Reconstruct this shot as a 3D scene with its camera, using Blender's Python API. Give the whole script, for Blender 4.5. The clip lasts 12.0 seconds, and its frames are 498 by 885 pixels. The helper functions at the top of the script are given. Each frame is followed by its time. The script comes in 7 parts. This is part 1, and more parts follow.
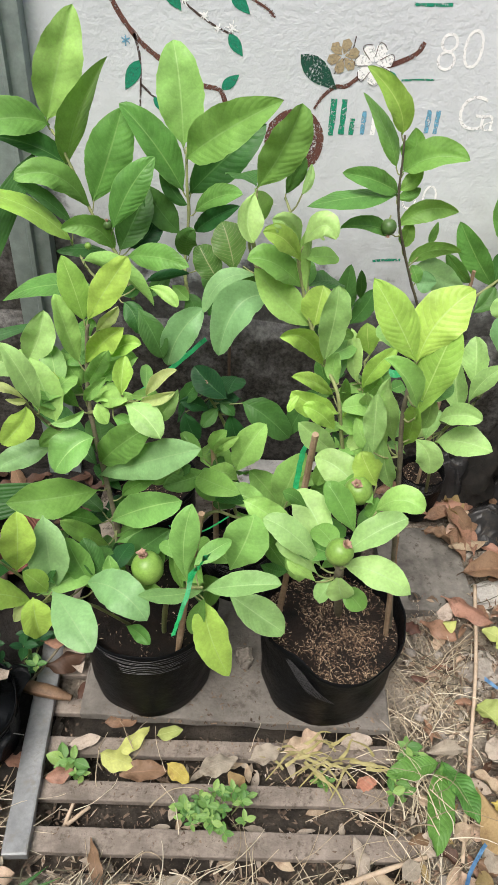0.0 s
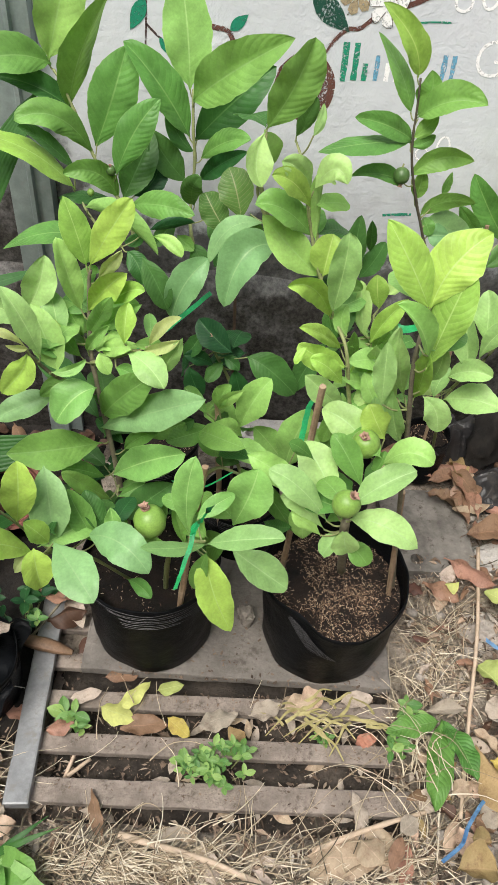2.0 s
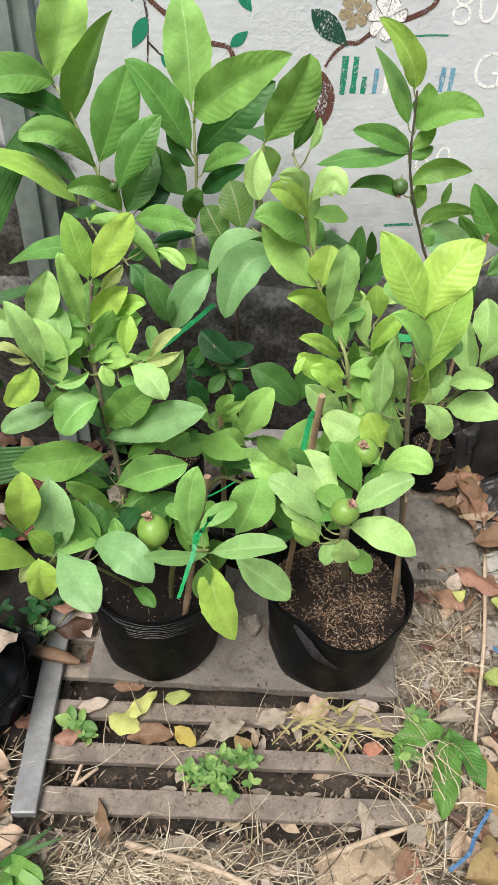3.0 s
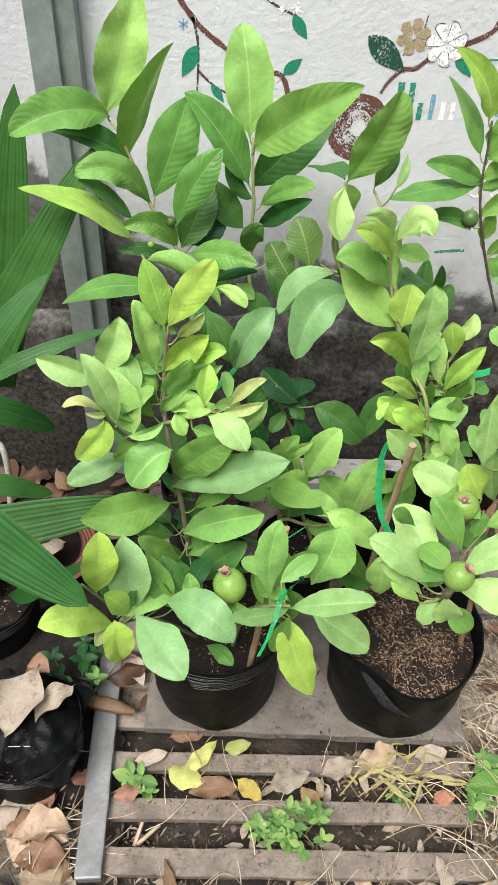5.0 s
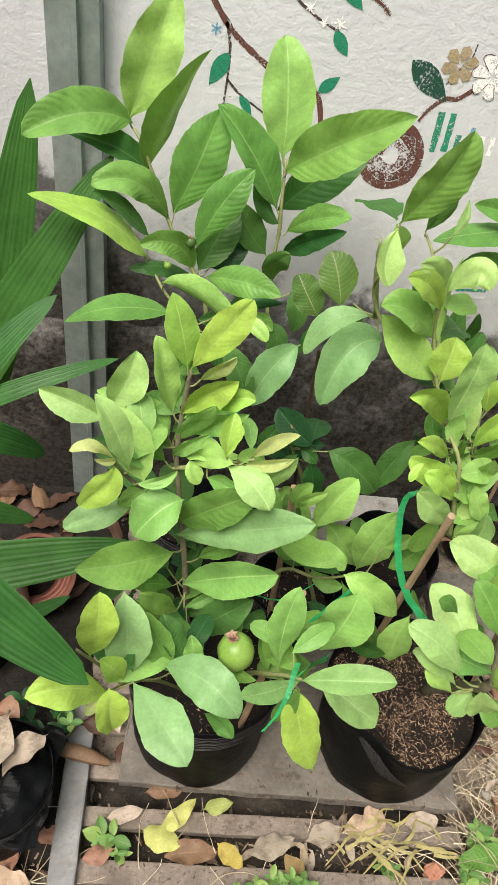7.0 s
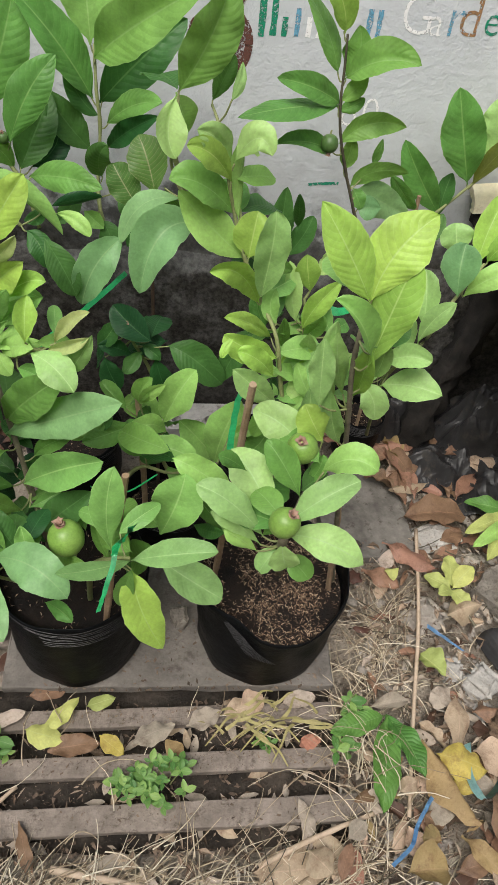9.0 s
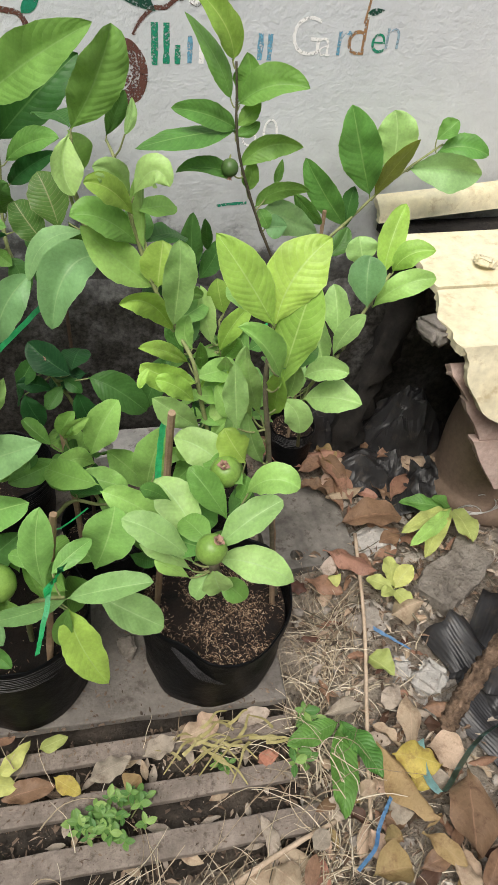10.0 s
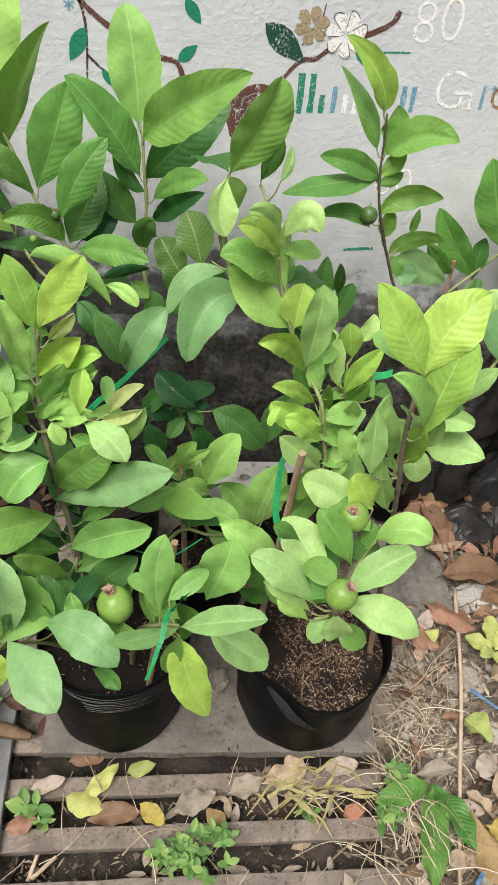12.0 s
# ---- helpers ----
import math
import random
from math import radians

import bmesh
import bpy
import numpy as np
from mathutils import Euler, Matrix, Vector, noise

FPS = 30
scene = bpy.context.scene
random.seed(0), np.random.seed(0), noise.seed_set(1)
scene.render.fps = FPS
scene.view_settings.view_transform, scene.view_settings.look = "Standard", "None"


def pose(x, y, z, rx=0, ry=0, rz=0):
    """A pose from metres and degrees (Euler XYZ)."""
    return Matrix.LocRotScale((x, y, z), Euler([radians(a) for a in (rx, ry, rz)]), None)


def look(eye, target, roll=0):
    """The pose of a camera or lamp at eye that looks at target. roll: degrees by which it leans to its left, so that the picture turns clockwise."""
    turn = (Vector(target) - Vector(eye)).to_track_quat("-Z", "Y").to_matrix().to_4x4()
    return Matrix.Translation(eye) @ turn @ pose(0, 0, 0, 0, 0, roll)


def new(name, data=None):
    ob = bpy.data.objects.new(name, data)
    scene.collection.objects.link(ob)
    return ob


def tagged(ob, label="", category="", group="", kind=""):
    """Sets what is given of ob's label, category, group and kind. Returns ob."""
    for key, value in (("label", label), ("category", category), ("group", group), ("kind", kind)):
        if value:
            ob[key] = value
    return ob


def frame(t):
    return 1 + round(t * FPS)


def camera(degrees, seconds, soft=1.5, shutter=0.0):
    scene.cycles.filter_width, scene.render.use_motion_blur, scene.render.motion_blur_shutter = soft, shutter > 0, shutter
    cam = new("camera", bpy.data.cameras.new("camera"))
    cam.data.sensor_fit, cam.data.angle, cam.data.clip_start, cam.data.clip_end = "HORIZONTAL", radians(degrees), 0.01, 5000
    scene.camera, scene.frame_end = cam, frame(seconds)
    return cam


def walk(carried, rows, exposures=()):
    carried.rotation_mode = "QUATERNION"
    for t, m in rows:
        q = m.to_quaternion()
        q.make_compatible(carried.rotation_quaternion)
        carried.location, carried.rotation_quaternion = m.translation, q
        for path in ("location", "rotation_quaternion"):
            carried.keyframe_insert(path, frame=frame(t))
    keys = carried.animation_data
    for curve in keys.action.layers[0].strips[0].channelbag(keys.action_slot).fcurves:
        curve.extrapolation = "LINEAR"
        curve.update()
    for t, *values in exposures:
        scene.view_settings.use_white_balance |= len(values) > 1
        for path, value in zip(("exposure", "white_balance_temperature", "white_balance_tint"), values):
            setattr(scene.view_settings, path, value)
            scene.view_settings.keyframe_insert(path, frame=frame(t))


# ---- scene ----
cam = camera(38.1, 12.0, 1.1)
PATH = [
    (0, (-0.113, -1.446, 1.354), (-0.08, 0.078, 0.059), 3.7),
    (0.5, (-0.114, -1.455, 1.349), (-0.042, 0.041, 0.024), 4.4),
    (1, (-0.118, -1.462, 1.341), (-0.031, 0.015, -0.005), 4.9),
    (1.5, (-0.113, -1.463, 1.333), (-0.042, 0.014, -0.013), 4.7),
    (2, (-0.116, -1.445, 1.324), (-0.083, 0.02, -0.037), 4.5),
    (2.5, (-0.101, -1.453, 1.333), (-0.105, 0.019, -0.022), 3.5),
    (4.3, (-0.101, -1.445, 1.326), (-0.078, 0.054, 0.003), 1.7),
    (4.5, (-0.119, -1.436, 1.33), (-0.112, 0.062, 0.005), 1.2),
    (5, (-0.222, -1.382, 1.34), (-0.207, 0.114, 0.012), 2.4),
    (5.5, (-0.263, -1.317, 1.335), (-0.139, 0.208, 0.047), 6.4),
    (6, (-0.204, -1.229, 1.336), (-0.081, 0.312, 0.067), 7.5),
    (6.5, (-0.249, -1.218, 1.327), (-0.299, 0.306, 0.032), 7.4),
    (7, (-0.299, -1.272, 1.326), (-0.18, 0.225, 0.004), 8.9),
    (7.2, (-0.294, -1.285, 1.327), (-0.128, 0.191, -0.012), 8.4),
    (8.8, (-0.135, -1.345, 1.297), (0.05, 0.063, -0.112), 8.4),
    (9, (-0.11, -1.341, 1.294), (0.121, 0.052, -0.122), 7.9),
    (9.5, (-0.081, -1.346, 1.303), (0.258, 0.039, -0.099), 7.8),
    (10, (-0.085, -1.339, 1.313), (0.298, 0.058, -0.067), 6.8),
    (10.5, (-0.11, -1.337, 1.319), (0.183, 0.108, -0.033), 5.7),
    (11, (-0.102, -1.343, 1.317), (0.173, 0.119, -0.02), 6.1),
    (11.5, (-0.106, -1.343, 1.322), (0.195, 0.121, -0.007), 5.6),
    (12, (-0.147, -1.33, 1.316), (0.026, 0.158, -0.009), 5.7),
]
EXPOSURES = [(0.0, 0.14, 6500, 10), (0.5, 0.02, 6500, 10), (1.0, -0.05, 6500, 10), (1.5, 0.06, 6500, 10), (2.0, 0.16, 6500, 10), (2.5, 0.16, 6500, 10), (4.5, 0.2, 6500, 10), (5.0, 0.32, 6500, 10), (5.5, 0.28, 6850, 10), (6.0, 0.25, 6980, 10), (6.5, 0.28, 6950, 10), (7.0, 0.22, 6980, 10), (9.0, -0.22, 6500, 10), (10.0, -0.18, 6580, 10), (10.5, -0.08, 6600, 10), (11.0, -0.15, 6550, 10), (11.5, -0.08, 6500, 10), (12.0, 0.06, 6600, 10)]
walk(cam, [(t, look(eye, target, roll)) for t, eye, target, roll in PATH], EXPOSURES)

# ---- light ----
world = bpy.data.worlds.new("world")
scene.world = world
world.use_nodes = True
wn = world.node_tree.nodes
sky = wn.new("ShaderNodeTexSky")
sky.sky_type = "NISHITA"
sky.sun_disc = False
sky.sun_elevation = radians(58)
sky.sun_rotation = radians(200)
sky.air_density, sky.dust_density, sky.ozone_density = 1.0, 4.0, 1.0
world.node_tree.links.new(sky.outputs[0], wn["Background"].inputs[0])
wn["Background"].inputs[1].default_value = 0.13
sun_data = bpy.data.lights.new("sun", "SUN")
sun_data.energy, sun_data.angle, sun_data.color = 4.0, radians(35), (1.0, 0.96, 0.9)
sun = new("sun", sun_data)
sun.matrix_world = look((-1.2, -2.2, 4.2), (0, 0, 0))

# ---- material helpers ----


def material(name):
    m = bpy.data.materials.new(name)
    m.use_nodes = True
    return m, m.node_tree.nodes, m.node_tree.links, m.node_tree.nodes["Principled BSDF"]


def noise_tex(n, l, scale, detail=6.0, rough=0.6, coord="Object"):
    tc = n.new("ShaderNodeTexCoord")
    t = n.new("ShaderNodeTexNoise")
    t.inputs["Scale"].default_value, t.inputs["Detail"].default_value, t.inputs["Roughness"].default_value = scale, detail, rough
    l.new(tc.outputs[coord], t.inputs["Vector"])
    return t


def ramp(n, l, source, *stops):
    r = n.new("ShaderNodeValToRGB")
    e = r.color_ramp.elements
    while len(e) < len(stops):
        e.new(0.5)
    for k, (at, c) in enumerate(stops):
        e[k].position = at
        e[k].color = (*c, 1) if isinstance(c, tuple) else (c, c, c, 1)
    l.new(source, r.inputs[0])
    return r


def mix_rgb(n, l, fac, a, b, blend="MIX"):
    m = n.new("ShaderNodeMix")
    m.data_type, m.blend_type = "RGBA", blend
    for socket, v in ((m.inputs[0], fac), (m.inputs[6], a), (m.inputs[7], b)):
        if isinstance(v, bpy.types.NodeSocket):
            l.new(v, socket)
        elif isinstance(v, tuple):
            socket.default_value = (*v, 1)
        else:
            socket.default_value = v
    return m.outputs[2]


def maths(n, l, op, a, b=0.0):
    m = n.new("ShaderNodeMath")
    m.operation = op
    for socket, v in zip(m.inputs, (a, b)):
        if isinstance(v, bpy.types.NodeSocket):
            l.new(v, socket)
        else:
            socket.default_value = v
    return m.outputs[0]


def bump(n, l, p, height, strength, dist, before=None):
    b = n.new("ShaderNodeBump")
    b.inputs["Strength"].default_value, b.inputs["Distance"].default_value = strength, dist
    l.new(height, b.inputs["Height"])
    if before:
        l.new(before.outputs[0], b.inputs["Normal"])
    l.new(b.outputs[0], p.inputs["Normal"])
    return b


def surface(name, c1, c2, scale=8.0, rough=0.8, fine=60.0, relief=0.3, dist=0.004, metal=0.0, stain=None, spread=0.0, spec=0.5):
    """A surface with a slow change of colour, a fine grain, and relief."""
    m, n, l, p = material(name)
    slow, grain = noise_tex(n, l, scale), noise_tex(n, l, fine, 8.0, 0.7)
    col = ramp(n, l, slow.outputs[0], (0.32, c1), (0.68, c2)).outputs[0]
    g = ramp(n, l, grain.outputs[0], (0.3, 0.72), (0.7, 1.15)).outputs[0]
    col = mix_rgb(n, l, 0.8, col, g, "MULTIPLY")
    if stain:
        s = noise_tex(n, l, scale * 2.7, 8.0, 0.7)
        f = ramp(n, l, s.outputs[0], (0.55, 0.0), (0.66, 0.8)).outputs[0]
        col = mix_rgb(n, l, f, col, stain)
    if spread:
        oi = n.new("ShaderNodeObjectInfo")
        v = n.new("ShaderNodeHueSaturation")
        l.new(maths(n, l, "ADD", maths(n, l, "MULTIPLY", oi.outputs["Random"], 2 * spread), 1 - spread), v.inputs["Value"])
        l.new(col, v.inputs["Color"])
        col = v.outputs[0]
    l.new(col, p.inputs["Base Color"])
    p.inputs["Roughness"].default_value, p.inputs["Metallic"].default_value = rough, metal
    p.inputs["Specular IOR Level"].default_value = spec
    both = maths(n, l, "ADD", grain.outputs[0], slow.outputs[0])
    bump(n, l, p, both, relief, dist)
    return m


def leaf_material(name, face, vein, rough=0.44, through_light=0.3, ribs=13.0, lift=0.12, spread=0.16, spots=None, veins=0.2):
    """A leaf blade: pale midrib, slanting side veins with quilted relief, blotches. The blade's UV: x from edge to edge, y from base to tip."""
    m, n, l, p = material(name)
    uv = n.new("ShaderNodeUVMap")
    sep = n.new("ShaderNodeSeparateXYZ")
    l.new(uv.outputs[0], sep.inputs[0])
    side = maths(n, l, "ABSOLUTE", maths(n, l, "SUBTRACT", sep.outputs[0], 0.5))
    wob = noise_tex(n, l, 30.0, 3.0)
    bow = maths(n, l, "ADD", maths(n, l, "MULTIPLY", side, 2.2), maths(n, l, "MULTIPLY", maths(n, l, "MULTIPLY", side, side), 5.5))
    run = maths(n, l, "SUBTRACT", maths(n, l, "MULTIPLY", sep.outputs[1], ribs), bow)
    run = maths(n, l, "ADD", run, maths(n, l, "MULTIPLY", wob.outputs[0], 0.5))
    saw = maths(n, l, "ABSOLUTE", maths(n, l, "SUBTRACT", maths(n, l, "FRACT", run), 0.5))
    line = ramp(n, l, saw, (0.0, 1.0), (0.09, 0.0)).outputs[0]
    rib = ramp(n, l, side, (0.008, 1.0), (0.026, 0.0)).outputs[0]
    blotch = noise_tex(n, l, 22.0, 5.0)
    tint = mix_rgb(n, l, ramp(n, l, blotch.outputs[0], (0.35, 0.0), (0.7, 1.0)).outputs[0], tuple(0.8 * c for c in face), tuple(min(1.0, 1.2 * c) for c in face))
    oi = n.new("ShaderNodeObjectInfo")
    hs = n.new("ShaderNodeHueSaturation")
    l.new(maths(n, l, "ADD", maths(n, l, "MULTIPLY", oi.outputs["Random"], 2 * spread), 1 - spread), hs.inputs["Value"])
    l.new(maths(n, l, "ADD", maths(n, l, "MULTIPLY", oi.outputs["Random"], -0.03), 0.515), hs.inputs["Hue"])
    l.new(tint, hs.inputs["Color"])
    col = mix_rgb(n, l, maths(n, l, "MULTIPLY", line, veins), hs.outputs[0], vein)
    col = mix_rgb(n, l, maths(n, l, "MULTIPLY", rib, 0.65), col, vein)
    rim = ramp(n, l, side, (0.478, 0.0), (0.494, 0.45)).outputs[0]
    col = mix_rgb(n, l, rim, col, vein)
    if spots:
        fleck = noise_tex(n, l, 45.0, 6.0, 0.7)
        col = mix_rgb(n, l, ramp(n, l, fleck.outputs[0], (0.5, 0.0), (0.68, 0.75)).outputs[0], col, spots)
    grain = noise_tex(n, l, 260.0, 3.0)
    col = mix_rgb(n, l, 0.35, col, ramp(n, l, grain.outputs[0], (0.3, 0.75), (0.7, 1.2)).outputs[0], "MULTIPLY")
    l.new(col, p.inputs["Base Color"])
    p.inputs["Roughness"].default_value = rough
    p.inputs["Specular IOR Level"].default_value = 0.32
    quilt = maths(n, l, "SUBTRACT", maths(n, l, "POWER", maths(n, l, "MULTIPLY", saw, 2.0), 0.6), maths(n, l, "MULTIPLY", rib, 0.8))
    bump(n, l, p, quilt, lift, 0.004)
    thin = n.new("ShaderNodeBsdfTranslucent")
    l.new(mix_rgb(n, l, 1.0, col, (1.0, 1.0, 0.55), "MULTIPLY"), thin.inputs["Color"])
    both = n.new("ShaderNodeMixShader")
    both.inputs[0].default_value = through_light
    l.new(p.outputs[0], both.inputs[1])
    l.new(thin.outputs[0], both.inputs[2])
    l.new(both.outputs[0], n["Material Output"].inputs["Surface"])
    return m


def wall_material():
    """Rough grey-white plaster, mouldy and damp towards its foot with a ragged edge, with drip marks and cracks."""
    m, n, l, p = material("painted_plaster")
    tc = n.new("ShaderNodeTexCoord")
    sep = n.new("ShaderNodeSeparateXYZ")
    l.new(tc.outputs["Object"], sep.inputs[0])
    slow, mid, grain = noise_tex(n, l, 2.2), noise_tex(n, l, 16.0, 8.0, 0.65), noise_tex(n, l, 90.0, 8.0, 0.7)
    col = ramp(n, l, slow.outputs[0], (0.3, (0.555, 0.585, 0.615)), (0.7, (0.645, 0.675, 0.705))).outputs[0]
    col = mix_rgb(n, l, 0.5, col, ramp(n, l, mid.outputs[0], (0.3, 0.86), (0.7, 1.08)).outputs[0], "MULTIPLY")
    # grey weathering towards the post
    up = maths(n, l, "ADD", maths(n, l, "MULTIPLY", sep.outputs[0], -1.6), maths(n, l, "MULTIPLY", sep.outputs[2], 0.3))
    weather = maths(n, l, "ADD", up, maths(n, l, "MULTIPLY", mid.outputs[0], 1.2))
    col = mix_rgb(n, l, ramp(n, l, maths(n, l, "MULTIPLY", weather, 0.25), (0.46, 0.0), (0.62, 0.6)).outputs[0], col, (0.36, 0.37, 0.37))
    # black drip stains high on the wall beyond the post
    squash = n.new("ShaderNodeMapping")
    squash.inputs["Scale"].default_value = (1.0, 1.0, 0.16)
    l.new(tc.outputs["Object"], squash.inputs["Vector"])
    drip = n.new("ShaderNodeTexNoise")
    drip.inputs["Scale"].default_value, drip.inputs["Detail"].default_value, drip.inputs["Roughness"].default_value = 14.0, 7.0, 0.65
    l.new(squash.outputs[0], drip.inputs["Vector"])
    beyond = ramp(n, l, maths(n, l, "ADD", maths(n, l, "MULTIPLY", sep.outputs[0], -1.0), maths(n, l, "MULTIPLY", sep.outputs[2], 0.3)), (0.94, 0.0), (1.06, 1.0)).outputs[0]
    runs = ramp(n, l, drip.outputs[0], (0.52, 0.0), (0.66, 0.7)).outputs[0]
    col = mix_rgb(n, l, maths(n, l, "MULTIPLY", beyond, runs), col, (0.12, 0.12, 0.115))
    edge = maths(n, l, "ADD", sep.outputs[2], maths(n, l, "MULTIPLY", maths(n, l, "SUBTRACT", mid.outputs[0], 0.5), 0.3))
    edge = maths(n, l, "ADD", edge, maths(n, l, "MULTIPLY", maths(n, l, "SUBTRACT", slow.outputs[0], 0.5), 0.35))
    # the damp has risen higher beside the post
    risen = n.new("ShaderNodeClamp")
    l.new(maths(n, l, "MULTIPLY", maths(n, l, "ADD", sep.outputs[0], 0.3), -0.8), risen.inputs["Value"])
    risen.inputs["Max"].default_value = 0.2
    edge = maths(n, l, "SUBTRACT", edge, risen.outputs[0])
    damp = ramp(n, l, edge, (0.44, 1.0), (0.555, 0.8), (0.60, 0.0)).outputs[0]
    # grey band above the damp: staining, plus the plants' shade painted in
    tide_shade = ramp(n, l, edge, (0.56, 0.6), (0.66, 0.22), (0.8, 0.0)).outputs[0]
    col = mix_rgb(n, l, tide_shade, col, (0.33, 0.335, 0.345))
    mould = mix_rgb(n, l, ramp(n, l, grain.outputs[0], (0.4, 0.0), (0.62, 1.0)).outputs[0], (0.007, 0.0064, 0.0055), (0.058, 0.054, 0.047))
    # pale worn patches, faded out lower down to paint light on the ledge
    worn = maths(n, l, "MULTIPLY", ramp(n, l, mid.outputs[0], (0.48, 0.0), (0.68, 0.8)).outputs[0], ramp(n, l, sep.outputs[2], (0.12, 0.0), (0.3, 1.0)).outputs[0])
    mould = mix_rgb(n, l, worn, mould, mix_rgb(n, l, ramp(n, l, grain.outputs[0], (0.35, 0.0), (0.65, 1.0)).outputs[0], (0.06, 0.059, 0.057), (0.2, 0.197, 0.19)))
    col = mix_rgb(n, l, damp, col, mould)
    l.new(col, p.inputs["Base Color"])
    l.new(maths(n, l, "SUBTRACT", 0.88, maths(n, l, "MULTIPLY", damp, 0.34)), p.inputs["Roughness"])
    lump, fine = noise_tex(n, l, 85.0, 3.0, 0.5), noise_tex(n, l, 240.0, 3.0, 0.6)
    h = maths(n, l, "ADD", maths(n, l, "MULTIPLY", lump.outputs[0], 1.0), maths(n, l, "MULTIPLY", fine.outputs[0], 0.4))
    h = maths(n, l, "ADD", h, maths(n, l, "MULTIPLY", mid.outputs[0], 0.22))
    bump(n, l, p, h, 0.44, 0.005)
    return m


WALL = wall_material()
SOIL = surface("ground_soil", (0.19, 0.15, 0.115), (0.6, 0.525, 0.43), 17.0, 0.95, 120.0, 1.0, 0.016, stain=(0.075, 0.058, 0.044))
WET_SHADED_SOIL = surface("wet_shaded_soil", (0.008, 0.0065, 0.005), (0.125, 0.102, 0.08), 13.0, 0.9, 150.0, 1.0, 0.01)
SHADE_SOIL = surface("shade_dark_soil", (0.006, 0.005, 0.004), (0.03, 0.024, 0.019), 30.0, 0.9, 150.0, 1.0, 0.01)
DARK_SOIL = surface("potting_soil", (0.004, 0.0024, 0.0017), (0.022, 0.0125, 0.008), 25.0, 0.95, 140.0, 1.0, 0.008)
SLAT = surface("weathered_wood", (0.19, 0.16, 0.135), (0.36, 0.305, 0.26), 22.0, 0.9, 130.0, 0.9, 0.004, stain=(0.1, 0.078, 0.062), spread=0.08)
SLAB = surface("cement_board", (0.15, 0.136, 0.12), (0.265, 0.243, 0.216), 11.0, 0.9, 110.0, 0.8, 0.004, stain=(0.105, 0.088, 0.074))
RUBBLE = surface("broken_concrete", (0.19, 0.165, 0.138), (0.37, 0.335, 0.29), 26.0, 0.95, 120.0, 1.0, 0.012, stain=(0.13, 0.108, 0.086))
PLANK = surface("grey_concrete", (0.36, 0.35, 0.335), (0.54, 0.53, 0.505), 12.0, 0.9, 60.0, 0.5, 0.004, stain=(0.14, 0.12, 0.1))
DIRTY_PLANK = surface("dirty_concrete", (0.09, 0.083, 0.074), (0.25, 0.235, 0.21), 18.0, 0.9, 60.0, 0.5, 0.004, stain=(0.07, 0.055, 0.045))
PALE_STONE = surface("pale_plaster_bits", (0.45, 0.43, 0.4), (0.66, 0.64, 0.6), 30.0, 0.92, 90.0, 0.9, 0.008, stain=(0.3, 0.26, 0.22))
STONE = surface("rubble_stone", (0.27, 0.235, 0.2), (0.5, 0.455, 0.4), 25.0, 0.92, 90.0, 0.9, 0.008, spread=0.15)
BRICK = surface("pink_brick", (0.42, 0.3, 0.25), (0.55, 0.43, 0.38), 20.0, 0.9, 120.0, 0.5, 0.003)
ZINC = surface("galvanised_steel", (0.22, 0.27, 0.255), (0.34, 0.4, 0.38), 9.0, 0.5, 45.0, 0.08, 0.001, 0.35, stain=(0.24, 0.26, 0.25))
PIPE = surface("grey_steel_bar", (0.24, 0.25, 0.255), (0.36, 0.37, 0.38), 14.0, 0.55, 70.0, 0.15, 0.001, 0.3, stain=(0.25, 0.24, 0.22))
BAG = surface("black_plastic", (0.003, 0.0034, 0.004), (0.007, 0.008, 0.0095), 18.0, 0.46, 35.0, 0.3, 0.006, spec=0.12)
CREASE = surface("worn_plastic_fold", (0.008, 0.008, 0.009), (0.065, 0.065, 0.068), 90.0, 0.5, 120.0, 0.2, 0.001)
SHEET = surface("black_film", (0.016, 0.016, 0.017), (0.05, 0.05, 0.052), 14.0, 0.42, 40.0, 0.2, 0.004, spec=0.45, stain=(0.07, 0.06, 0.05))
ROT = surface("rotten_wood", (0.006, 0.0055, 0.005), (0.028, 0.024, 0.02), 30.0, 0.9, 90.0, 0.6, 0.006)
CLAY = surface("unglazed_clay", (0.22, 0.155, 0.112), (0.32, 0.235, 0.175), 6.0, 0.85, 80.0, 0.3, 0.003)
TERRACOTTA = surface("terracotta", (0.2, 0.07, 0.05), (0.3, 0.12, 0.09), 9.0, 0.8, 80.0, 0.3, 0.002)
FOAM = surface("yellow_board", (0.7, 0.63, 0.43), (0.8, 0.75, 0.55), 9.0, 0.8, 40.0, 0.2, 0.003, stain=(0.5, 0.41, 0.24))
STAKE = surface("split_bamboo", (0.3, 0.2, 0.12), (0.45, 0.33, 0.22), 30.0, 0.8, 160.0, 0.4, 0.002, spread=0.15)
CANE = surface("dry_cane", (0.5, 0.38, 0.27), (0.62, 0.5, 0.38), 20.0, 0.75, 120.0, 0.3, 0.001)
BARK = surface("young_bark", (0.13, 0.115, 0.075), (0.24, 0.215, 0.145), 60.0, 0.8, 200.0, 0.4, 0.001)
DARK_BARK = surface("dark_bark", (0.065, 0.055, 0.038), (0.125, 0.11, 0.07), 60.0, 0.8, 200.0, 0.4, 0.001)
GREEN_BARK = surface("green_shoot", (0.22, 0.26, 0.1), (0.3, 0.33, 0.14), 60.0, 0.7, 200.0, 0.3, 0.001)
FRUIT = surface("green_fruit", (0.16, 0.3, 0.05), (0.25, 0.42, 0.09), 30.0, 0.42, 300.0, 0.2, 0.001)
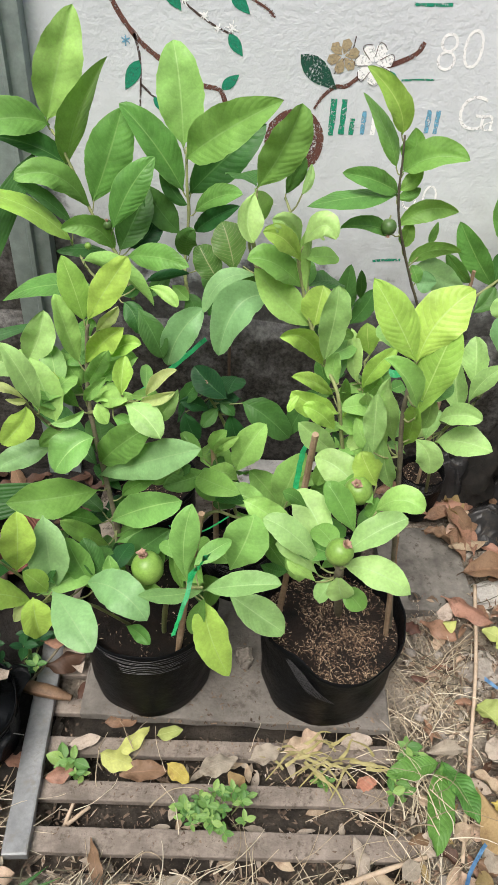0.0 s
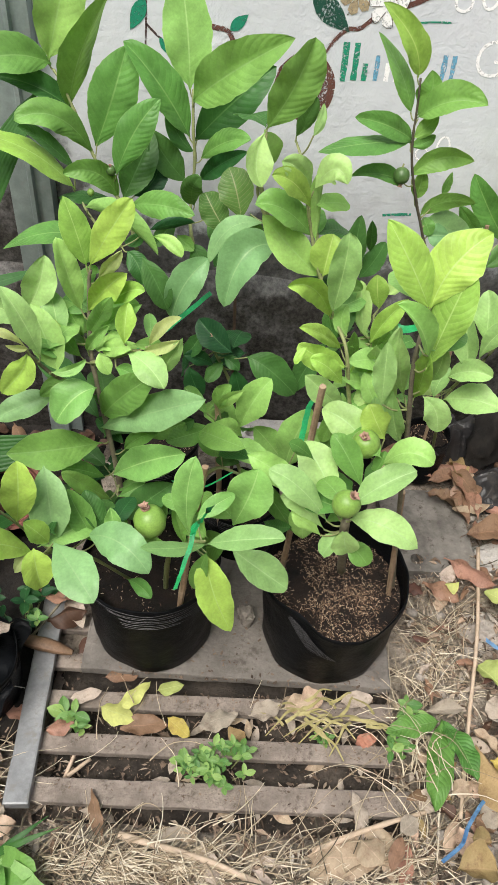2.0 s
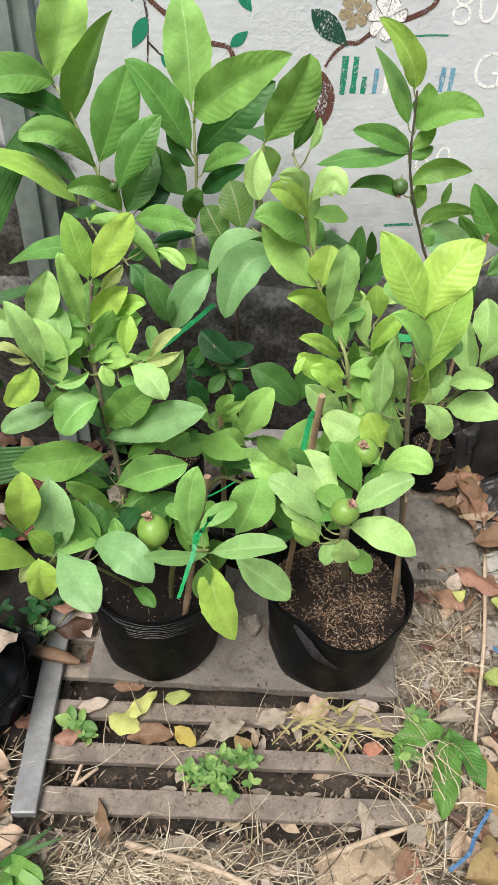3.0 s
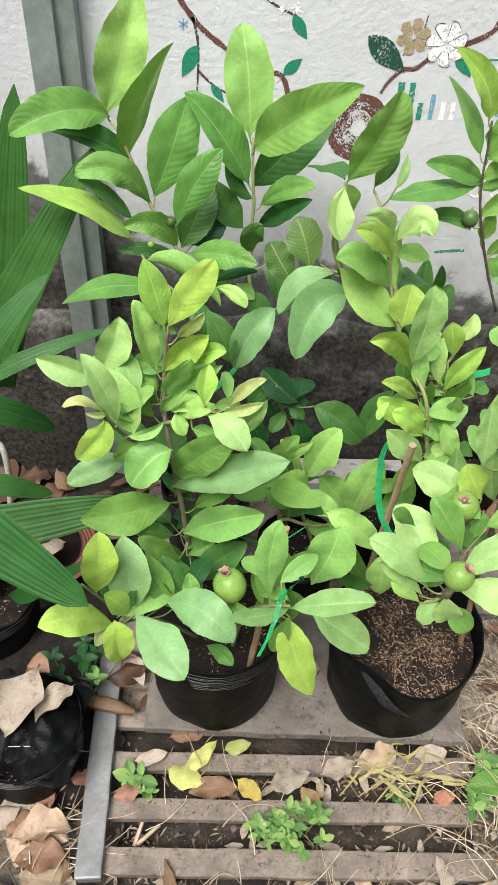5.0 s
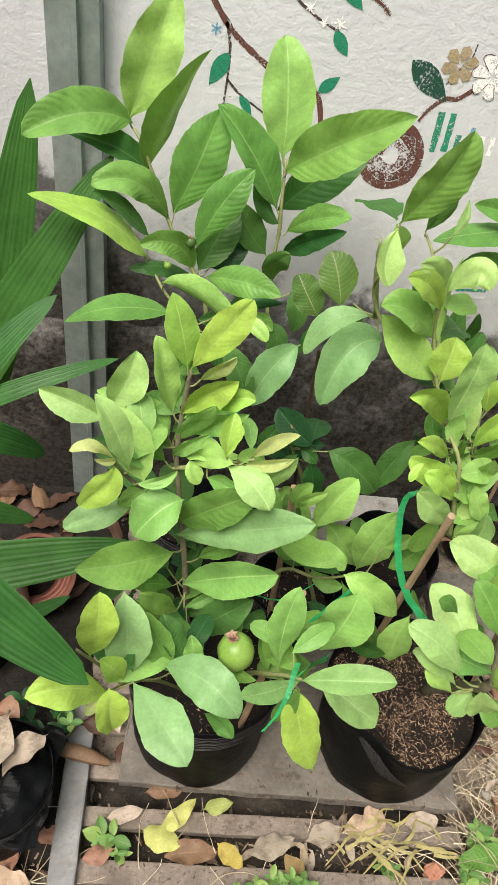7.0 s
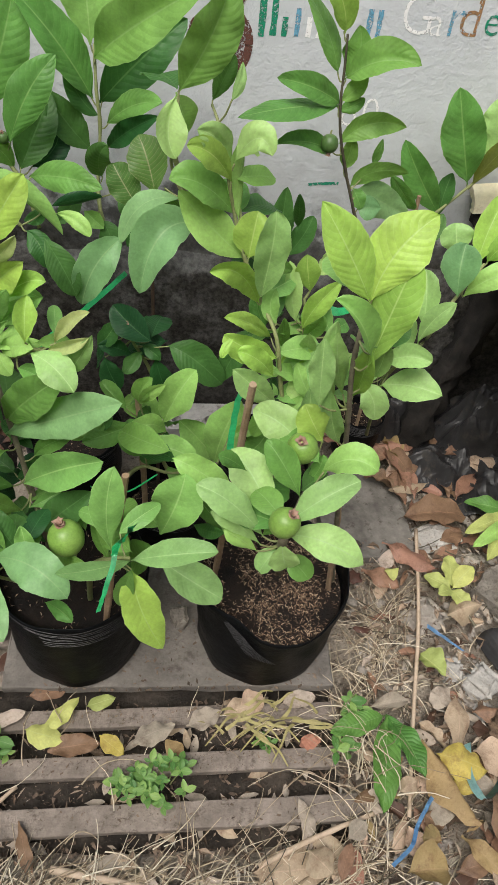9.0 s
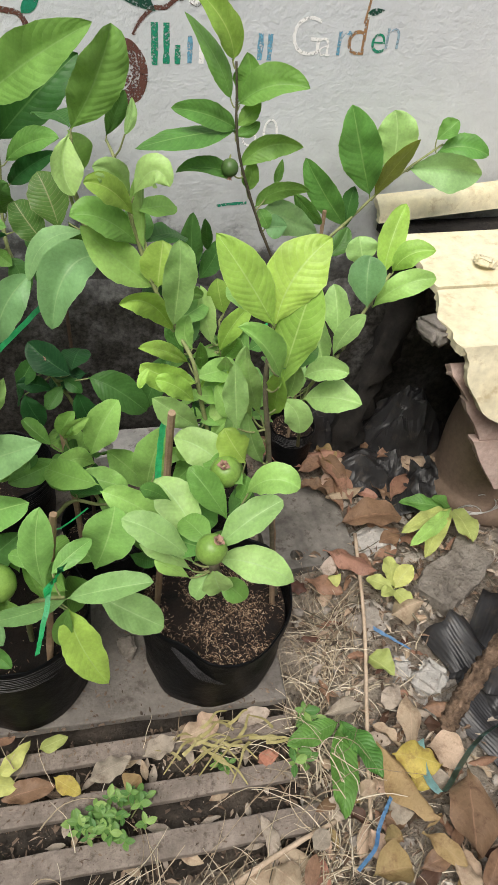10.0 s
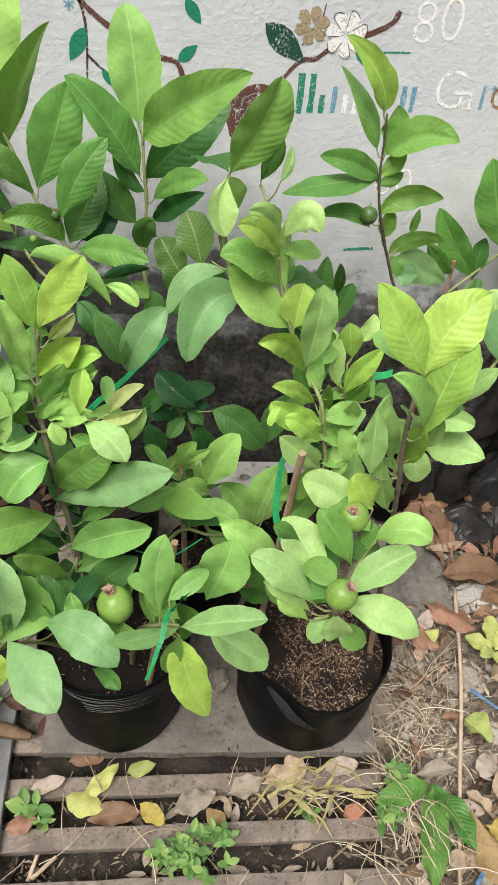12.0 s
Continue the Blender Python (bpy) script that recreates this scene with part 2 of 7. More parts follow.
DARK_FRUIT = surface("dark_green_fruit", (0.05, 0.12, 0.03), (0.1, 0.18, 0.05), 30.0, 0.45, 300.0, 0.2, 0.001)
SEPAL = surface("dry_calyx", (0.28, 0.16, 0.11), (0.5, 0.34, 0.26), 60.0, 0.9, 200.0, 0.6, 0.002)
RIBBON = surface("green_tape", (0.02, 0.46, 0.14), (0.05, 0.62, 0.24), 40.0, 0.35, 120.0, 0.4, 0.002, spec=0.6)
BLUE_TAPE = surface("blue_tape", (0.1, 0.28, 0.58), (0.22, 0.45, 0.72), 40.0, 0.4, 120.0, 0.4, 0.002)
TEAL_TAPE = surface("teal_tape", (0.26, 0.48, 0.5), (0.4, 0.66, 0.6), 40.0, 0.4, 120.0, 0.4, 0.002)
ROUGH_BARK = surface("rough_bark", (0.075, 0.047, 0.03), (0.33, 0.225, 0.15), 70.0, 0.95, 130.0, 1.0, 0.008, stain=(0.3, 0.22, 0.15))
HAY = surface("yellow_hay", (0.3, 0.27, 0.1), (0.45, 0.4, 0.19), 30.0, 0.8, 150.0, 0.2, 0.001)
STRAW, n_straw, l_straw, p_straw = material("dry_straw")
straw_tint = ramp(n_straw, l_straw, n_straw.new("ShaderNodeNewGeometry").outputs["Random Per Island"], (0.0, (0.25, 0.19, 0.125)), (0.3, (0.47, 0.385, 0.265)), (0.65, (0.63, 0.545, 0.4)), (1.0, (0.78, 0.72, 0.58)))
straw_grain = ramp(n_straw, l_straw, noise_tex(n_straw, l_straw, 150.0, 4.0).outputs[0], (0.3, 0.75), (0.7, 1.15))
l_straw.new(mix_rgb(n_straw, l_straw, 0.7, straw_tint.outputs[0], straw_grain.outputs[0], "MULTIPLY"), p_straw.inputs["Base Color"])
p_straw.inputs["Roughness"].default_value = 0.75
HUSK, n_husk, l_husk, p_husk = material("rice_husk")
l_husk.new(ramp(n_husk, l_husk, n_husk.new("ShaderNodeNewGeometry").outputs["Random Per Island"], (0.0, (0.03, 0.016, 0.01)), (0.45, (0.14, 0.08, 0.048)), (0.75, (0.36, 0.25, 0.16)), (1.0, (0.6, 0.46, 0.32))).outputs[0], p_husk.inputs["Base Color"])
p_husk.inputs["Roughness"].default_value = 0.8
WIRE = surface("pale_wire", (0.5, 0.5, 0.48), (0.62, 0.62, 0.6), 30.0, 0.5, 150.0, 0.1, 0.001, 0.2)
LEAF = [
    # the two darkest greens also paint shade on leaves set back
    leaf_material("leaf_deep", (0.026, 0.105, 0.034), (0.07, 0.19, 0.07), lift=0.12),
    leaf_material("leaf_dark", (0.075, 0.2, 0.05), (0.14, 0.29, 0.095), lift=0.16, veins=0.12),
    leaf_material("leaf_green", (0.18, 0.39, 0.09), (0.29, 0.5, 0.17), lift=0.16, veins=0.12),
    leaf_material("leaf_light", (0.3, 0.56, 0.15), (0.43, 0.67, 0.25), 0.46, 0.22, lift=0.09, veins=0.11),
    leaf_material("leaf_young", (0.375, 0.62, 0.115), (0.49, 0.71, 0.23), 0.46, 0.22, lift=0.1, veins=0.13),
    leaf_material("leaf_bluish", (0.26, 0.485, 0.205), (0.34, 0.54, 0.26), lift=0.07, veins=0.12),
    leaf_material("leaf_bud", (0.54, 0.64, 0.26), (0.55, 0.65, 0.34), lift=0.06, veins=0.1),
    leaf_material("leaf_olive", (0.15, 0.2, 0.03), (0.26, 0.3, 0.08)),
    leaf_material("leaf_pale", (0.4, 0.64, 0.22), (0.52, 0.73, 0.33), 0.46, 0.22, lift=0.08, veins=0.11),
    leaf_material("leaf_olive_light", (0.37, 0.55, 0.105), (0.49, 0.62, 0.21), 0.46, 0.22, lift=0.09, veins=0.15),
    leaf_material("leaf_veined", (0.13, 0.25, 0.06), (0.4, 0.4, 0.22), lift=0.13, veins=0.4),
    leaf_material("leaf_young_ribbed", (0.37, 0.61, 0.115), (0.53, 0.73, 0.26), 0.46, 0.22, lift=0.15, veins=0.22, ribs=12.0),
    leaf_material("leaf_matte", (0.325, 0.55, 0.195), (0.45, 0.66, 0.31), 0.5, 0.25, lift=0.1, veins=0.13),
]
PALM = leaf_material("palm_blade", (0.042, 0.145, 0.03), (0.07, 0.19, 0.05), 0.45, 0.22, 0.01, 0.1)
DEAD = [
    leaf_material("dead_leaf_brown", (0.3, 0.175, 0.115), (0.35, 0.21, 0.135), 0.55, 0.08, 9.0, 0.06, 0.3, (0.1, 0.055, 0.035)),
    leaf_material("dead_leaf_tan", (0.56, 0.425, 0.31), (0.6, 0.45, 0.33), 0.6, 0.1, 9.0, 0.06, 0.25, (0.22, 0.14, 0.09)),
    leaf_material("dead_leaf_grey", (0.45, 0.385, 0.315), (0.46, 0.39, 0.32), 0.8, 0.08, 9.0, 0.06, 0.25, (0.16, 0.12, 0.09)),
    leaf_material("fallen_leaf_yellow", (0.5, 0.42, 0.1), (0.6, 0.52, 0.18), 0.6, 0.15, 9.0, 0.06, 0.15, (0.3, 0.2, 0.07)),
    leaf_material("fallen_leaf_lime", (0.47, 0.53, 0.17), (0.58, 0.64, 0.26), 0.6, 0.2, 9.0, 0.06, 0.15),
    leaf_material("dead_leaf_ochre", (0.4, 0.285, 0.14), (0.45, 0.32, 0.17), 0.65, 0.1, 9.0, 0.06, 0.15, (0.2, 0.12, 0.06)),
    # wet brown; behind the palm this dark tone paints its shade
    leaf_material("dead_leaf_wet_shaded", (0.095, 0.05, 0.034), (0.14, 0.08, 0.055), 0.55, 0.06, 9.0, 0.06, 0.3, (0.04, 0.022, 0.015)),
]

# ---- mesh helpers ----


def part(name, bm, mat, parent=None, label="", smooth=False):
    me = bpy.data.meshes.new(name)
    if smooth:
        for f in bm.faces:
            f.smooth = True
    bm.to_mesh(me)
    bm.free()
    me.materials.append(mat)
    ob = new(name, me)
    if parent:
        ob.parent = parent
    return tagged(ob, label)


def thing(name, label, category, group="", at=(0, 0, 0), kind=""):
    ob = new(name)
    ob.location = at
    return tagged(ob, label, category, group, kind)


def box(bm, lo, hi, bevel=0.0, turn=0.0):
    """A bevelled box between two corners, turned about its upright axis."""
    made = bmesh.ops.create_cube(bm, size=1.0)["verts"]
    lo, hi = Vector(lo), Vector(hi)
    m = Matrix.Translation((lo + hi) / 2) @ Matrix.Rotation(radians(turn), 4, "Z") @ Matrix.Diagonal((*(hi - lo), 1))
    bmesh.ops.transform(bm, matrix=m, verts=made)
    if bevel:
        edges = list({e for v in made for e in v.link_edges})
        bmesh.ops.bevel(bm, geom=edges, offset=bevel, segments=2, affect="EDGES", profile=0.6)


def rough_up(bm, amount, scale, seed=0.0):
    for v in bm.verts:
        v.co += amount * noise.noise_vector(v.co * scale + Vector((seed, seed * 2, 7)))


def spline(points, steps=5):
    """Points along a smooth line through those given."""
    p = [Vector(q) for q in points]
    p = [2 * p[0] - p[1], *p, 2 * p[-1] - p[-2]]
    out = []
    for a, b, c, d in zip(p, p[1:], p[2:], p[3:]):
        for k in range(steps):
            t = k / steps
            out.append(0.5 * (2 * b + (c - a) * t + (2 * a - 5 * b + 4 * c - d) * t * t + (3 * b - a - 3 * c + d) * t**3))
    return [*out, p[-2]]


def tube(bm, points, r0, r1, sides=8, wobble=0.0, knots=0.0):
    """A tapered tube along a line of points, closed at its ends."""
    rings = []
    for k, q in enumerate(points):
        way = (points[min(k + 1, len(points) - 1)] - points[max(k - 1, 0)]).normalized()
        a = way.cross(Vector((0.31, 0.2, 0.93)) if abs(way.z) < 0.9 else Vector((1, 0, 0))).normalized()
        b = way.cross(a)
        f = k / max(1, len(points) - 1)
        r = (r0 + (r1 - r0) * f) * (1 + (knots if k % 4 == 0 else 0.0))
        rings.append([bm.verts.new(q + r * (1 + wobble * noise.noise(q * 90 + a * s)) * (a * math.cos(6.2832 * s / sides) + b * math.sin(6.2832 * s / sides))) for s in range(sides)])
    for u, v in zip(rings, rings[1:]):
        for s in range(sides):
            bm.faces.new((u[s], u[(s + 1) % sides], v[(s + 1) % sides], v[s]))
    bm.faces.new(rings[0][::-1])
    bm.faces.new(rings[-1])


def band(bm, points, width, across=(1, 0, 0), taper=0.0, thick=0.0):
    """A flat strip along a line of points."""
    across, rows = Vector(across), []
    for k, q in enumerate(points):
        way = (points[min(k + 1, len(points) - 1)] - points[max(k - 1, 0)]).normalized()
        side = (across - way * across.dot(way)).normalized()
        w = width / 2 * (1 - taper * k / max(1, len(points) - 1))
        rows.append((bm.verts.new(q - side * w), bm.verts.new(q + side * w)))
    for a, b in zip(rows, rows[1:]):
        bm.faces.new((a[0], a[1], b[1], b[0]))


def lathe(bm, profile, sides=32, ripple=0.0, seed=0.0):
    """Turns (radius, height) pairs about the upright axis."""
    rings = []
    for r, z in profile:
        ring = []
        for s in range(sides):
            a = 6.2832 * s / sides
            k = 1 + ripple * noise.noise(Vector((math.cos(a) * 2.2 + seed, math.sin(a) * 2.2, z * 14)))
            ring.append(bm.verts.new((r * k * math.cos(a), r * k * math.sin(a), z)))
        rings.append(ring)
    for u, v in zip(rings, rings[1:]):
        for s in range(sides):
            bm.faces.new((u[s], u[(s + 1) % sides], v[(s + 1) % sides], v[s]))
    return rings


def blade(length, width, arch=0.12, fold=0.12, wave=0.02, seed=0, rows=20, cols=6, blunt=0.75, shift=0.85, twist=0.0, stalk=0.06, curl=0.0, droop=0.0, tip=None, crinkle=0.0):
    """A leaf blade from the origin along +y, facing +z, with UV. arch: how far its middle stands over the line from base to tip."""
    rng = random.Random(seed)
    ph, skew = rng.uniform(0, 6.28), rng.uniform(-0.03, 0.03)
    bm = bmesh.new()
    layer = bm.loops.layers.uv.new("UVMap")
    grid = []
    for i in range(rows + 1):
        s = i / rows
        q = max(0.0, (s - stalk) / (1 - stalk))
        wob = 1 + 0.07 * noise.noise(Vector((s * 5 + ph * 3, seed * 1.7, 0)))
        w = wob * width / 2 * max(math.sin(math.pi * q**shift) ** (blunt if tip is None or q**shift < 0.5 else tip) if 0 < q < 1 else 0.0, 0.035 if s < 0.99 else 0.006)
        line = []
        for j in range(cols + 1):
            u = 2 * j / cols - 1
            lift = arch * length * 4 * s * (1 - s) + fold * abs(u) * w + curl * u * u * w - droop * length * max(0.0, s - 0.4) ** 2 + wave * min(length, 2.2 * width) * math.sin(ph + (15 + 4 * math.sin(seed)) * s + (2.0 if u > 0 else 0.0)) * u * u
            lift += crinkle * length * noise.noise(Vector((u * w * 70, s * length * 60, seed * 3.1)))
            x, z = u * w, lift
            a = twist * (s - 0.3)
            x, z = x * math.cos(a) - (z - arch * length * 4 * s * (1 - s)) * math.sin(a), z + u * w * math.sin(a)
            line.append((bm.verts.new((x + skew * length * math.sin(math.pi * s), s * length, z)), (j / cols, s)))
        grid.append(line)
    for a, b in zip(grid, grid[1:]):
        for j in range(cols):
            quad = (a[j], a[j + 1], b[j + 1], b[j])
            f = bm.faces.new([v for v, _ in quad])
            f.smooth = True
            for loop, (_, uvv) in zip(f.loops, quad):
                loop[layer].uv = uvv
    return bm


def aim(base, tip, face):
    """The pose of a blade from base to tip that turns its upper side to the way given."""
    b, y = Vector(base), (Vector(tip) - Vector(base)).normalized()
    z = Vector(face)
    z = (z - y * z.dot(y)).normalized()
    x = y.cross(z)
    return Matrix(((x.x, y.x, z.x, b.x), (x.y, y.y, z.y, b.y), (x.z, y.z, z.z, b.z), (0, 0, 0, 1)))


count = [0]
OPEN = Vector((-0.13, -1.4, 1.34))  # the open side of the yard, to which the leaves turn


def leaf(plant, base, mid, tip, half, left, right, tone, pair=True):
    """One leaf whose midrib bends through mid. left, right: degrees by which each half of the blade is folded up to the open side of the yard."""
    count[0] += 1
    rng = random.Random(count[0])
    base, mid, tip = Vector(base), Vector(mid), Vector(tip)
    knee, length = 2 * mid - (base + tip) / 2, (mid - base).length + (tip - mid).length
    ph, freq = rng.uniform(0, 6.28), rng.uniform(9, 20)
    wave, curl, twist = rng.uniform(0.04, 0.13), rng.uniform(-0.1, 0.45), rng.uniform(-0.3, 0.3)
    blunt, tipped, stalk = rng.uniform(0.66, 0.95), rng.uniform(0.46, 0.8), rng.uniform(0.015, 0.04)
    shift = rng.uniform(1.0, 1.3) if plant in (P, R, G) else rng.uniform(0.86, 1.05) if plant in (A, D) else rng.uniform(0.9, 1.2)
    ragged = rng.uniform(0.06, 0.16)
    bm = bmesh.new()
    layer = bm.loops.layers.uv.new("UVMap")
    rows, cols, grid = 24, 8, []
    for i in range(rows + 1):
        s = i / rows
        p = base * (1 - s) ** 2 + knee * 2 * s * (1 - s) + tip * s * s
        way = ((knee - base) * (1 - s) + (tip - knee) * s).normalized()
        side = way.cross((OPEN - p).normalized()).normalized()
        up = side.cross(way)
        q = max(0.0, (s - stalk) / (1 - stalk)) ** shift
        w = math.sin(math.pi * q) ** (blunt if q < 0.5 else tipped) if 0 < q < 1 else 0.0
        line = []
        for j in range(cols + 1):
            u = 2 * j / cols - 1
            r = abs(u) * half * max(w * (1 + ragged * noise.noise(Vector((s * 5 + ph, 3.0 if u > 0 else 0.0, count[0]))) + 0.05 * noise.noise(Vector((s * 17, 3.0 if u > 0 else 0.0, ph)))), 0.03 if s < 0.99 else 0.006)
            a = radians(left if u < 0 else right) * (0.75 + 0.5 * s) + (twist if u < 0 else -twist) * (s - 0.4) - curl * abs(u)
            lift = r * math.sin(a) + wave * half * w * u * u * math.sin(ph + freq * s + (2.0 if u > 0 else 0.0)) + 0.0022 * noise.noise(Vector((u * 3, s * length * 45, count[0] * 1.7)))
            line.append((bm.verts.new(p - base + side * math.copysign(r * math.cos(a), u) + up * lift), (j / cols, s)))
        grid.append(line)
    for a, b in zip(grid, grid[1:]):
        for j in range(cols):
            quad = (a[j], a[j + 1], b[j + 1], b[j])
            f = bm.faces.new([v for v, _ in quad])
            f.smooth = True
            for loop, (_, uvv) in zip(f.loops, quad):
                loop[layer].uv = uvv
    ob = part("leaf", bm, LEAF[tone], plant)
    ob.location = base
    near = min(STEMS.get(plant, [base]), key=lambda q: (q + Vector((0, 0, 0.01)) - base).length)
    if 0.003 < (near - base).length < 0.065:
        bm = bmesh.new()
        tube(bm, spline([near - base, (near - base) * 0.45 - Vector((0, 0, 0.004)), (tip - base) * 0.03], 4), 0.0014, 0.001, 6, 0.2)
        part("petiole", bm, GREEN_BARK, ob, smooth=True)
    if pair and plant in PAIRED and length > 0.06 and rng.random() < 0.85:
        # guava leaves grow in pairs: the other one of the pair points back, its tone darkened to paint shade
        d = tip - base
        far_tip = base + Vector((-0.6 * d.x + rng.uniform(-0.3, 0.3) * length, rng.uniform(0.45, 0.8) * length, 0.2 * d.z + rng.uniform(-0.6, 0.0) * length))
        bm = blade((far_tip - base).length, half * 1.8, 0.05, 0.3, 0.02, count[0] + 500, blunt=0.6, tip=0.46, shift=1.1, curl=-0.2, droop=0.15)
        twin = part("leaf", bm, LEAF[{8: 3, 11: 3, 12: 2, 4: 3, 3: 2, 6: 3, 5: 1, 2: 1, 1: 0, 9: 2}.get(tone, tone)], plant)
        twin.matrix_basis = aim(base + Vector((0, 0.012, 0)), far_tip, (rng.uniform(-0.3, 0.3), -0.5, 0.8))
    return ob


STEMS = {}


def stem(plant, r0, r1, points):
    bm = bmesh.new()
    STEMS.setdefault(plant, []).extend(spline(points, 5))
    tube(bm, spline(points, 5), r0, r1, 8, 0.3, 0.12)
    return part("stem", bm, DARK_BARK if plant is D else BARK if plant in (C, E, F, P) and r0 > 0.0035 else GREEN_BARK, plant, smooth=True)

# ---- setting ----
bm = bmesh.new()
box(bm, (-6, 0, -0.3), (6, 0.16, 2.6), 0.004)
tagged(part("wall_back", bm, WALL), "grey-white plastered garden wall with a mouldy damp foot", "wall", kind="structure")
# unseen walls, added to cut low sky light and deepen the gaps
for name, lo, hi in (("wall_front", (-5, -3.2, -0.3), (5, -3.05, 2.7)), ("wall_left", (-3.2, -3.04, -0.3), (-3.05, -0.01, 2.3)), ("wall_right", (3.05, -3.04, -0.3), (3.2, -0.01, 2.3))):
    bm = bmesh.new()
    box(bm, lo, hi, 0.004)
    tagged(part(name, bm, SLAB), "unseen grey wall added to block low sky light", "wall", kind="structure")
bm = bmesh.new()
lip = []
for k in range(121):
    x = -3 + 6 * k / 120
    top = 0.47 + 0.05 * noise.noise(Vector((x * 3, 0, 1))) + 0.02 * noise.noise(Vector((x * 14, 0, 4)))
    out = 0.022 + 0.012 * noise.noise(Vector((x * 5, 3, 0)))
    lip.append([bm.verts.new(q) for q in ((x, 0.002, top + 0.02), (x, -out * 0.45, top), (x, -out, top - 0.05), (x, -out - 0.004, 0.25), (x, -out - 0.01, -0.1))])
for a, b in zip(lip, lip[1:]):
    for j in range(4):
        bm.faces.new((a[j], b[j], b[j + 1], a[j + 1]))
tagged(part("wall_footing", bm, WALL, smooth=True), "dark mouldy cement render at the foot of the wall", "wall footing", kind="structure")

bm = bmesh.new()
nx, ny = 150, 110
rows = []
for j in range(ny + 1):
    y = -2.6 + 2.62 * j / ny
    row = []
    for i in range(nx + 1):
        x = -1.7 + 3.4 * i / nx
        z = 0.012 * noise.noise(Vector((x * 5, y * 5, 0))) + 0.008 * noise.noise(Vector((x * 22, y * 22, 3)))
        if -0.46 < x < 0.25 and -1.0 < y < -0.66:
            z -= 0.045
        if x > 0.3:
            z += 0.02
        row.append(bm.verts.new((x, y, z - 0.005)))
    rows.append(row)
for a, b in zip(rows, rows[1:]):
    for i in range(nx):
        bm.faces.new((a[i], a[i + 1], b[i + 1], b[i]))
edge = [v for v in bm.verts if v.is_boundary]
far = {}
for v in edge:
    d = Vector((v.co.x, v.co.y + 1.3, 0)).normalized() * 400
    far[v] = bm.verts.new((v.co.x + d.x, v.co.y + d.y, -0.04))
for e in [e for e in bm.edges if e.is_boundary and e.verts[0] in far and e.verts[1] in far]:
    a, b = e.verts
    bm.faces.new((a, b, far[b], far[a]))
bmesh.ops.recalc_face_normals(bm, faces=bm.faces)
tagged(part("ground", bm, SOIL, smooth=True), "trodden brown yard soil with litter", "ground", kind="structure")

# damp soil; its darkest colour also paints the shade between the slats
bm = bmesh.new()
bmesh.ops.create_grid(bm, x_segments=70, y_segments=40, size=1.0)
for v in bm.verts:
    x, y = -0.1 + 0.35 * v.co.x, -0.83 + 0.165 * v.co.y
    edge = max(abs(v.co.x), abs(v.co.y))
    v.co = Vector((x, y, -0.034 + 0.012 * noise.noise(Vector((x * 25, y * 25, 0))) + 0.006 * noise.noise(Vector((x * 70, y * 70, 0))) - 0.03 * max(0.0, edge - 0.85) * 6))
tagged(part("dark_soil", bm, WET_SHADED_SOIL, smooth=True), "damp soil under the pallet slats, darkened for their shade", "soil", kind="structure")

# near-black sheet that paints the palm's shade onto the ground
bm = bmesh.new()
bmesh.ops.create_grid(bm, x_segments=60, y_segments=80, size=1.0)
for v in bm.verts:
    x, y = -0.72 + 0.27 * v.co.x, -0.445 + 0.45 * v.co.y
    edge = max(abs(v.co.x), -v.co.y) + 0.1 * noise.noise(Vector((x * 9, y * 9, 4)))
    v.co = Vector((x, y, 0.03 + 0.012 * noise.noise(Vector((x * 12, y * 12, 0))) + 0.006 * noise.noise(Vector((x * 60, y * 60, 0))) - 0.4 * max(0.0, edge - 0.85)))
tagged(part("dark_soil", bm, SHADE_SOIL, smooth=True), "soil round the palm and bags, coloured dark as shade", "soil", kind="structure")

# steel post by the wall: a folded channel with a lit web and a lip
bm = bmesh.new()
shape = [(-0.604, -0.002), (-0.604, -0.05), (-0.566, -0.05), (-0.564, -0.053), (-0.556, -0.053), (-0.554, -0.04), (-0.524, -0.04), (-0.524, -0.002)]
lower, upper = [bm.verts.new((x, y, -0.05)) for x, y in shape], [bm.verts.new((x, y, 2.5)) for x, y in shape]
for k in range(len(shape)):
    j = (k + 1) % len(shape)
    bm.faces.new((lower[k], lower[j], upper[j], upper[k]))
bm.faces.new(upper)
bmesh.ops.recalc_face_normals(bm, faces=bm.faces)
tagged(part("steel_post", bm, ZINC), "grey galvanised steel channel post against the wall", "post")

# ---- pallet with its slats, the edge bar and the board under the bags ----
pallet = thing("pallet", "low weathered wooden pallet half sunk in soil", "pallet")
for y, w, right in ((-0.703, 0.033, 0.20), (-0.783, 0.034, 0.215), (-0.866, 0.035, 0.205), (-0.95, 0.043, 0.238), (-0.62, 0.034, 0.2), (-0.54, 0.034, 0.2)):
    bm = bmesh.new()
    box(bm, (-0.45, -w / 2, -0.008), (right, w / 2, 0.008), 0.0025)
    bmesh.ops.subdivide_edges(bm, edges=[e for e in bm.edges if e.calc_length() > 0.3], cuts=14)
    rough_up(bm, 0.0016, 22, y * 9)
    ob = part("slat", bm, SLAT, pallet)
    ob.matrix_basis = pose(0, y + 0.004, 0.012, 0, 0, 0.7)
bm = bmesh.new()
box(bm, (-0.022, -0.21, -0.012), (0.022, 0.21, 0.008), 0.004)
bmesh.ops.subdivide_edges(bm, edges=[e for e in bm.edges if e.calc_length() > 0.2], cuts=24)
rough_up(bm, 0.0016, 30, 3)
bar = tagged(part("steel_bar", bm, PIPE), "flat grey steel bar lying across the pallet ends", "metal bar")
bar.matrix_basis = pose(-0.461, -0.777, 0.034, 0, 0, 3.5)
bm = bmesh.new()
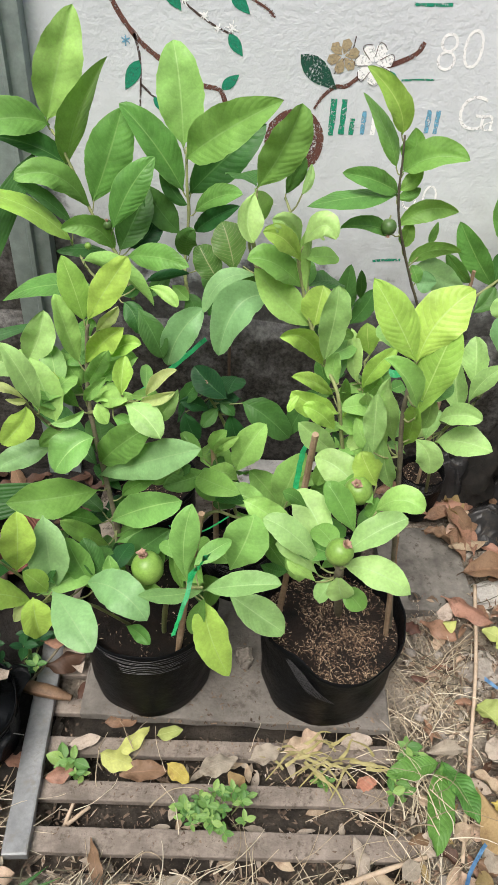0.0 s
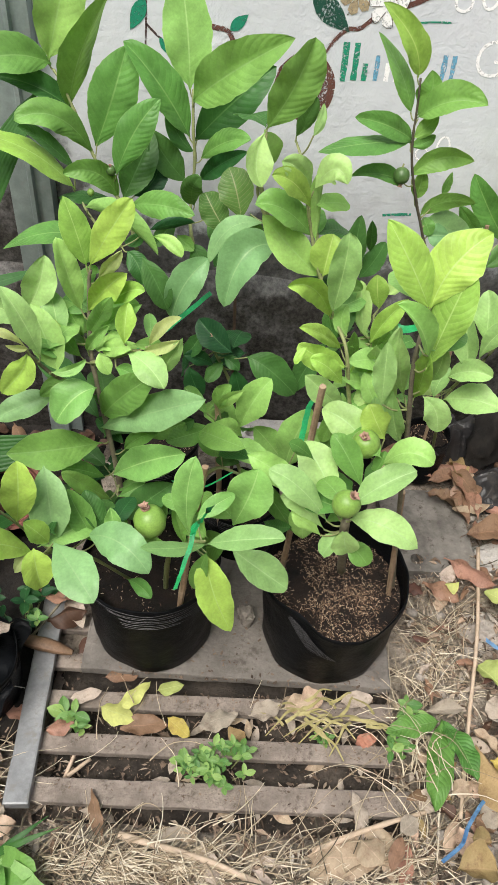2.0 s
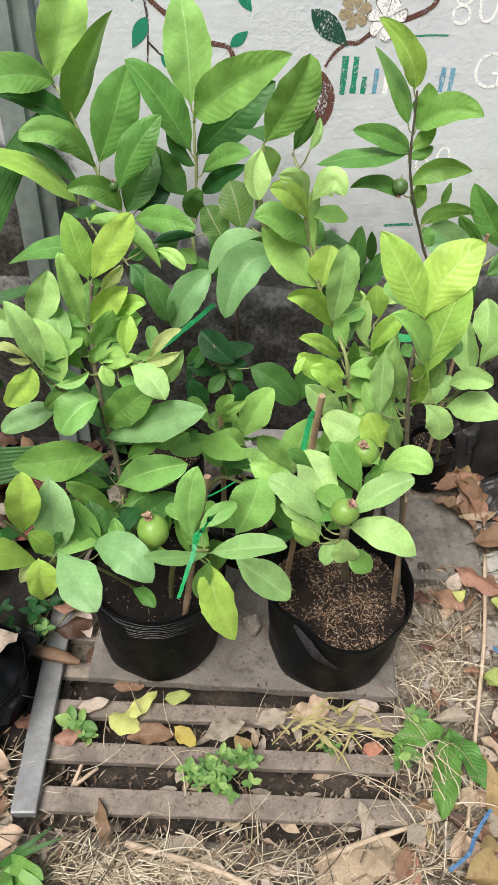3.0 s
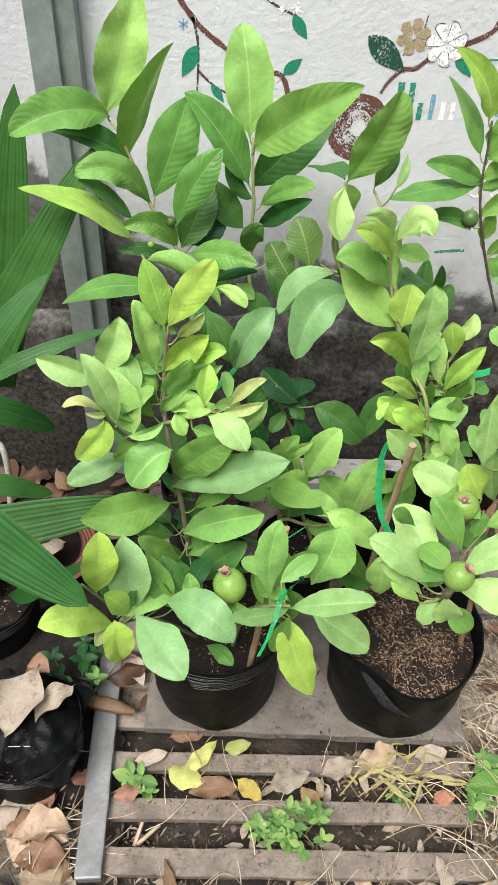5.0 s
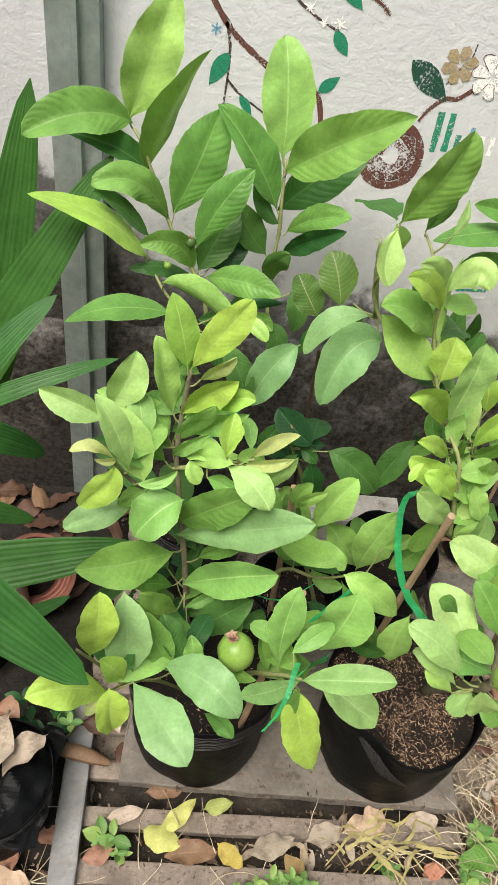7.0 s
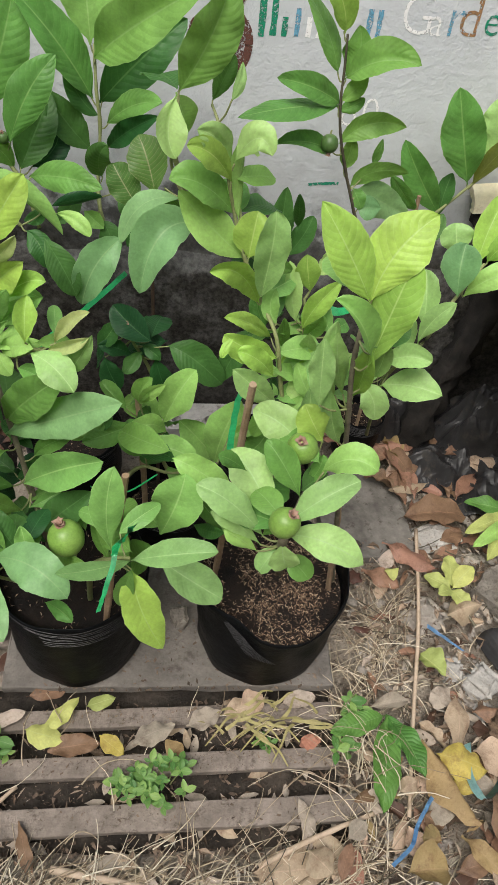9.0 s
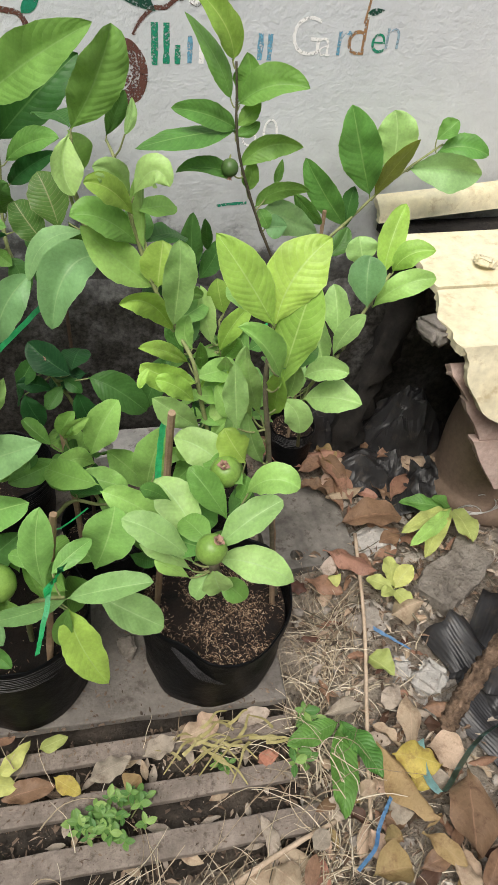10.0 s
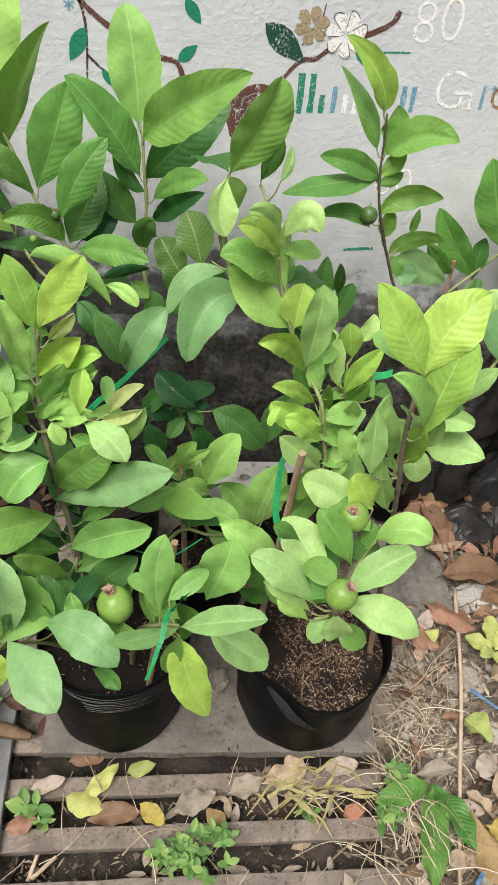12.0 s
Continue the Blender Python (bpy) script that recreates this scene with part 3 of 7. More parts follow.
box(bm, (-0.3, -0.15, -0.011), (0.3, 0.15, 0.011), 0.003)
bmesh.ops.subdivide_edges(bm, edges=[e for e in bm.edges if e.calc_length() > 0.2], cuts=20)
rough_up(bm, 0.003, 22, 2)
slab = tagged(part("cement_board", bm, SLAB), "grey cement board laid on the pallet under bags", "board")
slab.matrix_basis = pose(-0.088, -0.588, 0.036, 0, 0, -0.6)


def holed_plank(at, size, holes, turn, mat, label):
    """A concrete plank with round holes through it."""
    bm = bmesh.new()
    w, d, h = size
    outer = [(-w / 2, -d / 2), (w / 2, -d / 2), (w / 2, d / 2), (-w / 2, d / 2)]
    for z in (0.0, h):
        edges = []
        loop = [bm.verts.new((x, y, z)) for x, y in outer]
        edges += [bm.edges.new((loop[k], loop[(k + 1) % 4])) for k in range(4)]
        for cx, cy, r in holes:
            ring = [bm.verts.new((cx + r * math.cos(k * 0.3927), cy + r * math.sin(k * 0.3927), z)) for k in range(16)]
            edges += [bm.edges.new((ring[k], ring[(k + 1) % 16])) for k in range(16)]
        bmesh.ops.triangle_fill(bm, use_beauty=True, use_dissolve=False, edges=edges)
    vs = list(bm.verts)
    half = len(vs) // 2
    start = 0
    for count_ in [4] + [16] * len(holes):
        for k in range(count_):
            a, b = start + k, start + (k + 1) % count_
            bm.faces.new((vs[a], vs[b], vs[half + b], vs[half + a]))
        start += count_
    bmesh.ops.recalc_face_normals(bm, faces=bm.faces)
    ob = tagged(part("concrete_plank", bm, mat), label, "plank", "planks under the pots")
    ob.matrix_basis = pose(*at, 0, 0, turn)
    return ob


holed_plank((0.34, -0.325, 0.012), (0.2, 0.25, 0.03), [(-0.035, -0.09, 0.015)], 1.5, DIRTY_PLANK, "dirty grey concrete plank with a round hole")
holed_plank((0.03, -0.08, 0.0), (0.3, 0.09, 0.1), [(-0.035, -0.01, 0.012), (-0.115, -0.01, 0.012)], 1.0, PLANK, "pale grey concrete plank with round holes at the wall")

# ---- grow bags ----


def grow_bag(at, r, h, soil, label, lean=(0, 0), seed=1.0, ripple=0.05, low=0.0, husky=False, creases=8, dent=0.0):
    """A soft black nursery bag: wrinkled wall with folded rim, soil and husk inside. low: how far the rim sags at the front."""
    bag = thing("grow_bag", label, "plant pot", "black grow bags", at)
    bm = bmesh.new()
    rb = r * 0.9
    prof = [(0.001, 0.0), (rb * 0.9, 0.0), (rb * 0.98, 0.006)] + [(rb + (r - rb) * t, 0.012 + (h - 0.012) * t) for t in (0.1, 0.25, 0.4, 0.55, 0.7, 0.85, 0.93, 1.0)]
    prof += [(r * 0.985, h + 0.001), (r * 0.97, h - 0.006), (r * 0.965, soil - 0.004)]
    lathe(bm, prof, 56, ripple, seed)
    for v in bm.verts:
        f = max(0.0, min(1.0, v.co.z / h)) ** 2
        a = math.atan2(v.co.y, v.co.x)
        v.co.z -= low * f * max(0.0, math.cos(a + 1.2)) ** 2
        v.co.z += f * 0.008 * noise.noise(Vector((math.cos(a) * 3, math.sin(a) * 3, seed)))
        k = 1 + 0.012 * f * noise.noise(Vector((a * 9, v.co.z * 40, seed)))
        k *= 1 - dent * f * math.exp(-(((a + 2.25) / 0.42) ** 2))
        v.co.x, v.co.y = v.co.x * k + lean[0] * f, v.co.y * k + lean[1] * f
    body = part("bag", bm, BAG, bag, smooth=True)
    for n_ in range(creases):
        bm = bmesh.new()
        rr, z = r * (0.976 + 0.0035 * n_) + 0.0012, h * (0.77 + 0.028 * n_)
        a0, span = -3.0 + 0.13 * ((n_ * 7) % 5) + 4.2 * dent, 2.6 - 0.25 * (n_ % 3)
        line = [Vector((rr * math.cos(a0 + span * k / 30), rr * math.sin(a0 + span * k / 30), z + 0.004 * noise.noise(Vector((k * 0.2, n_ * 3.0, seed))))) for k in range(31)]
        tube(bm, line, 0.0006, 0.0004, 4)
        part("crease", bm, CREASE, body)
    bm = bmesh.new()
    rings = lathe(bm, [(0.001, soil + 0.006), (r * 0.3, soil + 0.006), (r * 0.6, soil + 0.002), (r * 0.85, soil), (r * 0.96, soil - 0.003)], 48, 0.0, seed)
    for v in bm.verts:
        v.co.z += 0.006 * noise.noise(v.co * 55) + 0.004 * noise.noise(v.co * 140)
        k = 1 - 0.75 * dent * math.exp(-(((math.atan2(v.co.y, v.co.x) + 2.25) / 0.42) ** 2))
        v.co.x, v.co.y = v.co.x * k, v.co.y * k
    earth = part("soil", bm, DARK_SOIL, bag, "dark brown potting soil", True)
    bm = bmesh.new()
    rng = random.Random(int(seed * 100))
    for _ in range(8500 if husky else 500):
        a, d = rng.uniform(0, 6.28), r * 0.93 * math.sqrt(rng.random())
        d *= 1 - 0.85 * dent * (math.exp(-(((a - 4.03) / 0.42) ** 2)))
        x, y = d * math.cos(a), d * math.sin(a)
        if noise.noise(Vector((x * 18 + seed, y * 18, 0))) < rng.uniform(-0.5, 0.5):
            continue
        c, t = Vector((x, y, soil + 0.006 + rng.uniform(0, 0.004))), rng.uniform(0, 6.28)
        u = Vector((math.cos(t), math.sin(t), rng.uniform(-0.4, 0.4))) * rng.uniform(0.0018, 0.005)
        s = Vector((-math.sin(t), math.cos(t), rng.uniform(-0.5, 0.5))) * rng.uniform(0.0004, 0.001)
        up = Vector((0, 0, 0.001))
        q = [bm.verts.new(c + k) for k in (-u, s + up, u, -s + up)]
        bm.faces.new(q)
    husk = part("husk_layer", bm, HUSK, earth, "pale rice husks strewn on the soil")
    tagged(husk, kind="stuff")
    return bag


grow_bag((-0.26, -0.626, 0.047), 0.127, 0.222, 0.193, "low black plastic grow bag on the cement board", seed=1.3)
sagging = grow_bag((0.082, -0.622, 0.047), 0.136, 0.205, 0.15, "black plastic grow bag with sagging rim and husky soil", (0.0, -0.005), 2.7, 0.06, 0.022, True, 0, 0.13)
for n_ in range(9):
    bm = bmesh.new()
    line = []
    for k in range(13):
        a, z = -2.45 + 0.05 * n_ + 0.042 * k, 0.192 - 0.002 * n_ - 0.0052 * k
        rr = 0.136 * (0.9 + 0.1 * z / 0.205) * (1 - 0.13 * (z / 0.205) ** 2 * math.exp(-(((a + 2.25) / 0.42) ** 2))) + 0.002
        line.append(Vector((rr * math.cos(a), rr * math.sin(a) - 0.004, z)))
    tube(bm, line, 0.0009, 0.0005, 4)
    part("crease", bm, CREASE, next(c for c in sagging.children if c.name.startswith("bag")))
grow_bag((0.35, -0.118, 0.025), 0.056, 0.14, 0.115, "small ribbed black plastic grow bag by the wall", seed=4.1, creases=8)
grow_bag((-0.3, -0.25, 0.02), 0.1, 0.2, 0.13, "tall black plastic grow bag near the wall", seed=5.2)
grow_bag((0.1, -0.3, 0.02), 0.1, 0.2, 0.13, "black plastic grow bag behind the front row", seed=6.4)
grow_bag((-0.1, -0.38, 0.02), 0.085, 0.16, 0.1, "black plastic grow bag between the other bags", seed=7.7)
grow_bag((-0.74, -0.5, 0.0), 0.11, 0.13, 0.11, "black plastic grow bag that holds the palm", seed=9.3)
grow_bag((-0.585, -0.78, 0.0), 0.1, 0.14, 0.115, "black plastic grow bag beside the steel bar", seed=8.1)

# ---- guava saplings ----


def sapling(label):
    return thing("guava_sapling", label, "sapling", "guava saplings")


A = sapling("tall guava sapling with large ribbed green leaves by wall")
H = sapling("small shaded guava seedling with dark green leaves")
C = sapling("bushy light green guava sapling in front grow bag")
G = sapling("low guava branch with pale leaves tied to a stake")
K = sapling("short bushy guava sapling tied with green tape")
E = sapling("guava sapling with curled yellow-green upper leaves")
M = sapling("slim guava sapling with upright light green leaves")
F = sapling("slender guava sapling with a large yellow-green leaf pair")
P = sapling("fruiting guava sapling with pale leaves in husky soil")
D = sapling("thin dark-stemmed guava sapling against the painted wall")
R = sapling("guava sapling with pale lower leaves in small grow bag")
PAIRED = (C, G, K, E, P, H, M, F)
stem(A, .0036, .0022, [(-0.203, -0.250, 0.647), (-0.221, -0.250, 0.709), (-0.225, -0.220, 0.753), (-0.219, -0.210, 0.826), (-0.222, -0.210, 0.881), (-0.224, -0.190, 0.938)])
stem(A, .0036, .002, [(-0.315, -0.280, 0.691), (-0.332, -0.270, 0.754), (-0.378, -0.240, 0.816), (-0.411, -0.220, 0.887), (-0.434, -0.210, 0.938), (-0.448, -0.200, 0.956)])
stem(A, .0026, .0016, [(-0.332, -0.330, 0.721), (-0.380, -0.310, 0.755), (-0.402, -0.290, 0.778), (-0.418, -0.270, 0.783)])
stem(A, .004, .002, [(-0.089, -0.430, 0.831), (-0.108, -0.450, 0.906), (-0.116, -0.460, 0.954)])
stem(H, .004, .002, [(-0.114, -0.380, 0.425), (-0.144, -0.400, 0.521), (-0.172, -0.410, 0.586)])
stem(C, .005, .0024, [(-0.277, -0.620, 0.117), (-0.300, -0.620, 0.372), (-0.315, -0.620, 0.544), (-0.330, -0.610, 0.663), (-0.334, -0.600, 0.712), (-0.327, -0.600, 0.810), (-0.323, -0.600, 0.831)])
stem(C, .004, .002, [(-0.332, -0.610, 0.631), (-0.376, -0.650, 0.689), (-0.401, -0.680, 0.753)])
stem(C, .003, .0015, [(-0.334, -0.610, 0.685), (-0.285, -0.630, 0.717), (-0.240, -0.650, 0.751)])
stem(C, .003, .0015, [(-0.287, -0.660, 0.230), (-0.334, -0.750, 0.413), (-0.370, -0.800, 0.485), (-0.403, -0.840, 0.503)])
stem(C, .003, .0015, [(-0.370, -0.800, 0.485), (-0.396, -0.800, 0.521), (-0.418, -0.830, 0.604)])
stem(G, .005, .002, [(-0.236, -0.640, 0.110), (-0.215, -0.720, 0.387), (-0.177, -0.770, 0.487), (-0.152, -0.800, 0.531)])
stem(K, .004, .0015, [(-0.181, -0.530, 0.369), (-0.147, -0.530, 0.408), (-0.097, -0.540, 0.404), (-0.026, -0.550, 0.437)])
stem(K, .004, .002, [(-0.071, -0.480, 0.252), (-0.115, -0.500, 0.397), (-0.142, -0.490, 0.477)])
stem(E, .0033, .002, [(0.063, -0.580, 0.573), (0.048, -0.580, 0.644), (0.035, -0.570, 0.712), (0.015, -0.530, 0.740), (-0.015, -0.520, 0.806), (-0.030, -0.510, 0.855), (-0.043, -0.520, 0.908)])
stem(E, .0028, .0016, [(-0.021, -0.500, 0.804), (-0.082, -0.460, 0.835), (-0.109, -0.460, 0.888), (-0.104, -0.480, 0.931), (-0.103, -0.480, 0.980)])
stem(E, .0028, .0016, [(-0.015, -0.520, 0.806), (-0.026, -0.500, 0.868), (-0.049, -0.490, 0.939), (-0.063, -0.460, 0.966)])
stem(M, .0026, .0016, [(0.127, -0.470, 0.570), (0.097, -0.480, 0.649), (0.086, -0.470, 0.709)])
stem(D, .0026, .0016, [(0.218, -0.260, 0.677), (0.179, -0.270, 0.761), (0.142, -0.280, 0.858), (0.130, -0.280, 0.915), (0.127, -0.280, 0.961), (0.123, -0.280, 1.004)])
stem(R, .003, .0018, [(0.331, -0.140, 0.638), (0.395, -0.120, 0.688), (0.436, -0.120, 0.736), (0.490, -0.110, 0.780), (0.555, -0.100, 0.824)])
stem(R, .0036, .0022, [(0.318, -0.270, 0.237), (0.246, -0.450, 0.538), (0.269, -0.500, 0.656), (0.310, -0.460, 0.701), (0.365, -0.410, 0.744)])
stem(P, .007, .004, [(0.076, -0.680, 0.327), (0.041, -0.800, 0.546), (0.021, -0.870, 0.672), (0.055, -0.800, 0.664), (0.066, -0.760, 0.671)])
stem(F, .004, .0024, [(0.209, -0.600, 0.145), (0.152, -0.670, 0.448), (0.107, -0.740, 0.691), (0.082, -0.770, 0.830), (0.081, -0.770, 0.910)])
leaf(A, (-0.455, -0.200, 0.967), (-0.423, -0.204, 1.060), (-0.396, -0.190, 1.139), 0.040, 24, 24, 3)
leaf(A, (-0.429, -0.206, 0.897), (-0.397, -0.218, 0.987), (-0.344, -0.210, 1.075), 0.037, 33, -67, 2)
leaf(A, (-0.450, -0.200, 0.964), (-0.512, -0.247, 0.984), (-0.588, -0.279, 0.956), 0.034, 56, 14, 2)
leaf(A, (-0.421, -0.204, 0.894), (-0.471, -0.220, 0.933), (-0.546, -0.222, 0.948), 0.026, 61, 14, 1)
leaf(A, (-0.388, -0.230, 0.833), (-0.431, -0.272, 0.907), (-0.493, -0.299, 0.907), 0.025, 51, 14, 2)
leaf(A, (-0.414, -0.275, 0.792), (-0.476, -0.312, 0.869), (-0.573, -0.329, 0.898), 0.036, 63, -61, 4)
leaf(A, (-0.414, -0.265, 0.824), (-0.456, -0.287, 0.877), (-0.490, -0.298, 0.898), 0.019, 56, -43, 1)
leaf(A, (-0.383, -0.229, 0.849), (-0.348, -0.228, 0.935), (-0.326, -0.211, 1.002), 0.039, 24, 24, 2)
leaf(A, (-0.342, -0.281, 0.826), (-0.310, -0.277, 0.894), (-0.269, -0.259, 0.942), 0.028, 24, 24, 2)
leaf(A, (-0.338, -0.256, 0.773), (-0.313, -0.237, 0.823), (-0.290, -0.205, 0.870), 0.032, 24, 24, 1)
leaf(A, (-0.322, -0.244, 0.773), (-0.291, -0.227, 0.794), (-0.283, -0.203, 0.816), 0.023, 24, 24, 0)
leaf(A, (-0.345, -0.256, 0.772), (-0.374, -0.287, 0.828), (-0.424, -0.307, 0.832), 0.022, 24, 24, 2)
leaf(A, (-0.351, -0.256, 0.766), (-0.395, -0.278, 0.785), (-0.441, -0.290, 0.783), 0.018, 54, -45, 1)
leaf(A, (-0.387, -0.336, 0.791), (-0.324, -0.354, 0.785), (-0.267, -0.358, 0.725), 0.026, 52, -52, 3)
leaf(A, (-0.370, -0.327, 0.735), (-0.452, -0.346, 0.746), (-0.529, -0.350, 0.714), 0.029, 53, -48, 2)
leaf(A, (-0.229, -0.193, 0.937), (-0.234, -0.185, 1.025), (-0.247, -0.161, 1.093), 0.040, 24, 24, 3)
leaf(A, (-0.223, -0.207, 0.925), (-0.156, -0.258, 0.989), (-0.069, -0.288, 1.047), 0.041, 14, 39, 2)
leaf(A, (-0.223, -0.160, 0.844), (-0.158, -0.164, 0.914), (-0.090, -0.150, 0.970), 0.039, 24, 24, 1)
leaf(A, (-0.228, -0.209, 0.868), (-0.273, -0.222, 0.948), (-0.330, -0.217, 1.009), 0.034, 61, 14, 2)
leaf(A, (-0.219, -0.209, 0.843), (-0.247, -0.217, 0.874), (-0.265, -0.215, 0.921), 0.017, 42, -31, 1)
leaf(A, (-0.234, -0.212, 0.791), (-0.268, -0.213, 0.831), (-0.300, -0.203, 0.876), 0.026, 36, 14, 1)
leaf(A, (-0.208, -0.212, 0.834), (-0.167, -0.253, 0.879), (-0.124, -0.282, 0.897), 0.021, 14, 47, 2)
leaf(A, (-0.208, -0.214, 0.798), (-0.171, -0.259, 0.846), (-0.128, -0.290, 0.881), 0.018, 24, 24, 0)
leaf(A, (-0.218, -0.221, 0.752), (-0.220, -0.256, 0.796), (-0.203, -0.281, 0.831), 0.020, 24, 24, 1)
leaf(A, (-0.156, -0.364, 0.780), (-0.176, -0.355, 0.809), (-0.192, -0.338, 0.831), 0.025, 24, 24, 10)
leaf(A, (-0.131, -0.390, 0.815), (-0.142, -0.376, 0.856), (-0.155, -0.354, 0.880), 0.028, 24, 24, 10)
leaf(A, (-0.095, -0.430, 0.830), (-0.147, -0.442, 0.824), (-0.177, -0.443, 0.766), 0.019, 50, -34, 5)
leaf(A, (-0.076, -0.446, 0.804), (-0.123, -0.477, 0.799), (-0.149, -0.496, 0.722), 0.035, 40, 14, 5)
leaf(A, (-0.176, -0.386, 0.744), (-0.217, -0.407, 0.705), (-0.239, -0.415, 0.643), 0.029, 24, 24, 5)
leaf(A, (-0.287, -0.401, 0.745), (-0.263, -0.416, 0.707), (-0.245, -0.421, 0.661), 0.021, 24, 24, 1)
leaf(A, (-0.318, -0.362, 0.732), (-0.298, -0.376, 0.714), (-0.292, -0.383, 0.683), 0.018, 24, 24, 1)
leaf(A, (-0.277, -0.346, 0.753), (-0.244, -0.364, 0.753), (-0.226, -0.375, 0.734), 0.012, 36, 14, 3)
leaf(A, (-0.245, -0.270, 0.719), (-0.226, -0.287, 0.712), (-0.212, -0.299, 0.706), 0.014, 24, 24, 2)
leaf(A, (-0.326, -0.256, 0.763), (-0.265, -0.295, 0.784), (-0.209, -0.321, 0.782), 0.024, 24, 24, 2)
leaf(A, (-0.282, -0.358, 0.769), (-0.245, -0.352, 0.779), (-0.208, -0.339, 0.779), 0.013, 49, -43, 0)
leaf(E, (-0.104, -0.481, 0.984), (-0.072, -0.489, 1.043), (-0.053, -0.486, 1.097), 0.031, 62, 14, 2)
leaf(E, (-0.063, -0.450, 0.966), (-0.050, -0.453, 0.996), (-0.040, -0.451, 1.020), 0.012, 34, 14, 1)
leaf(E, (-0.043, -0.495, 0.985), (-0.035, -0.490, 1.003), (-0.033, -0.480, 1.022), 0.008, 36, -36, 8)
leaf(E, (-0.106, -0.489, 0.983), (-0.114, -0.505, 0.948), (-0.104, -0.514, 0.922), 0.023, 14, 61, 8)
leaf(E, (-0.037, -0.520, 0.900), (-0.063, -0.534, 0.938), (-0.093, -0.541, 0.950), 0.017, 24, 24, 9)
leaf(E, (-0.028, -0.507, 0.851), (-0.071, -0.525, 0.897), (-0.112, -0.531, 0.905), 0.025, 67, 14, 2)
leaf(E, (-0.012, -0.510, 0.793), (-0.058, -0.513, 0.837), (-0.101, -0.504, 0.879), 0.027, 24, 24, 3)
leaf(E, (-0.008, -0.521, 0.800), (-0.004, -0.514, 0.832), (0.001, -0.501, 0.856), 0.028, 32, 14, 9)
leaf(E, (0.010, -0.550, 0.761), (0.015, -0.561, 0.842), (0.014, -0.560, 0.889), 0.023, 34, 14, 8)
leaf(E, (0.010, -0.531, 0.740), (-0.023, -0.561, 0.802), (-0.061, -0.580, 0.814), 0.019, 14, 45, 4)
leaf(E, (0.035, -0.538, 0.686), (-0.005, -0.577, 0.739), (-0.040, -0.602, 0.764), 0.012, 46, 14, 4)
leaf(E, (0.036, -0.590, 0.693), (-0.007, -0.594, 0.711), (-0.037, -0.590, 0.729), 0.021, 14, 43, 4)
leaf(E, (0.043, -0.602, 0.619), (0.005, -0.617, 0.666), (-0.025, -0.620, 0.696), 0.021, 14, 36, 8)
leaf(E, (-0.027, -0.613, 0.740), (-0.037, -0.621, 0.730), (-0.041, -0.627, 0.719), 0.006, 24, 24, 4)
leaf(M, (0.042, -0.492, 0.675), (0.041, -0.482, 0.709), (0.052, -0.464, 0.734), 0.019, 14, 39, 5)
leaf(M, (0.086, -0.483, 0.666), (0.062, -0.474, 0.719), (0.055, -0.456, 0.760), 0.017, 60, -40, 8)
leaf(M, (0.093, -0.468, 0.719), (0.085, -0.468, 0.750), (0.081, -0.461, 0.775), 0.019, 24, 24, 9)
leaf(M, (0.087, -0.484, 0.661), (0.101, -0.491, 0.711), (0.131, -0.487, 0.751), 0.017, 41, 14, 4)
leaf(M, (0.110, -0.426, 0.720), (0.122, -0.425, 0.742), (0.125, -0.419, 0.765), 0.014, 34, 14, 8)
leaf(M, (0.088, -0.487, 0.651), (0.098, -0.513, 0.685), (0.103, -0.531, 0.722), 0.013, 46, 14, 2)
leaf(M, (0.064, -0.491, 0.630), (0.055, -0.511, 0.675), (0.051, -0.523, 0.711), 0.010, 45, 14, 2)
leaf(M, (0.050, -0.528, 0.631), (0.069, -0.550, 0.664), (0.094, -0.564, 0.685), 0.012, 24, 24, 4)
leaf(M, (0.054, -0.577, 0.603), (0.077, -0.575, 0.636), (0.086, -0.567, 0.661), 0.015, 24, 24, 8)
leaf(F, (0.056, -0.770, 0.771), (0.051, -0.769, 0.819), (0.049, -0.760, 0.858), 0.016, 24, 24, 8)
leaf(M, (0.088, -0.522, 0.629), (0.083, -0.556, 0.683), (0.077, -0.578, 0.726), 0.012, 24, 24, 8)
leaf(M, (0.070, -0.310, 0.695), (0.065, -0.312, 0.744), (0.067, -0.303, 0.795), 0.019, 24, 24, 1)
leaf(M, (0.091, -0.307, 0.731), (0.085, -0.333, 0.773), (0.078, -0.351, 0.809), 0.010, 24, 24, 1)
leaf(M, (0.080, -0.309, 0.681), (0.101, -0.310, 0.717), (0.115, -0.303, 0.750), 0.018, 24, 24, 1)
leaf(F, (0.091, -0.736, 0.758), (0.071, -0.754, 0.817), (0.062, -0.760, 0.865), 0.012, 24, 24, 8)
leaf(F, (0.102, -0.736, 0.758), (0.096, -0.768, 0.816), (0.088, -0.787, 0.867), 0.014, 14, 40, 4)
leaf(F, (0.101, -0.738, 0.681), (0.080, -0.754, 0.734), (0.069, -0.758, 0.786), 0.015, 14, 39, 8)
leaf(R, (0.426, -0.120, 0.731), (0.388, -0.130, 0.819), (0.359, -0.122, 0.897), 0.040, 24, 24, 2)
leaf(R, (0.459, -0.104, 0.756), (0.462, -0.104, 0.825), (0.451, -0.091, 0.879), 0.039, 24, 24, 8)
leaf(R, (0.434, -0.119, 0.730), (0.452, -0.135, 0.789), (0.491, -0.138, 0.847), 0.025, 58, -37, 7)
leaf(R, (0.498, -0.100, 0.776), (0.561, -0.124, 0.787), (0.631, -0.134, 0.781), 0.041, 42, 14, 5)
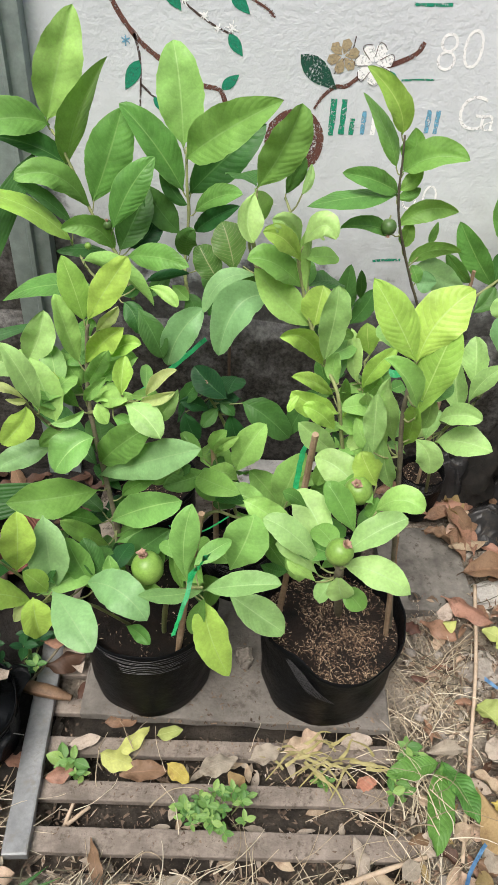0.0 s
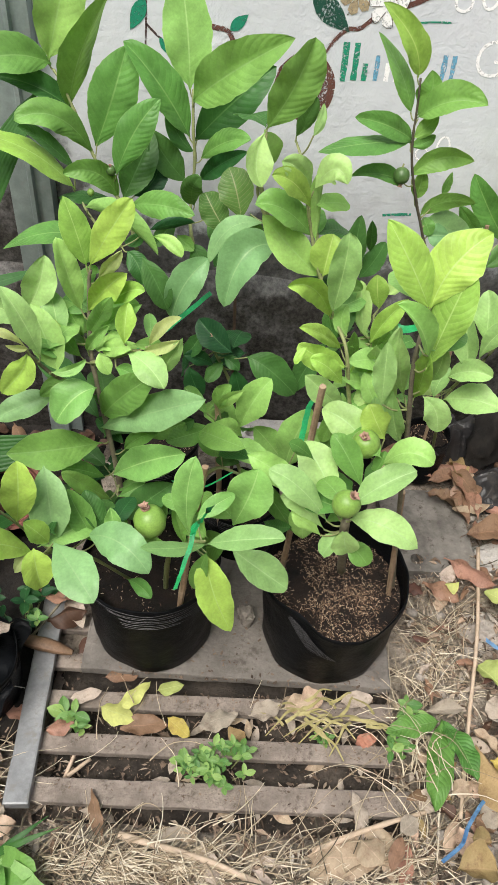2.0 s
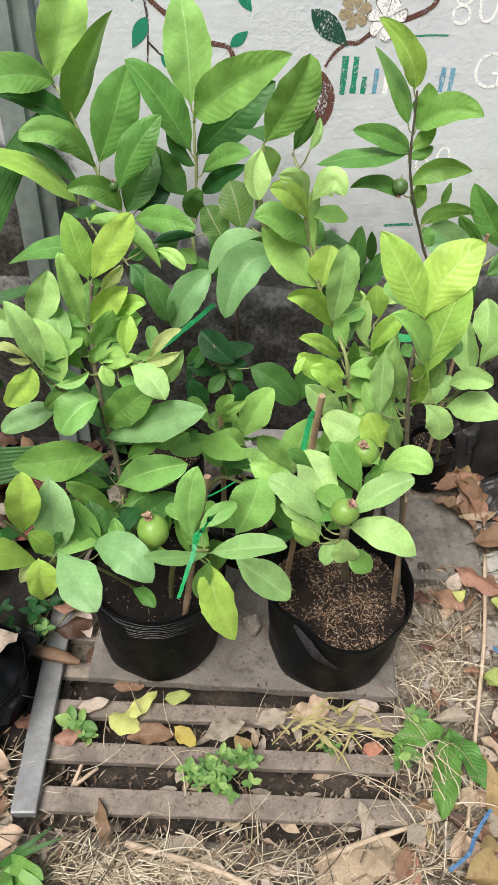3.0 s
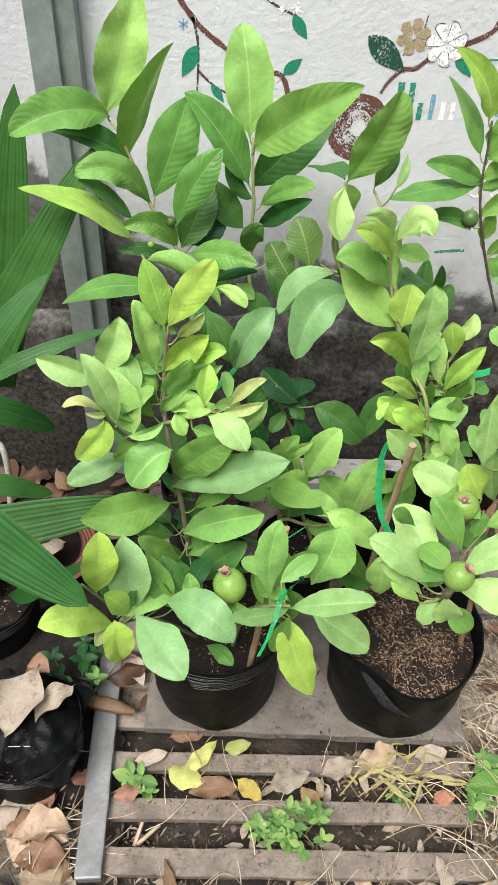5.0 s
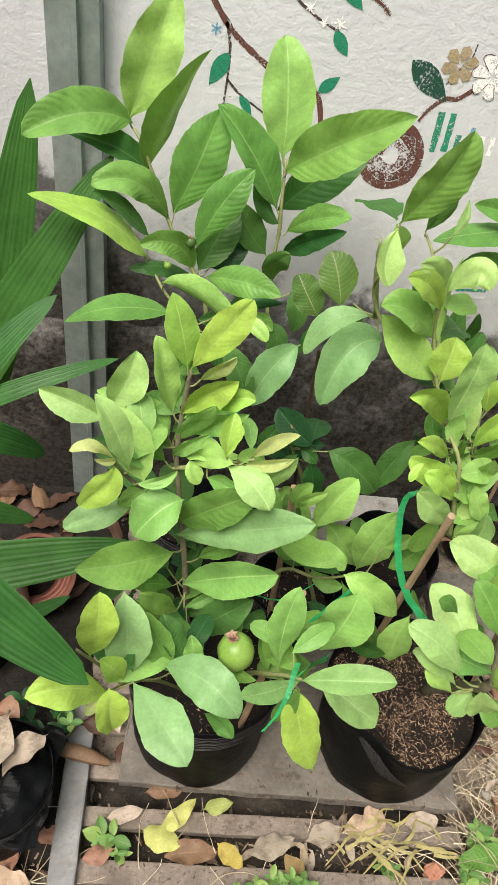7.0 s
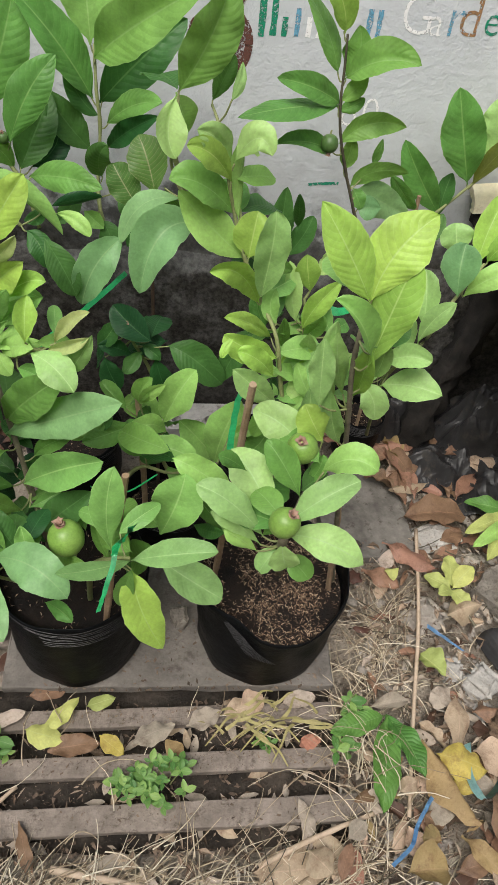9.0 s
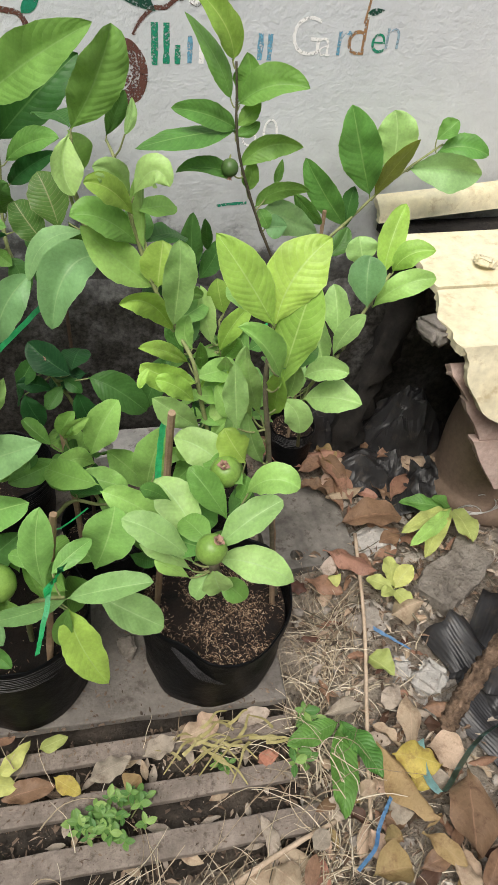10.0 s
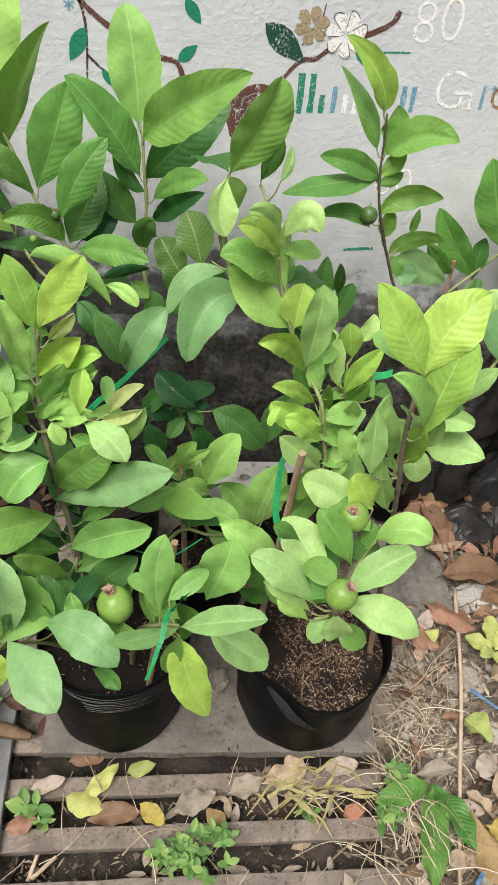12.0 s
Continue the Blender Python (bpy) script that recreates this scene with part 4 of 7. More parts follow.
leaf(R, (0.547, -0.102, 0.809), (0.587, -0.116, 0.826), (0.641, -0.121, 0.812), 0.024, 14, 61, 2)
leaf(R, (0.537, -0.103, 0.832), (0.555, -0.106, 0.852), (0.571, -0.104, 0.868), 0.020, 14, 42, 2)
leaf(R, (0.391, -0.115, 0.669), (0.336, -0.123, 0.738), (0.292, -0.115, 0.803), 0.028, 14, 36, 2)
leaf(R, (0.392, -0.116, 0.666), (0.391, -0.112, 0.710), (0.400, -0.101, 0.744), 0.019, 24, 24, 1)
leaf(R, (0.295, -0.305, 0.715), (0.316, -0.293, 0.729), (0.334, -0.274, 0.752), 0.017, 42, 14, 1)
leaf(R, (0.359, -0.401, 0.737), (0.365, -0.385, 0.784), (0.388, -0.357, 0.834), 0.022, 24, 24, 4)
leaf(R, (0.372, -0.401, 0.741), (0.386, -0.415, 0.779), (0.425, -0.421, 0.789), 0.021, 14, 52, 4)
leaf(R, (0.336, -0.437, 0.701), (0.368, -0.449, 0.746), (0.423, -0.450, 0.758), 0.020, 24, 24, 3)
leaf(R, (0.315, -0.464, 0.719), (0.309, -0.454, 0.762), (0.314, -0.436, 0.791), 0.030, 24, 24, 5)
leaf(R, (0.330, -0.385, 0.740), (0.322, -0.380, 0.767), (0.318, -0.369, 0.787), 0.027, 51, 14, 8)
leaf(R, (0.258, -0.510, 0.695), (0.254, -0.498, 0.739), (0.249, -0.478, 0.771), 0.022, 14, 36, 8)
leaf(R, (0.252, -0.522, 0.674), (0.260, -0.531, 0.721), (0.285, -0.532, 0.753), 0.016, 36, 14, 8)
leaf(R, (0.247, -0.515, 0.641), (0.230, -0.507, 0.697), (0.222, -0.489, 0.746), 0.026, 14, 50, 8)
leaf(R, (0.220, -0.500, 0.619), (0.243, -0.524, 0.651), (0.276, -0.540, 0.654), 0.022, 14, 36, 8)
leaf(R, (0.226, -0.494, 0.567), (0.257, -0.527, 0.598), (0.305, -0.550, 0.599), 0.028, 14, 50, 8)
leaf(R, (0.211, -0.488, 0.565), (0.215, -0.484, 0.598), (0.230, -0.473, 0.619), 0.015, 24, 24, 8)
leaf(R, (0.192, -0.491, 0.569), (0.217, -0.504, 0.548), (0.226, -0.511, 0.509), 0.024, 24, 24, 8)
leaf(R, (0.234, -0.447, 0.721), (0.235, -0.440, 0.751), (0.245, -0.427, 0.774), 0.010, 40, -40, 1)
leaf(D, (0.119, -0.280, 1.004), (0.101, -0.285, 1.053), (0.050, -0.279, 1.098), 0.022, 45, 14, 9)
leaf(D, (0.121, -0.274, 0.950), (0.096, -0.271, 1.004), (0.053, -0.256, 1.056), 0.025, 69, -44, 2)
leaf(D, (0.130, -0.274, 0.948), (0.145, -0.274, 0.979), (0.140, -0.268, 1.013), 0.025, 14, 43, 2)
leaf(D, (0.130, -0.275, 0.944), (0.168, -0.308, 0.982), (0.219, -0.329, 0.987), 0.030, 14, 71, 2)
leaf(D, (0.129, -0.278, 0.913), (0.083, -0.305, 0.941), (0.029, -0.320, 0.955), 0.019, 40, 14, 2)
leaf(D, (0.130, -0.278, 0.910), (0.050, -0.327, 0.920), (-0.023, -0.359, 0.914), 0.026, 54, -54, 2)
leaf(D, (0.132, -0.278, 0.843), (0.083, -0.305, 0.866), (0.037, -0.321, 0.865), 0.017, 66, 14, 2)
leaf(D, (0.140, -0.277, 0.855), (0.181, -0.279, 0.888), (0.238, -0.272, 0.884), 0.021, 43, 14, 2)
leaf(D, (0.128, -0.279, 0.904), (0.148, -0.280, 0.912), (0.165, -0.278, 0.923), 0.011, 45, 14, 2)
leaf(D, (0.157, -0.262, 0.810), (0.160, -0.272, 0.841), (0.158, -0.276, 0.868), 0.015, 24, 24, 2)
leaf(D, (0.174, -0.257, 0.779), (0.210, -0.263, 0.810), (0.263, -0.260, 0.808), 0.018, 41, -36, 2)
leaf(D, (0.187, -0.260, 0.778), (0.230, -0.244, 0.754), (0.301, -0.214, 0.710), 0.028, 24, 24, 5)
leaf(D, (0.243, -0.238, 0.795), (0.273, -0.226, 0.761), (0.309, -0.204, 0.721), 0.015, 53, 14, 2)
leaf(D, (0.192, -0.266, 0.749), (0.209, -0.266, 0.750), (0.231, -0.262, 0.749), 0.020, 24, 24, 5)
leaf(D, (0.180, -0.259, 0.778), (0.189, -0.266, 0.765), (0.197, -0.269, 0.749), 0.013, 24, 24, 2)
leaf(D, (0.206, -0.248, 0.815), (0.212, -0.242, 0.830), (0.218, -0.232, 0.849), 0.008, 34, 14, 2)
leaf(D, (0.132, -0.276, 0.916), (0.148, -0.280, 0.935), (0.162, -0.279, 0.954), 0.013, 14, 35, 2)
leaf(C, (-0.328, -0.600, 0.835), (-0.337, -0.600, 0.885), (-0.351, -0.590, 0.926), 0.019, 24, 24, 4)
leaf(C, (-0.325, -0.600, 0.835), (-0.293, -0.606, 0.890), (-0.263, -0.600, 0.934), 0.021, 24, 24, 4)
leaf(C, (-0.343, -0.597, 0.766), (-0.355, -0.601, 0.827), (-0.366, -0.593, 0.871), 0.018, 52, 14, 3)
leaf(C, (-0.335, -0.599, 0.763), (-0.301, -0.620, 0.816), (-0.269, -0.631, 0.848), 0.020, 36, 14, 4)
leaf(C, (-0.299, -0.609, 0.786), (-0.271, -0.624, 0.817), (-0.247, -0.632, 0.824), 0.014, 24, 24, 4)
leaf(C, (-0.313, -0.600, 0.821), (-0.293, -0.617, 0.850), (-0.275, -0.627, 0.877), 0.010, 48, 14, 6)
leaf(C, (-0.342, -0.588, 0.710), (-0.314, -0.620, 0.771), (-0.291, -0.638, 0.815), 0.013, 33, 14, 3)
leaf(C, (-0.339, -0.606, 0.703), (-0.320, -0.627, 0.740), (-0.294, -0.639, 0.774), 0.010, 24, 24, 3)
leaf(C, (-0.318, -0.596, 0.733), (-0.286, -0.619, 0.777), (-0.252, -0.632, 0.804), 0.017, 51, 14, 3)
leaf(C, (-0.274, -0.659, 0.756), (-0.272, -0.650, 0.788), (-0.269, -0.636, 0.808), 0.015, 24, 24, 4)
leaf(C, (-0.420, -0.590, 0.756), (-0.399, -0.584, 0.796), (-0.391, -0.571, 0.832), 0.026, 24, 24, 8)
leaf(C, (-0.425, -0.590, 0.738), (-0.463, -0.591, 0.759), (-0.506, -0.584, 0.770), 0.023, 14, 48, 8)
leaf(C, (-0.383, -0.674, 0.738), (-0.398, -0.679, 0.800), (-0.421, -0.672, 0.842), 0.018, 35, 14, 8)
leaf(C, (-0.368, -0.660, 0.707), (-0.383, -0.642, 0.743), (-0.407, -0.613, 0.781), 0.024, 24, 24, 3)
leaf(C, (-0.377, -0.610, 0.723), (-0.380, -0.596, 0.755), (-0.390, -0.576, 0.779), 0.018, 24, 24, 8)
leaf(C, (-0.346, -0.585, 0.713), (-0.359, -0.582, 0.740), (-0.377, -0.573, 0.767), 0.015, 37, 14, 3)
leaf(C, (-0.347, -0.608, 0.693), (-0.360, -0.616, 0.719), (-0.369, -0.619, 0.739), 0.011, 35, 14, 2)
leaf(C, (-0.376, -0.665, 0.707), (-0.351, -0.662, 0.710), (-0.329, -0.654, 0.725), 0.009, 38, 14, 3)
leaf(C, (-0.398, -0.679, 0.755), (-0.420, -0.692, 0.788), (-0.445, -0.700, 0.782), 0.010, 63, -35, 6)
leaf(C, (-0.397, -0.679, 0.755), (-0.406, -0.690, 0.762), (-0.418, -0.699, 0.772), 0.005, 14, 32, 6)
leaf(C, (-0.400, -0.680, 0.747), (-0.409, -0.688, 0.722), (-0.441, -0.689, 0.684), 0.020, 14, 36, 4)
leaf(C, (-0.244, -0.643, 0.746), (-0.223, -0.661, 0.787), (-0.196, -0.671, 0.813), 0.010, 14, 35, 6)
leaf(C, (-0.251, -0.649, 0.740), (-0.223, -0.667, 0.762), (-0.198, -0.678, 0.783), 0.010, 48, 14, 6)
leaf(C, (-0.272, -0.655, 0.741), (-0.241, -0.680, 0.740), (-0.217, -0.698, 0.717), 0.021, 14, 35, 8)
leaf(C, (-0.264, -0.664, 0.753), (-0.287, -0.646, 0.742), (-0.313, -0.621, 0.716), 0.013, 24, 24, 3)
leaf(C, (-0.316, -0.625, 0.718), (-0.310, -0.633, 0.703), (-0.301, -0.637, 0.689), 0.012, 24, 24, 3)
leaf(C, (-0.231, -0.647, 0.700), (-0.212, -0.667, 0.745), (-0.194, -0.678, 0.787), 0.012, 45, 14, 8)
leaf(C, (-0.318, -0.654, 0.676), (-0.346, -0.672, 0.670), (-0.375, -0.682, 0.631), 0.031, 61, 14, 3)
leaf(C, (-0.379, -0.647, 0.655), (-0.423, -0.662, 0.643), (-0.468, -0.666, 0.616), 0.019, 24, 24, 5)
leaf(C, (-0.323, -0.618, 0.592), (-0.280, -0.657, 0.668), (-0.229, -0.679, 0.725), 0.027, 24, 24, 2)
leaf(C, (-0.328, -0.619, 0.568), (-0.242, -0.674, 0.652), (-0.161, -0.705, 0.709), 0.027, 24, 24, 5)
leaf(C, (-0.324, -0.635, 0.552), (-0.380, -0.679, 0.574), (-0.446, -0.708, 0.587), 0.033, 24, 24, 2)
leaf(C, (-0.311, -0.637, 0.485), (-0.247, -0.675, 0.558), (-0.189, -0.696, 0.597), 0.029, 32, 14, 3)
leaf(C, (-0.324, -0.639, 0.480), (-0.351, -0.673, 0.527), (-0.376, -0.696, 0.552), 0.015, 24, 24, 2)
leaf(C, (-0.315, -0.654, 0.443), (-0.338, -0.702, 0.523), (-0.362, -0.732, 0.582), 0.015, 24, 24, 3)
leaf(C, (-0.377, -0.756, 0.617), (-0.369, -0.783, 0.575), (-0.366, -0.800, 0.516), 0.030, 24, 24, 5, False)
leaf(C, (-0.409, -0.807, 0.556), (-0.400, -0.802, 0.612), (-0.399, -0.787, 0.655), 0.024, 24, 24, 4)
leaf(C, (-0.311, -0.779, 0.484), (-0.333, -0.768, 0.529), (-0.353, -0.747, 0.563), 0.021, 24, 24, 2)
leaf(C, (-0.294, -0.766, 0.489), (-0.315, -0.757, 0.530), (-0.330, -0.739, 0.555), 0.017, 35, 14, 1)
leaf(C, (-0.288, -0.765, 0.475), (-0.288, -0.763, 0.512), (-0.292, -0.755, 0.538), 0.015, 24, 24, 3)
leaf(C, (-0.307, -0.650, 0.445), (-0.282, -0.644, 0.457), (-0.261, -0.634, 0.465), 0.011, 24, 24, 2)
leaf(C, (-0.297, -0.666, 0.408), (-0.257, -0.675, 0.464), (-0.211, -0.671, 0.508), 0.026, 24, 24, 1)
leaf(C, (-0.223, -0.680, 0.430), (-0.236, -0.672, 0.462), (-0.258, -0.659, 0.471), 0.013, 58, 14, 2)
leaf(C, (-0.368, -0.813, 0.523), (-0.380, -0.819, 0.552), (-0.395, -0.820, 0.571), 0.018, 24, 24, 4)
leaf(C, (-0.382, -0.836, 0.538), (-0.379, -0.849, 0.515), (-0.375, -0.855, 0.475), 0.023, 14, 35, 4)
leaf(C, (-0.383, -0.832, 0.520), (-0.423, -0.861, 0.575), (-0.465, -0.879, 0.581), 0.023, 35, 14, 4)
leaf(C, (-0.391, -0.845, 0.534), (-0.398, -0.852, 0.524), (-0.407, -0.855, 0.507), 0.009, 24, 24, 6)
leaf(C, (-0.357, -0.828, 0.546), (-0.317, -0.883, 0.560), (-0.283, -0.925, 0.549), 0.028, 24, 24, 5)
leaf(C, (-0.324, -0.779, 0.502), (-0.269, -0.817, 0.537), (-0.226, -0.844, 0.507), 0.028, 24, 24, 5)
leaf(C, (-0.266, -0.803, 0.435), (-0.242, -0.821, 0.442), (-0.227, -0.834, 0.434), 0.012, 48, 14, 2)
leaf(G, (-0.151, -0.789, 0.511), (-0.195, -0.829, 0.547), (-0.233, -0.857, 0.580), 0.016, 45, -40, 12)
leaf(G, (-0.150, -0.789, 0.511), (-0.095, -0.806, 0.547), (-0.041, -0.812, 0.561), 0.021, 14, 49, 12)
leaf(G, (-0.116, -0.741, 0.446), (-0.073, -0.765, 0.431), (-0.024, -0.778, 0.400), 0.030, 14, 32, 12)
leaf(G, (-0.151, -0.785, 0.482), (-0.137, -0.813, 0.428), (-0.107, -0.825, 0.346), 0.027, 24, 24, 4)
leaf(G, (-0.149, -0.797, 0.504), (-0.159, -0.798, 0.462), (-0.169, -0.788, 0.401), 0.014, 24, 24, 2)
leaf(G, (-0.177, -0.769, 0.502), (-0.181, -0.765, 0.583), (-0.170, -0.746, 0.643), 0.022, 24, 24, 3)
leaf(G, (-0.184, -0.749, 0.457), (-0.197, -0.742, 0.502), (-0.203, -0.726, 0.537), 0.013, 51, 14, 2)
leaf(G, (-0.166, -0.775, 0.548), (-0.141, -0.761, 0.564), (-0.114, -0.741, 0.567), 0.014, 24, 24, 3)
leaf(G, (-0.114, -0.720, 0.475), (-0.093, -0.716, 0.538), (-0.082, -0.701, 0.582), 0.036, 24, 24, 3)
leaf(G, (-0.100, -0.670, 0.579), (-0.064, -0.680, 0.565), (-0.013, -0.680, 0.514), 0.024, 24, 24, 3)
leaf(G, (-0.093, -0.650, 0.539), (-0.058, -0.663, 0.483), (-0.010, -0.660, 0.395), 0.019, 46, -30, 2)
leaf(G, (0.011, -0.670, 0.506), (-0.002, -0.685, 0.468), (0.000, -0.690, 0.418), 0.024, 24, 24, 3)
leaf(K, (-0.114, -0.502, 0.479), (-0.093, -0.504, 0.544), (-0.065, -0.494, 0.588), 0.030, 24, 24, 3)
leaf(K, (-0.108, -0.508, 0.468), (-0.138, -0.530, 0.504), (-0.164, -0.544, 0.483), 0.019, 24, 24, 3)
leaf(K, (-0.136, -0.530, 0.465), (-0.098, -0.543, 0.464), (-0.059, -0.547, 0.445), 0.023, 14, 38, 3)
leaf(K, (-0.014, -0.470, 0.353), (-0.054, -0.476, 0.421), (-0.088, -0.470, 0.458), 0.029, 24, 24, 3)
leaf(K, (-0.026, -0.500, 0.383), (-0.017, -0.513, 0.470), (0.007, -0.510, 0.542), 0.032, 24, 24, 3)
leaf(K, (0.056, -0.520, 0.519), (0.046, -0.530, 0.477), (0.014, -0.530, 0.433), 0.022, 24, 24, 2)
leaf(K, (-0.141, -0.544, 0.450), (-0.162, -0.551, 0.481), (-0.184, -0.550, 0.505), 0.016, 24, 24, 2)
leaf(K, (-0.158, -0.523, 0.499), (-0.197, -0.549, 0.501), (-0.235, -0.567, 0.500), 0.020, 24, 24, 2)
leaf(K, (-0.153, -0.498, 0.522), (-0.146, -0.500, 0.552), (-0.131, -0.496, 0.571), 0.017, 14, 37, 2)
leaf(K, (-0.151, -0.495, 0.514), (-0.136, -0.510, 0.552), (-0.110, -0.517, 0.578), 0.012, 55, 14, 3)
leaf(K, (-0.271, -0.538, 0.483), (-0.238, -0.544, 0.504), (-0.204, -0.543, 0.522), 0.016, 38, 14, 2)
leaf(K, (-0.228, -0.525, 0.487), (-0.207, -0.535, 0.511), (-0.190, -0.539, 0.527), 0.013, 35, 14, 1)
leaf(K, (-0.171, -0.507, 0.515), (-0.194, -0.497, 0.537), (-0.211, -0.481, 0.547), 0.016, 57, 14, 2)
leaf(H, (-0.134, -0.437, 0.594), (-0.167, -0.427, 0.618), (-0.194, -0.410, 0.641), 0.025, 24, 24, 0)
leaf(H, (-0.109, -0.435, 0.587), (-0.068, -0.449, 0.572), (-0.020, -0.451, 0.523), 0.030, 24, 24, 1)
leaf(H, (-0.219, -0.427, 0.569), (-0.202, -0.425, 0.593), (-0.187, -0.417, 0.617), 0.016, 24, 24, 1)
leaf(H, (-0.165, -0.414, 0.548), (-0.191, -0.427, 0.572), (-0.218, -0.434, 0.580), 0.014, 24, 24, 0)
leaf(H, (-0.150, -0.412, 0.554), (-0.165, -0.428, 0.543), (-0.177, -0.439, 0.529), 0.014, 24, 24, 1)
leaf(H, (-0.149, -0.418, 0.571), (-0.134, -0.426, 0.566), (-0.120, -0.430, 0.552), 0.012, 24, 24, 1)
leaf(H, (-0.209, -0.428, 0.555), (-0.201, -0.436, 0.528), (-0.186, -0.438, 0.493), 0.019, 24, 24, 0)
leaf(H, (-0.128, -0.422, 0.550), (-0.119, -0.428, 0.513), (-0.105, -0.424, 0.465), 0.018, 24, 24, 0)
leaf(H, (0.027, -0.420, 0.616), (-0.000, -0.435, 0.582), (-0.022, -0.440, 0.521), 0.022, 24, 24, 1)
leaf(P, (0.014, -0.882, 0.703), (0.048, -0.879, 0.743), (0.088, -0.867, 0.760), 0.019, 14, 34, 12)
leaf(P, (0.022, -0.880, 0.686), (0.055, -0.901, 0.703), (0.099, -0.914, 0.681), 0.020, 14, 34, 12)
leaf(P, (0.009, -0.840, 0.665), (-0.011, -0.812, 0.699), (-0.035, -0.775, 0.708), 0.024, 48, 14, 12)
leaf(P, (0.001, -0.860, 0.656), (-0.038, -0.858, 0.710), (-0.077, -0.845, 0.726), 0.018, 39, 14, 12)
leaf(P, (0.001, -0.855, 0.634), (-0.035, -0.853, 0.676), (-0.059, -0.843, 0.679), 0.012, 24, 24, 12)
leaf(P, (-0.003, -0.858, 0.626), (-0.027, -0.860, 0.654), (-0.044, -0.856, 0.664), 0.010, 14, 34, 3)
leaf(P, (0.058, -0.760, 0.683), (0.027, -0.744, 0.716), (-0.008, -0.720, 0.718), 0.023, 24, 24, 12)
leaf(P, (0.044, -0.822, 0.677), (0.021, -0.810, 0.718), (-0.000, -0.791, 0.740), 0.019, 35, 14, 2)
leaf(P, (0.063, -0.814, 0.714), (0.084, -0.831, 0.753), (0.114, -0.842, 0.747), 0.019, 14, 53, 3)
leaf(P, (0.072, -0.764, 0.711), (0.056, -0.761, 0.738), (0.045, -0.751, 0.758), 0.020, 35, 14, 9)
leaf(P, (0.021, -0.854, 0.624), (0.010, -0.861, 0.616), (0.002, -0.865, 0.596), 0.014, 41, 14, 12)
leaf(P, (0.028, -0.850, 0.614), (0.047, -0.863, 0.604), (0.060, -0.872, 0.591), 0.016, 24, 24, 2)
leaf(P, (0.022, -0.865, 0.651), (0.025, -0.868, 0.631), (0.032, -0.866, 0.607), 0.019, 24, 24, 12)
leaf(M, (0.049, -0.493, 0.656), (0.063, -0.507, 0.627), (0.070, -0.514, 0.591), 0.014, 24, 24, 3)
leaf(M, (0.042, -0.570, 0.600), (0.033, -0.569, 0.562), (0.024, -0.560, 0.514), 0.016, 32, 14, 2)
leaf(M, (0.096, -0.589, 0.619), (0.079, -0.583, 0.648), (0.069, -0.571, 0.672), 0.015, 32, 14, 3)
leaf(M, (0.132, -0.494, 0.662), (0.116, -0.484, 0.688), (0.107, -0.468, 0.709), 0.014, 34, 14, 3)
leaf(M, (0.034, -0.491, 0.665), (0.019, -0.488, 0.695), (0.015, -0.479, 0.721), 0.013, 14, 34, 2)
leaf(M, (0.067, -0.582, 0.576), (0.076, -0.586, 0.604), (0.096, -0.584, 0.621), 0.013, 34, 14, 3)
leaf(F, (0.113, -0.752, 0.800), (0.114, -0.764, 0.832), (0.110, -0.769, 0.865), 0.011, 24, 24, 8)
leaf(F, (0.078, -0.736, 0.747), (0.058, -0.755, 0.800), (0.045, -0.764, 0.841), 0.011, 24, 24, 8)
leaf(P, (-0.023, -0.828, 0.729), (-0.043, -0.838, 0.757), (-0.057, -0.843, 0.768), 0.009, 24, 24, 2)
leaf(P, (0.056, -0.790, 0.665), (0.067, -0.788, 0.690), (0.070, -0.782, 0.709), 0.011, 24, 24, 2)
leaf(E, (0.011, -0.517, 0.777), (0.033, -0.503, 0.779), (0.059, -0.482, 0.760), 0.011, 24, 24, 2)
leaf(E, (0.038, -0.544, 0.715), (0.026, -0.541, 0.738), (0.032, -0.533, 0.764), 0.013, 24, 24, 3)
leaf(K, (-0.107, -0.527, 0.409), (-0.085, -0.540, 0.394), (-0.054, -0.547, 0.397), 0.015, 34, 14, 2)
leaf(K, (-0.012, -0.544, 0.496), (0.012, -0.540, 0.507), (0.031, -0.532, 0.514), 0.012, 36, 14, 2)
leaf(G, (-0.064, -0.647, 0.405), (-0.043, -0.688, 0.441), (-0.024, -0.718, 0.476), 0.012, 24, 24, 1)
leaf(C, (-0.294, -0.625, 0.529), (-0.267, -0.642, 0.572), (-0.234, -0.650, 0.594), 0.013, 34, 14, 2)
leaf(C, (-0.366, -0.704, 0.505), (-0.351, -0.719, 0.490), (-0.349, -0.727, 0.453), 0.016, 24, 24, 2)
leaf(C, (-0.271, -0.724, 0.440), (-0.237, -0.769, 0.486), (-0.207, -0.801, 0.522), 0.011, 36, 14, 2)
leaf(C, (-0.363, -0.644, 0.680), (-0.377, -0.653, 0.676), (-0.399, -0.658, 0.657), 0.013, 24, 24, 2)
leaf(C, (-0.293, -0.637, 0.700), (-0.270, -0.651, 0.703), (-0.250, -0.661, 0.691), 0.012, 24, 24, 2)
leaf(A, (-0.253, -0.234, 0.739), (-0.268, -0.249, 0.713), (-0.291, -0.258, 0.687), 0.016, 24, 24, 1)
leaf(A, (-0.190, -0.250, 0.751), (-0.174, -0.259, 0.723), (-0.176, -0.261, 0.684), 0.018, 32, 14, 1)
leaf(A, (-0.218, -0.287, 0.713), (-0.202, -0.297, 0.685), (-0.207, -0.299, 0.638), 0.018, 24, 24, 1)
